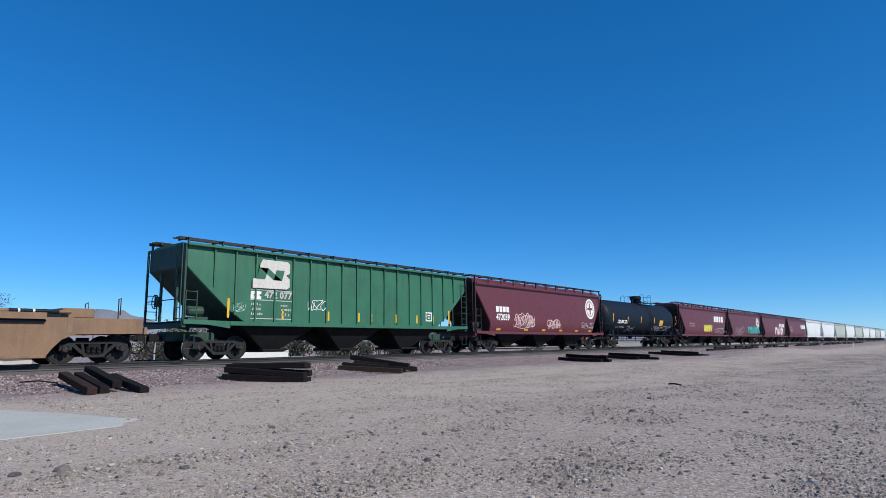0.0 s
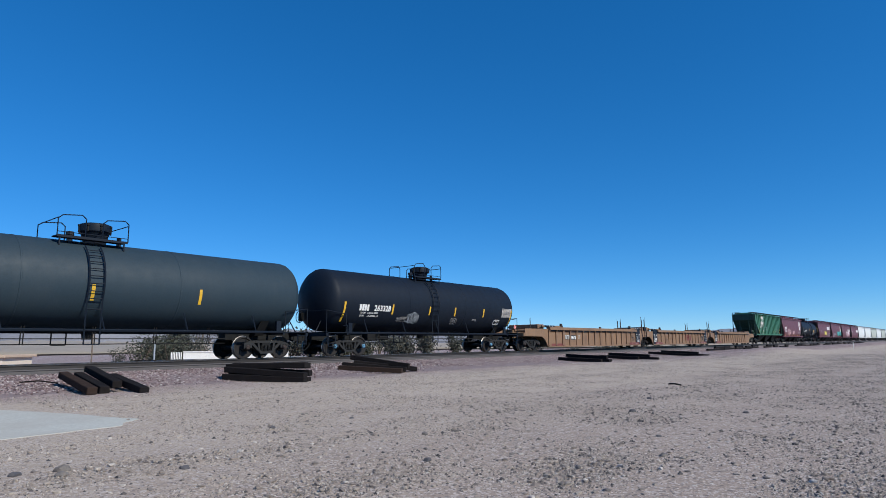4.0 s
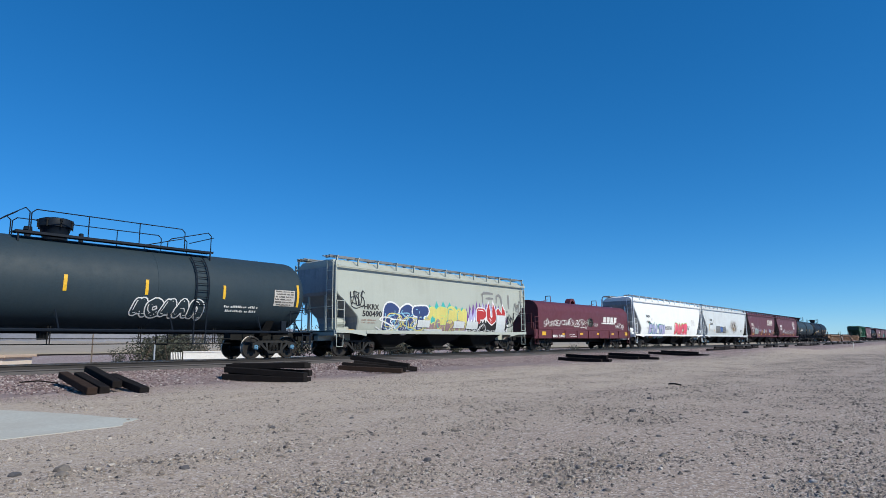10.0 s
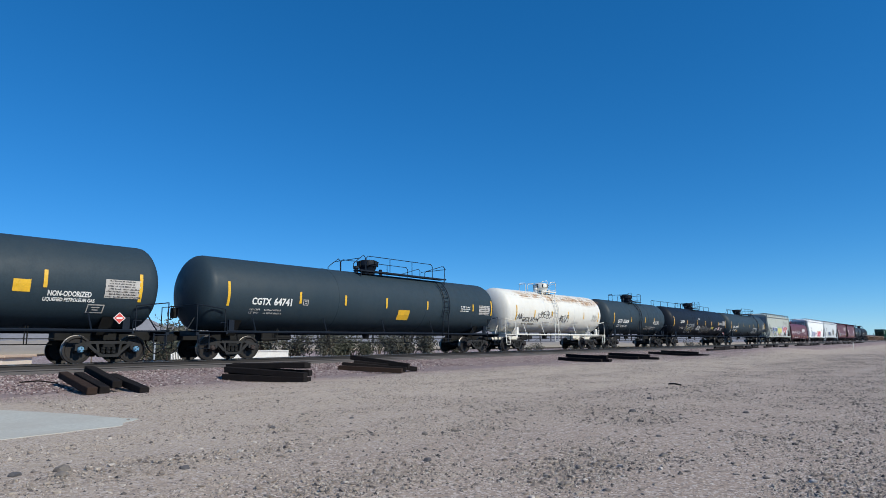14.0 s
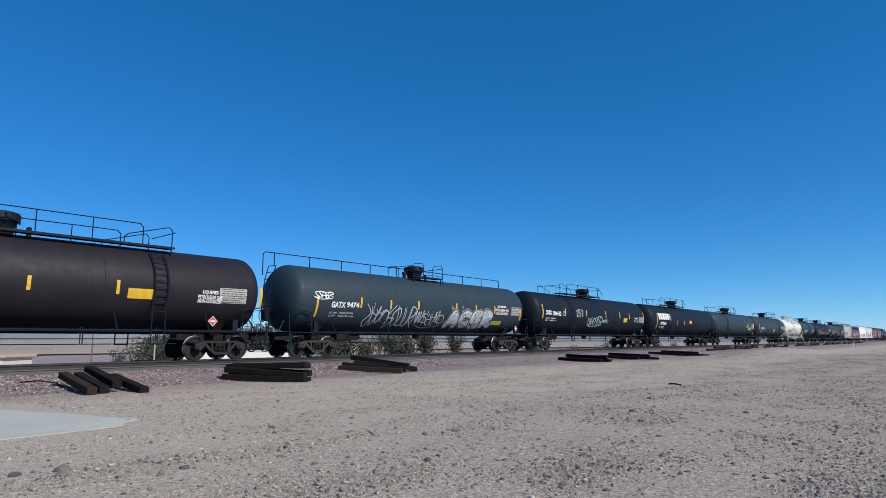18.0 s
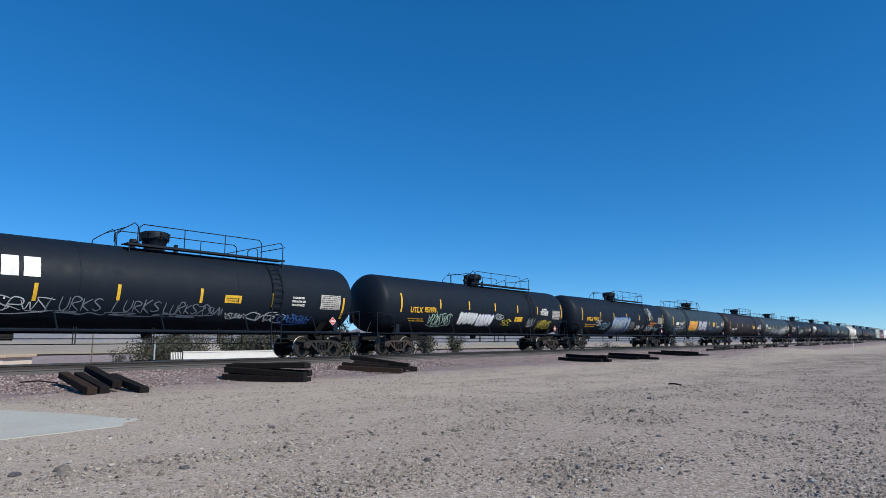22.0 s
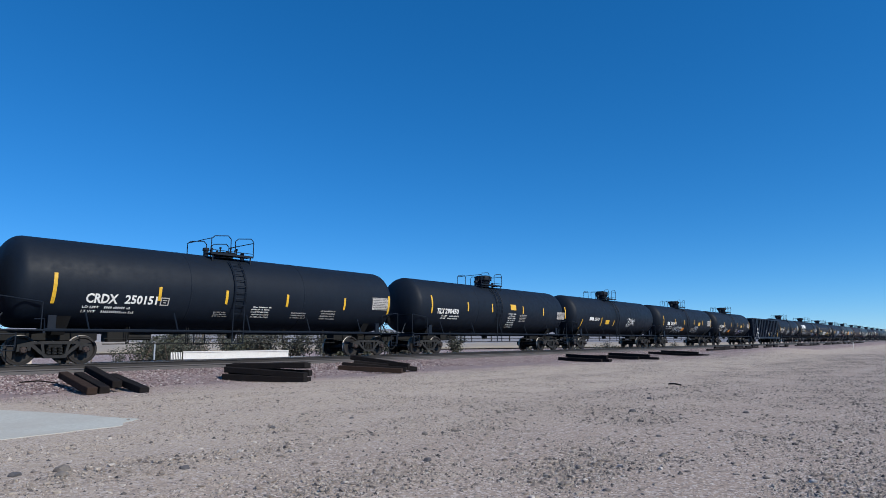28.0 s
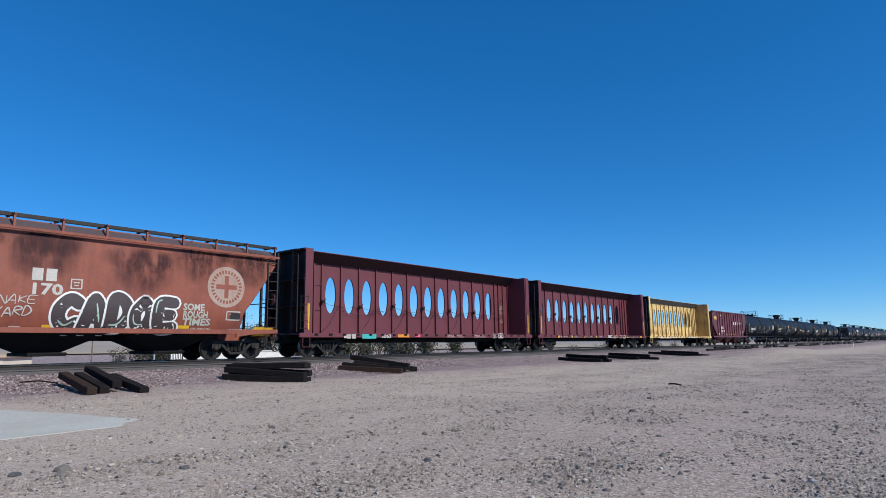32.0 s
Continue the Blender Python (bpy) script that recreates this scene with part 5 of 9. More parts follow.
def open_hopper_car(at, half, bogie, paint, label, top=4.02, sill=1.12):
    car = thing("open_hopper_car", label, "freight car", "cars of the freight train", at=at)
    W = 1.5
    # sides stand full height; the floor slopes up to the ends
    for y in (-1, 1):
        bm = bmesh.new()
        prism(bm, [(-half + 1.75, sill), (half - 1.75, sill), (half - 0.05, 2.75), (half - 0.02, top), (-half + 0.02, top), (-half + 0.05, 2.75)], min(y * W, y * (W - 0.04)), max(y * W, y * (W - 0.04)))
        part("side_panel", bm, paint, car)
        bm = bmesh.new()
        box(bm, -half, half, min(y * (W + 0.10), y * (W - 0.05)), max(y * (W + 0.10), y * (W - 0.05)), top - 0.03, top + 0.10, 0.01)
        part("top_chord", bm, paint, car)
        bm = bmesh.new()
        box(bm, -half, half, min(y * (W + 0.08), y * (W + 0.003)), max(y * (W + 0.08), y * (W + 0.003)), sill - 0.16, sill + 0.02, 0.01)
        part("side_sill", bm, paint, car)
        for x in (-5.63, -4.68, -3.58, -2.56, -1.54, -0.49, 0.48, 1.58, 2.62, 3.65, 4.85, 5.76):
            zb = sill if abs(x) < half - 1.75 else sill + (abs(x) - half + 1.75) * 0.95
            bm = bmesh.new()
            box(bm, x - 0.045, x + 0.045, min(y * (W + 0.08), y * (W + 0.003)), max(y * (W + 0.08), y * (W + 0.003)), zb, top - 0.03)
            part("rib", bm, paint, car)
    for s in (-1, 1):
        bm = bmesh.new()
        x = s * half
        prism(bm, [(x - s * 0.02, top), (x - s * 0.06, top), (x - s * 0.09, 2.75), (x - s * 2.4, 1.0), (x - s * 2.36, 0.95), (x - s * 0.04, 2.72)], -W + 0.045, W - 0.045)
        part("slope_sheet", bm, paint, car)
        for y in (-1.45, -0.55, 0.55, 1.45):
            bm = bmesh.new()
            box(bm, x - s * 0.05 - 0.04, x - s * 0.05 + 0.04, y - 0.05, y + 0.05, sill, top - 0.05 if abs(y) > 1 else 2.9)
            part("end_post", bm, paint, car)
        bm = bmesh.new()
        box(bm, min(x, x - s * 2.2), max(x, x - s * 2.2), -0.3, 0.3, 0.74, 1.08, 0.02)
        box(bm, min(x, x - s * 0.14), max(x, x - s * 0.14), -W, W, sill - 0.16, sill + 0.02, 0.02)
        part("end_sill", bm, paint, car)
        end_ladder(car, x + s * 0.02, 0.9 * s, 1.35 * s, 1.3, top - 0.2, 7, paint)
    for i in range(3):
        cx = (i - 1) * (2 * half - 4.0) / 3
        w = (2 * half - 4.0) / 6
        bm = bmesh.new()
        loft(bm, [(0.38, w * 0.25, 0.9), (sill, w * 0.98, W - 0.06)])
        bmesh.ops.translate(bm, verts=bm.verts[:], vec=(cx, 0, 0))
        part("hopper_bay", bm, paint, car)
        bm = bmesh.new()
        box(bm, cx - 0.4, cx + 0.4, -1.0, 1.0, 0.30, 0.40, 0.02)
        part("outlet_gate", bm, "under", car)
    corner_irons(car, half, W + 0.05, 1.4, 3.6, 6, paint)
    brake_wheel(car, -half - 0.04, 0.4, 2.6, paint)
    truck(car, bogie)
    truck(car, -bogie)
    couplers(car, half)
    return car, flat_side(W + 0.004), W


def centerbeam_car(at, half, bogie, paint, label, top=4.87, deck=1.05, holes=12, cap=0.74):
    """A centre-beam flat: deck, one upright panel wall with oval holes along the middle, a wide cap on top and a bulkhead at each end."""
    car = thing("centerbeam_flat_car", label, "freight car", "centre-beam flat cars", at=at)
    W = 1.45
    bm = bmesh.new()
    box(bm, -half, half, -W, W, deck - 0.06, deck)
    for y in (-1, 1):
        box(bm, -half, half, y * W - 0.05, y * W + 0.05, deck - 0.19, deck + 0.01, 0.01)
    part("deck", bm, paint, car)
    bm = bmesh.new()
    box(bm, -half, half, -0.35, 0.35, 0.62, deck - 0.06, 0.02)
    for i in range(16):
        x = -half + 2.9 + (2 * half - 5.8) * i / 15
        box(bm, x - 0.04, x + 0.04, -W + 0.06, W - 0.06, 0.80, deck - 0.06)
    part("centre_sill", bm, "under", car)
    span = 2 * (half - 0.75)
    edge = 1.56
    pitch = (span - 2 * edge) / holes
    z0, z1 = deck, top - 0.45
    # one web panel a bay; its oval hole is cut by bridging the outline to the ellipse
    n = 28
    bm = bmesh.new()
    rx, rz, cz = pitch * 0.275, 0.885, deck + 1.87
    outer, inner = [], []
    for i in range(n):
        a = 2 * math.pi * i / n
        c, sn = math.cos(a), math.sin(a)
        k = min(pitch / 2 / max(abs(c), 1e-6), (z1 - cz if sn > 0 else cz - z0) / max(abs(sn), 1e-6))
        outer.append((k * c, cz + k * sn))
        inner.append((rx * c, cz + rz * sn))
    corner = [(-pitch / 2, z0), (pitch / 2, z0), (pitch / 2, z1), (-pitch / 2, z1)]
    for p in corner:
        j = min(range(n), key=lambda q: (outer[q][0] - p[0]) ** 2 + (outer[q][1] - p[1]) ** 2)
        outer[j] = p
    for y, flip in ((-0.035, False), (0.035, True)):
        vo = [bm.verts.new((p[0], y, p[1])) for p in outer]
        vi = [bm.verts.new((p[0], y, p[1])) for p in inner]
        for i in range(n):
            f = (vo[i], vo[(i + 1) % n], vi[(i + 1) % n], vi[i])
            bm.faces.new(f if not flip else tuple(reversed(f)))
        if not flip:
            front = vi
    for i in range(n):
        bm.faces.new((front[i], front[(i + 1) % n], vi[(i + 1) % n], vi[i]))
    bmesh.ops.recalc_face_normals(bm, faces=bm.faces[:])
    web = mesh_from("web_panel", bm, paint)
    for i in range(holes):
        put("web_panel", web, car, pose(-span / 2 + edge + pitch * (i + 0.5), 0, 0))
    for s in (-1, 1):
        bm = bmesh.new()
        a, b = s * (span / 2), s * (span / 2 - edge)
        box(bm, min(a, b), max(a, b), -0.035, 0.035, z0, z1)
        for z in (deck + 1.15, deck + 2.35):
            box(bm, min(a, b), max(a, b), -0.07, 0.07, z - 0.03, z + 0.03)
        part("end_web", bm, paint, car)
    # upright posts between the bays
    bm = bmesh.new()
    prism(bm, [(-0.15, z0), (0.15, z0), (0.11, z1), (-0.11, z1)], -0.035, 0.035, "x")
    post = mesh_from("post", bm, "yellow_rust_shade" if paint == "yellow_car" else paint)
    xs = [-span / 2 + edge + pitch * i for i in range(holes + 1)] + [-span / 2, span / 2, -span / 2 + edge * 0.36, span / 2 - edge * 0.36, -span / 2 + edge * 0.7, span / 2 - edge * 0.7]
    for x in xs:
        put("post", post, car, pose(x, 0, 0))
    bm = bmesh.new()
    prism(bm, [(-cap, top - 0.035), (-cap, top - 0.005), (-0.25, top), (0.25, top), (cap, top - 0.005), (cap, top - 0.035)], -half + 0.3, half - 0.3, "x")
    part("top_cap", bm, "yellow_rust_shade" if paint == "yellow_car" else paint, car)
    # underside of the cap, its shade painted on as a near-black colour
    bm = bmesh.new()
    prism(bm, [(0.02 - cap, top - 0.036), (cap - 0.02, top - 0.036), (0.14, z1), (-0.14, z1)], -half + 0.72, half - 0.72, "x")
    part("cap_soffit", bm, "end_shade" if paint == "yellow_car" else "soffit_red", car, "dark sloping underside of the cap, shade put in its colour")
    for s in (-1, 1):
        bm = bmesh.new()
        rect(bm, s * (half - 0.45) - 0.06, deck + 0.15, 0.12, 1.15)
        lay("reflector", bm, "yellow", car, flat_side(W + 0.04), 0.006, 0, "yellow reflective strip")
    # bulkheads with their ribs, the outer parts coloured dark for the end's shade
    for s in (-1, 1):
        x = s * half
        bm = bmesh.new()
        box(bm, min(x - s * 0.62, x - s * 0.70), max(x - s * 0.62, x - s * 0.70), -W, W, deck, top - 0.04)
        # on the yellow car this colour holds both rust and the bulkhead's shade
        part("bulkhead", bm, "yellow_rust_shade" if paint == "yellow_car" else paint, car)
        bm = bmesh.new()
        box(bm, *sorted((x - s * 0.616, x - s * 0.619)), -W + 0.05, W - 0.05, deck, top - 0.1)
        part("bulkhead_back", bm, "end_shade", car)
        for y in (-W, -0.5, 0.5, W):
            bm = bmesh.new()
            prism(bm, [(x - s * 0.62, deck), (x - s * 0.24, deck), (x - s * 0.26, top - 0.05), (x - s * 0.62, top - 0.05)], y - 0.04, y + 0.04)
            part("bulkhead_rib", bm, paint if abs(y) > 1 else "end_shade", car)
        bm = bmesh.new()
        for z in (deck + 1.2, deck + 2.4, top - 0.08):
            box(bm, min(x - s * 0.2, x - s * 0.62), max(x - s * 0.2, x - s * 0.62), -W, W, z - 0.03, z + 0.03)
        part("bulkhead_shelf", bm, "end_shade" if paint == "yellow_car" else "soffit_red", car)
        for y in (-1, 1):
            ladder(car, "ladder", x - s * 0.04, x - s * 0.42, y * (W + 0.03), deck + 0.2, deck + 1.6, 5, "under")
            stirrup(car, x - s * 0.4, y * W, paint)
        end_ladder(car, x + s * 0.02, 0.9 * s, 1.3 * s, deck + 0.1, top - 0.4, 9, "end_shade" if paint == "yellow_car" else "soffit_red")
    # loose tie-down cables sagging along the panels, with their ratchets
    rng = random.Random(int(half * 100))
    for row, height in ((0, 1.45), (1, 1.20)):
        for i in range(row, holes, 2):
            x = -span / 2 + edge + pitch * i
            a, b = deck + height + rng.uniform(-0.1, 0.15), deck + height + rng.uniform(-0.15, 0.1)
            bm = bmesh.new()
            pipe(bm, [(x + 2 * pitch * k / 6, -0.17, a + (b - a) * k / 6 - 0.18 * math.sin(math.pi * k / 6) + rng.uniform(-0.02, 0.02)) for k in range(7)], 0.009, 4)
            part("tie_down", bm, "under", car)
            if row or paint == "yellow_car":
                continue
            bm = bmesh.new()
            pipe(bm, [(x - 0.1, -0.20, deck + 0.06), (x + 0.4 * pitch, -0.18, deck + 0.5), (x + 0.9 * pitch, -0.16, deck + height)], 0.008, 4)
            part("tie_down", bm, "under", car)
            bm = bmesh.new()
            box(bm, x - 0.09, x + 0.10, -0.25, -0.16, a - 0.07, a + 0.08, 0.02)
            rod(bm, (x + 0.02, -0.2, a), (x + 0.16, -0.21, a + 0.16), 0.018, 5)
            part("ratchet", bm, "under", car)
    for i in range(22):
        x = -half + 0.9 + (2 * half - 1.8) * i / 21
        bm = bmesh.new()
        box(bm, x - 0.09, x + 0.09, -W - 0.10, -W - 0.051, deck - 0.10, deck - 0.01, 0.01)
        part("winch", bm, "under", car)
    brake_wheel(car, -half - 0.04, 0.5, 2.6, paint)
    truck(car, bogie)
    truck(car, -bogie)
    couplers(car, half)
    return car, flat_side(W + 0.052), W


def coil_car(at, half, bogie, paint, label):
    """A coil car: trough with low sides and a long removable hood with rounded shoulders."""
    car = thing("coil_car", label, "freight car", "cars of the freight train", at=at)
    W = 1.48
    bm = bmesh.new()
    for y in (-1, 1):
        box(bm, -half, half, y * W - 0.05, y * W + 0.05, 0.82, 1.42, 0.01)
    box(bm, -half, half, -W + 0.06, W - 0.06, 0.95, 1.05)
    part("trough", bm, paint, car)
    bm = bmesh.new()
    box(bm, -half, half, -0.35, 0.35, 0.55, 0.95, 0.02)
    part("centre_sill", bm, "under", car)
    for i in range(9):
        x = -half + 0.5 + (2 * half - 1.0) * i / 8
        bm = bmesh.new()
        box(bm, x - 0.03, x + 0.03, -W - 0.10, -W - 0.051, 0.84, 1.40)
        part("stake", bm, paint, car)
    prof = [(-1.40, 1.45), (-1.42, 2.75)] + [(-1.42 + 0.85 * (1 - math.cos(radians(a))), 2.75 + 0.75 * math.sin(radians(a))) for a in range(15, 91, 15)]
    prof += [(-y, z) for y, z in reversed(prof)]
    bm = bmesh.new()
    prism(bm, prof, -half + 0.75, half - 0.12, "x")
    smooth(part("hood", bm, paint, car), 30)
    bm = bmesh.new()
    box(bm, -half + 0.74, half - 0.11, -1.47, -1.40, 1.43, 1.55, 0.01)
    box(bm, -half + 0.74, half - 0.11, 1.40, 1.47, 1.43, 1.55, 0.01)
    part("hood_rim", bm, paint, car)
    for x in (-half + 4.6, half - 3.6):
        bm = bmesh.new()
        pipe(bm, [(x, -0.25, 3.46), (x + 0.05, -0.2, 4.0), (x + 0.05, 0.2, 4.0), (x, 0.25, 3.46)], 0.035, 6)
        rod(bm, (x - 1.3, 0, 3.5), (x, 0, 3.72), 0.025, 5)
        part("lifting_eye", bm, "red", car)
    bm = bmesh.new()
    pts = [(0.15 + 0.50 * math.cos(radians(a)), 3.46 + 0.52 * math.sin(radians(a))) for a in range(0, 181, 15)]
    pts2 = [(0.15 + 0.33 * math.cos(radians(a)), 3.46 + 0.34 * math.sin(radians(a))) for a in range(180, -1, -15)]
    prism(bm, pts + pts2, -0.22, 0.22)
    part("lifting_bail", bm, paint, car)
    for s in (-1, 1):
        x = s * half
        bm = bmesh.new()
        box(bm, min(x, x - s * 0.1), max(x, x - s * 0.1), -W, W, 0.9, 1.9 if s < 0 else 1.5, 0.02)
        part("end_panel", bm, paint, car)
        for y in (-1, 1):
            ladder(car, "ladder", x - s * 0.06, x - s * 0.5, y * (W + 0.08), 1.0, 2.3, 5, paint)
            stirrup(car, x - s * 0.3, y * W, paint)
        bm = bmesh.new()
        pipe(bm, [(x, -1.3, 1.5), (x, -1.3, 2.5), (x, 1.3, 2.5), (x, 1.3, 1.5)], 0.025, 6)
        part("end_rail", bm, paint, car)
    brake_wheel(car, -half - 0.03, 0.4, 2.1, paint)
    truck(car, bogie)
    truck(car, -bogie)
    couplers(car, half)
    return car, lambda u, v, o: (u, -((1.535 if v < 1.43 else 1.425) + o), v), W


def well_unit(car, x0, x1, lead, tail):
    """One well of the articulated car, between two trucks at x0 and x1. lead, tail: whether the end at x1 or x0 is a coupled end."""
    W = 1.47
    top, low = 1.61, 0.25
    a, b = x0 + 1.55, x1 - 1.55
    f0, f1 = x0 + 0.12 - (1.5 if tail else 0), x1 - 0.12 + (1.5 if lead else 0)
    span = lambda p, q, y: (min(y * p, y * q), max(y * p, y * q))
    for y in (-1, 1):
        bm = bmesh.new()
        pts = [(a, low), (b, low), (b + 0.16, 0.5), (b + 0.42, 0.78), (b + 0.8, 0.95), (f1, 0.98), (f1, 1.48), (f0, 1.48), (f0, 0.98), (a - 0.8, 0.95), (a - 0.42, 0.78), (a - 0.16, 0.5)]
        prism(bm, pts, *span(W - 0.06, W - 0.02, y))
        part("side_panel", bm, "well", car)
        bm = bmesh.new()
        c0, c1 = a + (0.1 if tail else 1.05), b - (0.1 if lead else 1.05)
        box(bm, c0, c1, *span(W + 0.16, W - 0.16, y), top - 0.20, top, 0.015)
        box(bm, c0, c1, *span(W + 0.175, W + 0.158, y), top - 0.20, top - 0.15)
        part("top_chord", bm, "well", car)
        bm = bmesh.new()
        rod(bm, (c0, y * (W + 0.05), top - 0.255), (c1, y * (W + 0.05), top - 0.255), 0.048, 8)
        part("air_pipe", bm, "black", car, "black pipe under the top chord")
        bm = bmesh.new()
        box(bm, a, b, *span(W + 0.03, W - 0.14, y), low - 0.04, low + 0.05, 0.012)
        part("bottom_chord", bm, "well", car)
        n = 15
        for i in range(n):
            x = x0 + 1.67 + (x1 - x0 - 5.25) * i / (n - 1)
            if i < 2 and not tail:
                continue
            w = 0.11 if i in (2, 8, n - 1) else 0.065
            bm = bmesh.new()
            prism(bm, [(W - 0.019, low + 0.06), (W + 0.035, low + 0.10), (W + 0.06, 1.25), (W + 0.14, top - 0.19), (W - 0.019, top - 0.19)], x - w, x + w, "x")
            if y < 0:
                bmesh.ops.scale(bm, vec=(1, -1, 1), verts=bm.verts[:])
                bmesh.ops.reverse_faces(bm, faces=bm.faces[:])
            part("rib", bm, "well", car)
    bm = bmesh.new()
    box(bm, a, b, -W + 0.07, W - 0.07, low, low + 0.05)
    part("well_floor", bm, "well", car)
    for s, x, coupled in ((1, x1, lead), (-1, x0, tail)):
        bm = bmesh.new()
        end = x + s * (1.55 if coupled else -0.12)
        box(bm, *sorted((x - s * 2.1, end)), -0.95, 0.95, 0.98, 1.22, 0.02)
        box(bm, *sorted((x - s * 1.95, x - s * 2.05)), -W + 0.07, W - 0.07, low, 1.45)
        if coupled:
            box(bm, *sorted((end, end - s * 0.12)), -1.45, 1.45, 0.95, 1.2, 0.02)
        part("end_deck", bm, "well", car)
        for y in (-1, 1):
            # black end plate that wraps over the top, and the guide bar beside it
            if not coupled:
                bm = bmesh.new()
                box(bm, *sorted((x - s * 1.62, x - s * 2.58)), *span(W - 0.03, W + 0.018, y), low + 0.06, top - 0.02)
                box(bm, *sorted((x - s * 1.70, x - s * 2.50)), *span(W - 0.25, W + 0.03, y), top - 0.14, top + 0.04, 0.015)
                part("end_plate", bm, "black", car, "black painted end plate with white stencils")
            bm = bmesh.new()
            rod(bm, (x - s * 0.9, y * 1.36, top + 0.05), (x - s * 3.7, y * 1.36, top + 0.05), 0.065, 8)
            part("guide_bar", bm, "well", car)
            bm = bmesh.new()
            rod(bm, (x - s * 1.25, y * 1.36, top + 0.051), (x - s * 2.62, y * 1.36, top + 0.051), 0.069, 8)
            part("guide_sleeve", bm, "black", car)
            bm = bmesh.new()
            for k in (1.95, 2.35):
                rod(bm, (x - s * (k - 0.03), y * 1.36, top + 0.052), (x - s * (k + 0.03), y * 1.36, top + 0.052), 0.071, 8)
            part("white_band", bm, "letter", car)
            bm = bmesh.new()
            xx = x - s * 3.62
            box(bm, xx - 0.13, xx + 0.13, y * 1.38 - 0.1, y * 1.38 + 0.1, top + 0.004, top + 0.12, 0.01)
            box(bm, xx - 0.10, xx + 0.12, y * 1.38 - 0.07, y * 1.38 + 0.07, top + 0.12, top + 0.27, 0.02)
            part("lock_box", bm, "cast_red", car)
            if s < 0 and not coupled:
                continue
            bm = bmesh.new()
            if coupled:
                xx, tall = x + s * 0.6, 2.12
                pipe(bm, [(xx - 0.05, y * 1.42, 0.95), (xx - 0.07, y * 1.42, tall), (xx + 0.02, y * 1.38, tall + 0.06), (xx + 0.02, y * 1.38, 1.6)], 0.022, 5)
                for z in (1.1, 1.35):
                    rod(bm, (xx - 0.05, y * 1.42, z), (xx + 0.48, y * 1.42, z), 0.015, 5)
            else:
                # tall rods with thin whips beside them, on opposite corners of the joint
                for k, lean in ((1.02, -0.10), (0.42, 0.10)):
                    rod(bm, (x + y * k, y * 1.46, 0.75), (x + y * k, y * 1.46, 2.52), 0.030, 6)
                    rod(bm, (x + y * k - y * lean, y * 1.46, 1.2), (x + y * (k - 1.2 * lean), y * 1.46, 2.76), 0.013, 5)
                    box(bm, x + y * k - 0.06, x + y * k + 0.06, y * 1.46 - 0.05, y * 1.46 + 0.05, 1.02, 1.14)
            part("handhold", bm, "cast_red", car)
        bm = bmesh.new()
        if s > 0:
            box(bm, x - 1.1, x - 0.12, -1.2, 1.2, 1.48, 1.80, 0.03)
            box(bm, x - 1.0, x - 0.85, -1.46, -1.40, 0.98, 1.5)
        else:
            box(bm, x + 0.68, x + 1.50, -1.2, 1.2, 1.49, 1.80, 0.03)
        part("end_housing", bm, "well", car)
        if not coupled and s > 0:
            bm = bmesh.new()
            box(bm, x - 0.02, x + 0.36, -1.30, 1.30, 0.80, 1.87, 0.04)
            part("articulation_post", bm, "black", car)
            bm = bmesh.new()
            box(bm, x + 0.362, x + 0.60, -1.34, 1.34, 1.0, 1.86, 0.02)
            part("joint_plate", bm, "well", car)


def well_stencils(car, x):
    """Stencils on the plates beside one articulation."""
    panel, black = flat_side(1.452), flat_side(1.49)
    text("53", x - 3.29, 0.62, 0.46, 0.32, "letter_dark", car, panel)
    text("20", x - 3.66, 1.00, 0.19, 0.11, "letter_dark", car, flat_side(1.54))
    text("40", x - 3.66, 0.85, 0.19, 0.11, "letter_dark", car, flat_side(1.54))
    text("45", x - 2.99, 1.02, 0.19, 0.11, "letter_dark", car, panel)
    text("48", x - 2.45, 1.08, 0.18, 0.12, "letter", car, black)
    text("53", x - 1.90, 1.08, 0.18, 0.12, "letter", car, black)
    bars(x - 2.45, 0.72, 0.72, 0.28, 3, "letter", car, black, int(x * 7))
    bars(x - 2.40, 0.52, 0.62, 0.16, 2, "letter", car, black, int(x * 11))
    text("125T", x + 1.72, 0.52, 0.72, 0.31, "letter", car, black)
    bars(x + 1.85, 0.90, 0.42, 0.18, 3, "letter_dim", car, black, int(x * 5))
    text("53", x + 1.68, 1.08, 0.17, 0.12, "letter", car, black)
    text("48", x + 2.28, 1.08, 0.17, 0.12, "letter", car, black)
    text("45", x + 2.78, 1.02, 0.19, 0.11, "letter_dark", car, panel)
    text("20", x + 3.58, 1.00, 0.19, 0.11, "letter_dark", car, flat_side(1.54))
    for a, b in ((-4.0, -1.95), (2.05, 3.95)):
        plate(x + a, 0.29, b - a, 0.18, "letter_rust", car, flat_side(1.50))
        bars(x + a + 0.25, 0.33, 0.55, 0.10, 2, "letter_dim", car, flat_side(1.512), int(x + a))
        bars(x + a + 1.15, 0.33, 0.55, 0.10, 2, "letter_dim", car, flat_side(1.512), int(x + a) + 1)


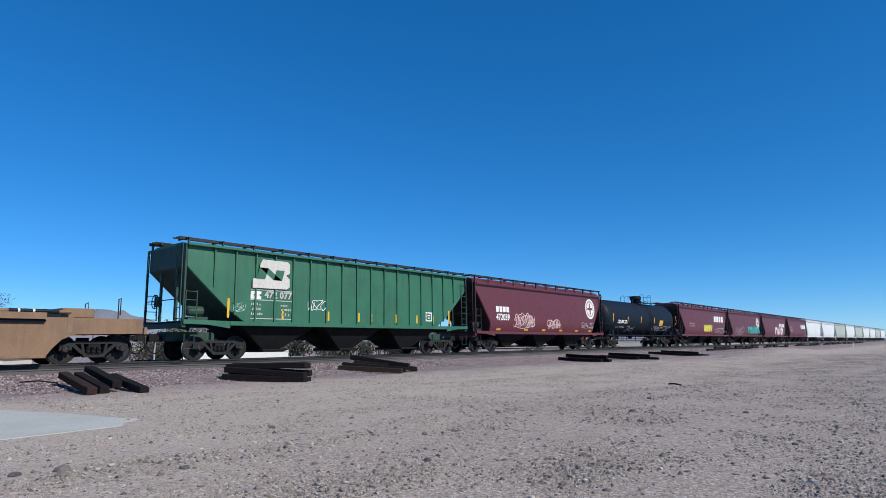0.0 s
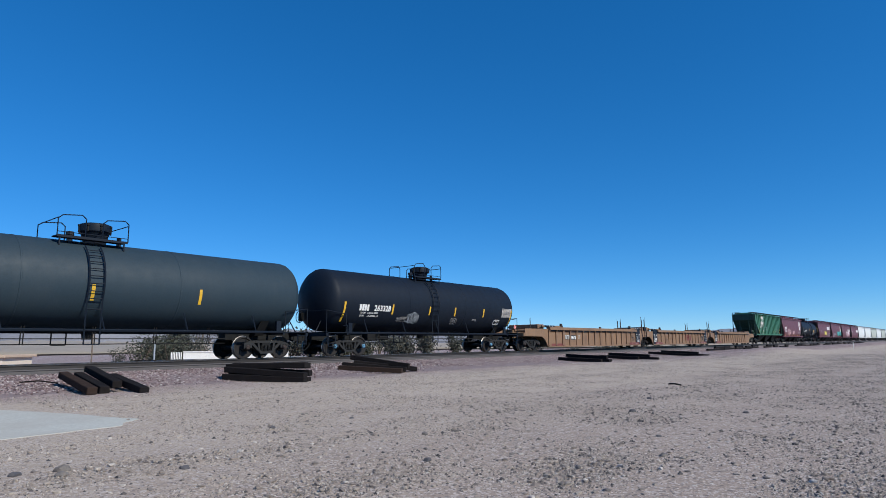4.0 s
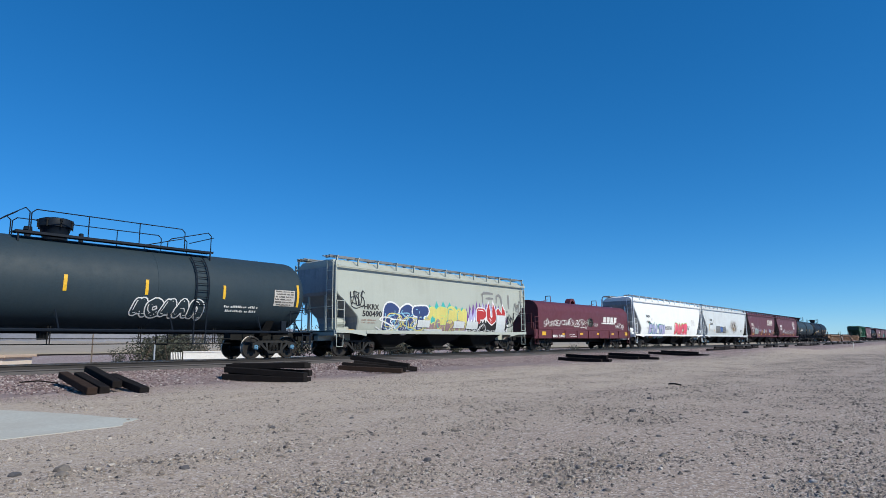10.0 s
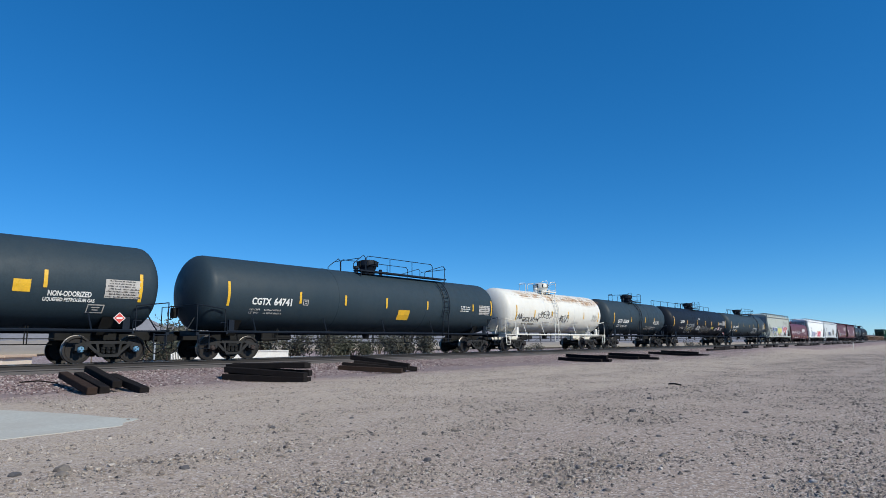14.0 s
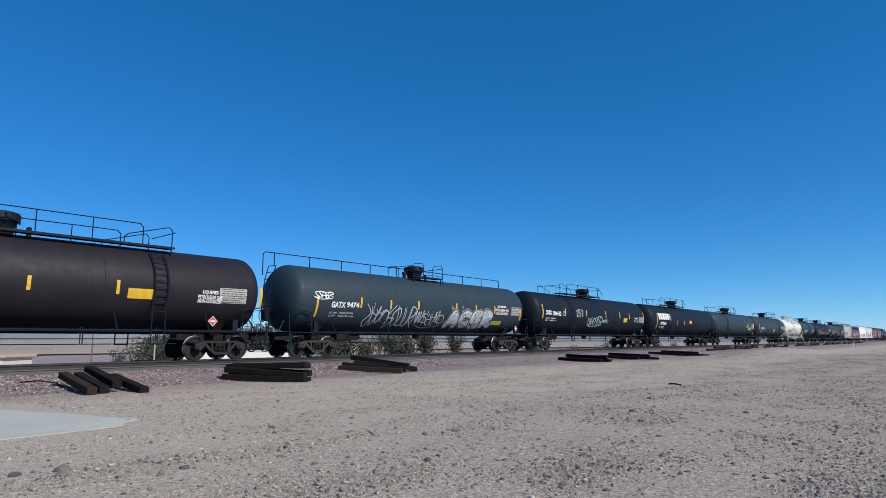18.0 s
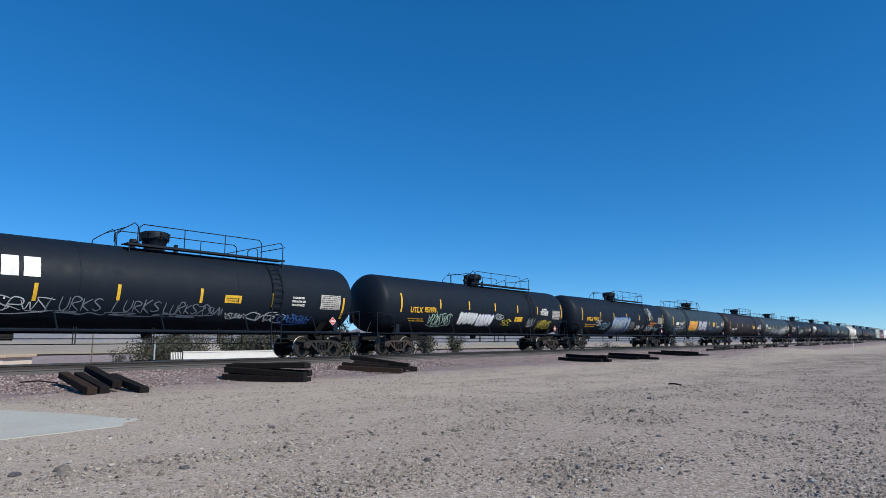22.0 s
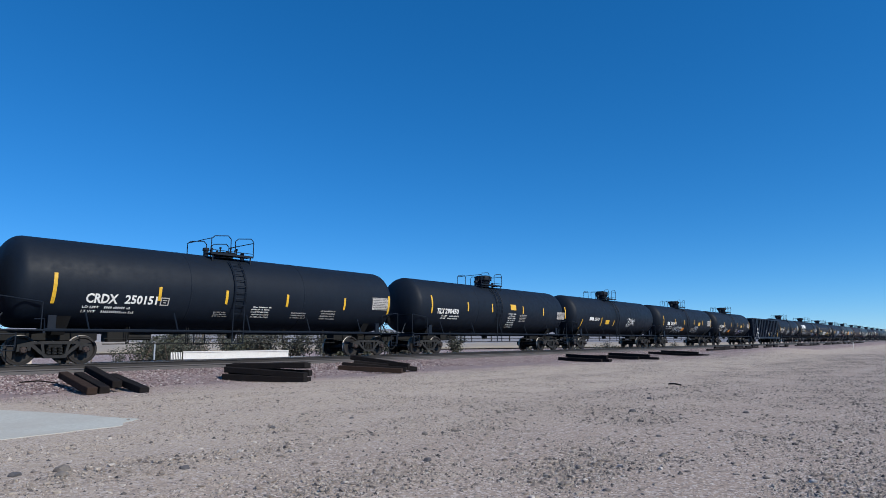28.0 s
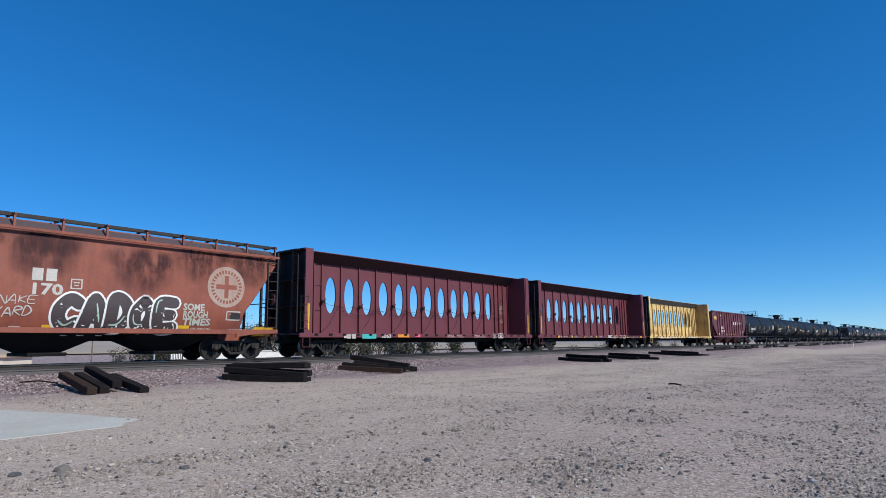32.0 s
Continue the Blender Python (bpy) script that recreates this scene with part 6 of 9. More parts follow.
def well_car(stations):
    """Three wells on four trucks; stations: the trucks' places at the start, front first."""
    mid = (stations[0] + stations[-1]) / 2
    car = thing("well_car", "tan brown three-unit articulated intermodal well car, running empty", "freight car", "cars of the freight train", at=pose(mid, 0, RAIL))
    st = [s - mid for s in stations]
    for i in range(3):
        well_unit(car, st[i + 1], st[i], i == 0, i == 2)
    for i, s in enumerate(st):
        truck(car, s, "plain", "under" if i in (1, 2) else "cast")
    for s in st[1:3]:
        well_stencils(car, s)
    couplers(car, st[0] + 1.6)
    brake_wheel(car, st[-1] - 1.7, 0.5, 1.75, "well")
    return car, flat_side(1.452), mid


def plate(u, v, w, h, material, parent, surf, off=0.010):
    bm = bmesh.new()
    if material in ("letter", "letter_dim") and w < 0.7 and 0.18 < h < 0.8:
        # a stencilled frame with two short lines in it
        e = 0.12 * min(w, h)
        for a, b, c, d in ((0, 0, w, e), (0, h - e, w, e), (0, e, e, h - 2 * e), (w - e, e, e, h - 2 * e), (0.25 * w, 0.58 * h, 0.5 * w, e), (0.32 * w, 0.3 * h, 0.36 * w, e)):
            rect(bm, u + a, v + b, c, d)
        lay("stencil", bm, material, parent, surf, off, 0.25)
        return
    rect(bm, u, v, w, h)
    lay("panel", bm, material, parent, surf, off, 0.25)


def stain(u, v, w, h, material, parent, surf, off=0.006, name="stain"):
    bm = bmesh.new()
    rect(bm, u, v, w, h)
    lay(name, bm, material, parent, surf, off, 0.25)


def beam_rust(car, surf):
    """Rust that has run down from the holes and along the foot of the web panels."""
    rng = random.Random(8)
    web = flat_side(0.036)
    for i in range(30):
        u = -7.4 + 14.8 * (i + rng.uniform(0, 0.7)) / 30
        stain(u - 0.3, 1.06 + rng.uniform(0, 0.05), rng.uniform(0.3, 1.1), rng.uniform(0.25, 0.85), "rust_stain", car, web, 0.004 + 0.0004 * i, "rust_streak")


def burst(u, v, w, h, material, parent, surf, spikes, off):
    """A ragged cloud of paint with spikes along its upper edge."""
    rng = random.Random(spikes)
    top_edge = []
    for i in range(2 * spikes + 1):
        x = u + w * i / (2 * spikes)
        arch = 0.55 + 0.25 * math.sin(math.pi * i / (2 * spikes))
        top_edge.append((x, v + h * (arch + (rng.uniform(0.12, 0.25) if i % 2 else -0.1))))
    low = [(u + w * i / 9, v + h * rng.uniform(0.0, 0.12)) for i in range(9, -1, -1)]
    bm = bmesh.new()
    patch(bm, top_edge + low)
    lay("graffiti", bm, material, parent, surf, off, 0.25)


def faded_mark(u, v, w, h, material, parent, surf):
    """An old painted mark, worn to three broad strokes."""
    bm = bmesh.new()
    strip(bm, [(u, v + 0.2 * h), (u + 0.01 * w, v + 0.9 * h), (u + 0.06 * w, v + 0.97 * h), (u + 0.2 * w, v + 0.98 * h), (u + 0.4 * w, v + 0.96 * h)], 0.09)
    strip(bm, [(u + 0.12 * w, v + 0.7 * h), (u + 0.25 * w, v + 0.72 * h), (u + 0.4 * w, v + 0.72 * h)], 0.08)
    strip(bm, [(u + 0.5 * w, v + 0.5 * h), (u + 0.52 * w, v + 0.85 * h), (u + 0.6 * w, v + 0.93 * h), (u + 0.68 * w, v + 0.8 * h), (u + 0.72 * w, v + 0.3 * h), (u + 0.82 * w, v + 0.05 * h), (u + 0.93 * w, v + 0.12 * h)], 0.10)
    strip(bm, [(u + 0.97 * w, v + 0.25 * h), (u + 0.975 * w, v + 0.6 * h), (u + 0.98 * w, v + 0.98 * h)], 0.11)
    lay("faded_mark", bm, material, parent, surf, 0.007, 0.2)


def roundel(u, v, r, parent, surf, pale, dark):
    """A round herald as plain shapes: a disc, a ring and a cross."""
    bm = bmesh.new()
    patch(bm, [(u + r * math.cos(2 * math.pi * i / 28), v + r * math.sin(2 * math.pi * i / 28)) for i in range(28)])
    lay("herald", bm, pale, parent, surf, 0.010, 0.3, "round painted herald")
    bm = bmesh.new()
    rect(bm, u - r * 0.11, v - r * 0.55, r * 0.22, r * 1.1)
    rect(bm, u - r * 0.55, v - r * 0.11, r * 1.1, r * 0.22)
    n = 28
    for i in range(n):
        a, b = 2 * math.pi * i / n, 2 * math.pi * (i + 0.55) / n
        patch(bm, [(u + r * k * math.cos(q), v + r * k * math.sin(q)) for k, q in ((0.66, a), (0.82, a), (0.82, b), (0.66, b))])
    lay("herald_cross", bm, dark, parent, surf, 0.016, 0.3)


def emblem(u, v, w, h, parent, surf, material, ground):
    """A block emblem: a pale notched shape with a slanted zigzag band in the ground colour across it."""
    bm = bmesh.new()
    patch(bm, [(u + a * w, v + b * h) for a, b in ((0.0, 0.0), (0.93, 0.02), (1.0, 0.10), (1.0, 0.38), (0.90, 0.50), (1.0, 0.60), (1.0, 0.92), (0.93, 1.0), (0.25, 1.0), (0.19, 0.85), (0.12, 0.36), (0.0, 0.30))])
    lay("emblem", bm, material, parent, surf, 0.085, 0, "large white block emblem")
    bm = bmesh.new()
    for band in (((0.17, 0.71), (0.40, 0.71), (0.32, 0.32), (0.08, 0.32)), ((0.17, 0.71), (0.40, 0.71), (0.78, 0.31), (0.55, 0.31)), ((0.62, 0.67), (0.85, 0.67), (0.78, 0.31), (0.55, 0.31))):
        patch(bm, [(u + a * w, v + b * h) for a, b in band])
    lay("emblem_band", bm, ground, parent, surf, 0.091, 0)


def placard(u, v, r, parent, surf, material="reddiamond"):
    bm = bmesh.new()
    patch(bm, [(u - r, v), (u, v - r), (u + r, v), (u, v + r)])
    lay("placard", bm, "letter", parent, surf, 0.05, 0.2)
    bm = bmesh.new()
    patch(bm, [(u - r * 0.86, v), (u, v - r * 0.86), (u + r * 0.86, v), (u, v + r * 0.86)])
    lay("placard", bm, material, parent, surf, 0.056, 0.2)
    bm = bmesh.new()
    rect(bm, u - r * 0.5, v - r * 0.14, r, r * 0.28)
    lay("placard", bm, "letter", parent, surf, 0.062, 0)


CARS = []           # (car, its centre along the line at the start)


def travel(t):
    """How far the train has rolled after t seconds."""
    return PACE * t + GAIN * t * t


def when(distance):
    """The time at which the train has rolled that far."""
    return (math.sqrt(PACE * PACE + 4 * GAIN * max(0.0, distance)) - PACE) / (2 * GAIN)


def motions():
    """The train rolls along +x and gains a little speed; the wheelsets turn while they pass in view."""
    for car, start in CARS:
        walk(car, [(t, pose(start + travel(t), 0, RAIL)) for t in range(0, 33, 4)])
    starts = dict(CARS)
    for car, wheelset, on_car, on_truck in ROLLING:
        first = max(0, math.ceil(when(-6 - starts[car] - on_car) * FPS))
        last = min(32 * FPS, math.floor(when(80 - starts[car] - on_car) * FPS))
        if last <= first:
            continue
        ks = sorted({0, *range(first, last + 1), 32 * FPS})
        rows = []
        for k in ks:
            turn = (travel(min(max(k, first), last) / FPS) - travel(first / FPS)) / WHEEL_R
            rows.append((k / FPS, pose(on_truck, 0, WHEEL_R, 0, math.degrees(turn), 0)))
        walk(wheelset, rows)


def at_start(centre):
    return pose(centre, 0, RAIL)


# ---- the train, from its front ----
c, s, _ = hopper_car(at_start(307.73), 9.98, 6.8, "white", "clean white covered grain hopper car", "curved", trim="white")
CARS.append((c, 307.73))

c, s, _ = hopper_car(at_start(286.66), 9.95, 6.8, "cream", "off-white covered hopper car, dusty", "curved", trim="cream")
CARS.append((c, 286.66))

c, s, _ = hopper_car(at_start(265.83), 9.83, 6.8, "white", "white covered hopper car streaked with dust", "curved", trim="white")
CARS.append((c, 265.83))

c, s, _ = hopper_car(at_start(245.23), 9.72, 6.8, "white", "clean white covered grain hopper car", "curved", trim="white")
CARS.append((c, 245.23))

c, s, _ = hopper_car(at_start(224.87), 9.61, 6.8, "cream", "off-white covered hopper car, dusty", "curved", trim="cream")
CARS.append((c, 224.87))

c, s, _ = hopper_car(at_start(204.73), 9.51, 6.8, "white", "white covered hopper car streaked with dust", "curved", trim="white")
CARS.append((c, 204.73))

c, s, _ = hopper_car(at_start(184.82), 9.4, 6.8, "cream", "clean white covered grain hopper car", "curved", trim="cream")
CARS.append((c, 184.82))

c, s, _ = hopper_car(at_start(165.13), 9.3, 6.8, "white", "off-white covered hopper car, dusty", "curved", trim="white")
CARS.append((c, 165.13))

c, s, _ = hopper_car(at_start(145.66), 8.79, 6.8, "white", "white covered hopper car streaked with dust", "curved", trim="white")
CARS.append((c, 145.66))

c, s, _ = hopper_car(at_start(128.17), 8.51, 6.65, "red", "dark red covered hopper car with a white logo", "curved")
CARS.append((c, 128.17))
blocks(2.92, 2.58, 4.43, 0.72, 4, "letter", c, s, 0.3)
bars(-6.87, 1.88, 2.25, 1.05, 3, "letter_dim", c, s, 32)

c, s, _ = hopper_car(at_start(109.63), 8.61, 6.55, "red", "dark red covered hopper car with a white sprayed patch", "curved")
CARS.append((c, 109.63))
blocks(2.92, 2.64, 3.91, 0.55, 4, "letter", c, s, 0.3)
piece(-0.44, 1.37, 5.84, 1.24, 3, "spray_white", "spray_pink", c, s, 37)

c, s, _ = hopper_car(at_start(91.66), 8.49, 6.6, "red", "dark red covered hopper car with a green sprayed tag", "curved")
CARS.append((c, 91.66))
piece(0.61, 1.45, 6.68, 1.09, 5, "spray_teal", "spray_black", c, s, 34)
scribble(-5.41, 1.34, 3.66, 1.09, "spray_silver", c, s, 31, 4, 0.022, 0.25)
roundel(6.5, 2.95, 0.8, c, s, "letter", "letter_rust")

c, s, _ = hopper_car(at_start(73.66), 8.76, 6.75, "red", "dark red covered hopper car with a yellow sprayed tag", "curved")
CARS.append((c, 73.66))
blocks(3.08, 2.76, 3.88, 0.67, 4, "letter", c, s, 0.3)
piece(-0.88, 1.53, 3.05, 0.89, 4, "spray_yellow", "spray_black", c, s, 31)
bars(-5.89, 2.08, 1.88, 0.48, 2, "letter_dim", c, s, 25)
scribble(3.38, 1.50, 3.68, 0.60, "spray_silver", c, s, 29, 4, 0.022, 0.25)

c, s, _ = tank_car(at_start(55.43), 8.22, 6.2, "black", "short black tank car with white stencils and a yellow plate", deck=(0.6, 3.2), dome=1.8, ladder_x=1.6)
CARS.append((c, 55.43))
text("252", -5.83, 2.11, 2.02, 0.29, "letter", c, s, 0.2)
plate(3.83, 2.01, 0.93, 0.54, "yellow", c, s)
bars(-5.89, 1.72, 1.79, 0.19, 2, "letter_dim", c, s, 15)
scribble(-3.49, 1.41, 1.51, 0.49, "spray_silver", c, s, 19, 3, 0.022, 0.25)
scribble(2.31, 1.58, 4.35, 0.43, "spray_silver", c, s, 20, 5, 0.022, 0.25)
reflector(-6.74, 2.16, 0.11, 0.79, c, s)
reflector(-3.72, 2.17, 0.11, 0.53, c, s)
reflector(-0.76, 2.23, 0.11, 0.56, c, s)
reflector(2.45, 2.24, 0.11, 0.53, c, s)
reflector(8.38, 2.18, 0.11, 0.86, c, s)

c, s, _ = hopper_car(at_start(37.81), 8.59, 6.75, "red", "dark red covered hopper car with a round white herald and graffiti", "curved")
CARS.append((c, 37.81))
blocks(-6.42, 2.46, 1.53, 0.35, 4, "letter", c, s)
text("472039", -6.44, 1.94, 1.52, 0.42, "letter", c, s, 0.2)
scribble(-4.30, 1.55, 2.35, 0.95, "spray_blush", c, s, 16, 7, 0.045, 0.25)
scribble(-4.40, 1.60, 2.45, 0.72, "spray_blush", c, s, 18, 9, 0.03, 0.25)
scribble(-0.20, 1.58, 1.70, 0.62, "spray_blush", c, s, 17, 7, 0.045, 0.25)
scribble(0.00, 1.50, 1.70, 0.42, "spray_blush", c, s, 19, 8, 0.03, 0.25)
for u in (-6.3, -3.1, -0.8, 1.6, 4.0, 6.2):
    plate(u, 1.32, 0.45, 0.12, "yellow", c, s)
scribble(4.87, 1.64, 2.02, 0.39, "spray_silver", c, s, 14, 4, 0.022, 0.25)
reflector(-2.74, -1.57, 0.11, 0.06, c, s)
roundel(6.5, 3.09, 0.78, c, s, "letter", "letter_rust")

c, s, _ = hopper_car(at_start(19.8), 8.58, 6.75, "green", "green ribbed covered hopper car with a big white emblem", "ribbed", trim="green_end", top=4.33, sill=1.45, ribs=17)
CARS.append((c, 19.8))
blocks(-5.75, 2.41, 0.56, 0.32, 2, "letter", c, s)
text("472 077", -5.10, 2.46, 1.38, 0.31, "letter_dim", c, s, 0.2)
bars(-5.74, 1.72, 0.55, 0.58, 3, "letter_dim", c, s, 3)
bars(-4.30, 1.72, 0.50, 0.58, 3, "letter_dim", c, s, 4)
plate(-5.74, 1.60, 2.0, 0.035, "letter_dim", c, s)
scribble(-2.82, 2.04, 0.95, 0.50, "spray_white", c, s, 7, 4, 0.02, 0.25)
scribble(-6.53, 1.90, 0.54, 0.33, "spray_mint", c, s, 8, 4, 0.018, 0.25)
plate(4.99, 1.73, 0.50, 0.48, "letter", c, s)
emblem(-5.72, 2.85, 1.80, 1.2, c, s, "ivory", "green")
for u, v, h in ((-6.72, 1.62, 0.75), (-4.18, 1.62, 0.42), (-1.70, 1.60, 0.42), (0.16, 1.60, 0.42), (0.98, 1.60, 0.42), (2.71, 1.60, 0.42), (4.28, 1.60, 0.42), (5.60, 1.60, 0.42), (6.96, 1.60, 0.75)):
    reflector(u, v, 0.10, h, c, s)
rect_rows = bmesh.new()
for v in (2.36, 2.78):
    rect(rect_rows, -5.76, v, 2.02, 0.035)
lay("lettering", rect_rows, "letter_dim", c, s, 0.012, 0)

c, s, middle = well_car([8.48, -10.44, -29.94, -49.49])
CARS.append((c, middle))
plate(-24.95, 0.74, 0.71, 0.33, "letter_dark", c, s, 0.004)
plate(-24.15, 0.73, 0.93, 0.32, "letter_dark", c, s, 0.004)
blocks(1.24, 0.59, 1.17, 0.60, 3, "letter_rust", c, s)
text("53", 6.72, 0.68, 0.48, 0.35, "letter_dark", c, s, 0.2)
text("DTTX", -24.90, 0.77, 0.62, 0.27, "letter", c, s, 0.2)
text("788725", -24.06, 0.76, 0.78, 0.25, "letter", c, s, 0.2)
plate(-26.95, 0.30, 0.64, 0.16, "letter_rust", c, s)
plate(-26.14, 0.28, 1.11, 0.18, "letter_rust", c, s)
bars(-4.72, 0.61, 0.67, 0.18, 2, "letter_dark", c, s, 509)
bars(-3.67, 0.66, 0.60, 0.17, 2, "letter_dark", c, s, 510)
scribble(2.37, 0.54, 0.60, 0.64, "letter_rust", c, s, 514, 2, 0.08, 0.25)
plate(-22.92, 0.78, 0.31, 0.27, "letter_dim", c, s)

c, s, _ = tank_car(at_start(-59.68), 7.98, 6.25, "black", "black tank car with white stencils and yellow strips", caps="blue")
CARS.append((c, -59.68))
blocks(-5.96, 2.15, 0.65, 0.30, 4, "letter", c, s)
text("263328", -4.99, 2.15, 1.15, 0.30, "letter", c, s, 0.2)
bars(-5.85, 1.84, 1.19, 0.29, 2, "letter", c, s, 35)
bars(-3.27, 1.69, 0.81, 0.25, 4, "letter_dim", c, s, 36)
bars(1.15, 1.62, 0.69, 0.34, 6, "letter_dim", c, s, 37)
bars(3.11, 1.84, 0.53, 0.12, 2, "letter_dim", c, s, 38)
bars(6.11, 2.13, 1.05, 0.54, 7, "letter", c, s, 39)
plate(5.42, 1.67, 0.60, 0.29, "letter", c, s)
scribble(-2.49, 1.62, 0.82, 0.56, "spray_silver", c, s, 44, 5, 0.014, 0.25)
reflector(-6.89, 1.61, 0.11, 0.92, c, s)
reflector(-3.68, 2.03, 0.11, 0.49, c, s)
reflector(-0.81, 2.07, 0.11, 0.46, c, s)
reflector(1.39, 2.07, 0.11, 0.48, c, s)
reflector(4.15, 2.08, 0.11, 0.51, c, s)
reflector(7.12, 1.70, 0.11, 0.88, c, s)
placard(7.6, 1.55, 0.16, c, flat_side(1.40))

c, s, _ = tank_car(at_start(-77.08), 8.42, 6.55, "tank_grey", "dark grey tank car with a curved ladder and top rails")
CARS.append((c, -77.08))
reflector(-8.10, 2.09, 0.11, 0.77, c, s)
text("251849", -6.25, 2.21, 2.02, 0.29, "letter", c, s, 0.2)
reflector(-5.76, 2.05, 0.11, 0.66, c, s)
reflector(-0.46, 2.06, 0.11, 0.53, c, s)
reflector(3.31, 2.08, 0.11, 0.56, c, s)
bars(-6.34, 1.62, 1.75, 0.27, 2, "letter_dim", c, s, 53)

c, s, _ = hopper_car(at_start(-95), 8.55, 6.65, "red", "dark red covered hopper car with a round herald and sprayed tags", "curved")
CARS.append((c, -95))
blocks(-6.22, 2.62, 1.42, 0.36, 4, "letter", c, s)
text("480213", -6.21, 2.17, 1.42, 0.34, "letter", c, s, 0.2)
bars(-6.20, 1.65, 0.82, 0.42, 3, "letter_dim", c, s, 56)
bars(-6.47, 3.89, 0.93, 0.18, 1, "letter", c, s, 57)
scribble(-4.55, 1.70, 2.42, 0.53, "spray_white", c, s, 61, 7, 0.03, 0.25)
scribble(-1.90, 1.64, 6.16, 0.63, "spray_silver", c, s, 62, 14, 0.02, 0.25)
plate(-3.27, 2.26, 0.24, 0.27, "letter_dim", c, s)
reflector(-4.04, 1.43, 0.50, 0.13, c, s)
reflector(-1.04, 1.38, 0.50, 0.14, c, s)
reflector(1.62, 1.37, 0.50, 0.15, c, s)
reflector(4.63, 1.34, 0.50, 0.16, c, s)
roundel(5.0, 3.03, 0.75, c, s, "letter", "letter_rust")

c, s, _ = hopper_car(at_start(-113.19), 8.66, 6.8, "red", "dark red covered hopper car with a white logo and mint graffiti", "curved")
CARS.append((c, -113.19))
blocks(-6.80, 2.59, 1.18, 0.39, 4, "ivory", c, s)
text("482695", -6.80, 2.13, 1.55, 0.37, "ivory", c, s, 0.2)
bars(-6.59, 1.65, 0.96, 0.42, 2, "letter", c, s, 67)
burst(-5.25, 1.38, 2.15, 0.98, "spray_silver", c, s, 5, 0.009)
piece(-5.15, 1.42, 1.95, 0.78, 4, "spray_sage", "spray_silver", c, s, 75, inner="spray_mint", fat=1.1)
bars(-6.84, 3.76, 0.70, 0.19, 1, "letter", c, s, 69)
plate(-2.93, 2.22, 0.35, 0.33, "letter_dim", c, s)
blocks(3.08, 3.06, 3.46, 0.55, 4, "ivory", c, s, 0.3)
plate(2.79, 2.82, 3.35, 0.16, "ivory", c, s)
scribble(-2.51, 1.86, 1.24, 0.33, "spray_lilac", c, s, 76, 6, 0.025, 0.25)
scribble(0.05, 1.66, 0.85, 0.50, "spray_silver", c, s, 81, 6, 0.04, 0.25)
scribble(0.05, 1.70, 0.85, 0.40, "spray_lilac", c, s, 83, 5, 0.03, 0.25)
scribble(1.57, 1.76, 0.63, 0.40, "spray_white", c, s, 78, 3, 0.03, 0.25)
scribble(3.24, 1.78, 0.59, 0.52, "spray_purple", c, s, 79, 3, 0.02, 0.25)
scribble(3.82, 1.74, 1.00, 0.50, "spray_silver", c, s, 84, 6, 0.04, 0.25)
scribble(3.82, 1.74, 1.00, 0.42, "spray_sky", c, s, 85, 5, 0.03, 0.25)
bars(-1.15, 1.67, 0.76, 0.44, 4, "yellow", c, s, 78)
bars(0.85, 1.72, 0.70, 0.41, 4, "yellow", c, s, 79)
plate(5.42, 1.64, 0.46, 0.41, "letter", c, s)
bars(6.46, 1.93, 0.90, 0.31, 2, "letter", c, s, 81)
reflector(-5.92, 1.36, 0.95, 0.15, c, s)
reflector(-1.07, 1.37, 0.50, 0.16, c, s)
reflector(1.68, 1.36, 0.50, 0.17, c, s)
reflector(4.01, 1.37, 0.50, 0.18, c, s)
reflector(7.03, 1.62, 0.40, 0.23, c, s)

c, s, _ = hopper_car(at_start(-132.31), 9.53, 7.75, "dusty_white", "long white covered hopper car with a brown stain", "curved", trim="dusty_white", bays=4, top=4.42, sill=1.18, caps="blue")
CARS.append((c, -132.31))
text("ADMX", -7.02, 2.84, 0.91, 0.27, "letter_dark", c, s, 0.2)
text("56029", -7.00, 2.39, 0.98, 0.27, "letter_dark", c, s, 0.2)
plate(-5.69, 2.65, 0.29, 0.28, "letter_dim", c, s)
bars(-7.22, 1.60, 1.27, 0.27, 2, "letter_dim", c, s, 90)
piece(-4.69, 1.49, 1.66, 0.79, 4, "spray_grey", "spray_black", c, s, 98, inner="spray_silver")
piece(-2.12, 1.54, 1.37, 0.70, 3, "spray_grey", "spray_black", c, s, 99, inner="spray_silver")
piece(-3.03, 1.54, 0.93, 0.70, 2, "spray_blue", "spray_black", c, s, 100, inner="spray_sky")
stain(0.81, 1.39, 4.35, 1.81, "brown_stain", c, s)
stain(1.82, 1.45, 2.45, 1.53, "brown_stain", c, s)
stain(-4.24, 1.32, 5.22, 0.79, "grey_stain", c, s)
plate(6.15, 1.62, 0.48, 0.30, "letter_dark", c, s)
reflector(-7.32, 1.68, 0.11, 0.76, c, s)
reflector(-5.52, 1.65, 0.11, 0.28, c, s)
reflector(3.03, 1.61, 0.11, 0.60, c, s)
reflector(7.65, 1.86, 0.11, 0.46, c, s)

c, s, _ = hopper_car(at_start(-152.05), 9.53, 7.6, "bright_white", "bright white covered hopper car with pink and lilac graffiti", "curved", trim="bright_white", bays=4, top=4.42, sill=1.18)
CARS.append((c, -152.05))
text("SHQX", -6.69, 2.72, 0.98, 0.26, "letter_dark", c, s, 0.2)
text("15086", -6.67, 2.20, 0.95, 0.26, "letter_dark", c, s, 0.2)
plate(-5.47, 2.45, 0.24, 0.27, "letter_dim", c, s)
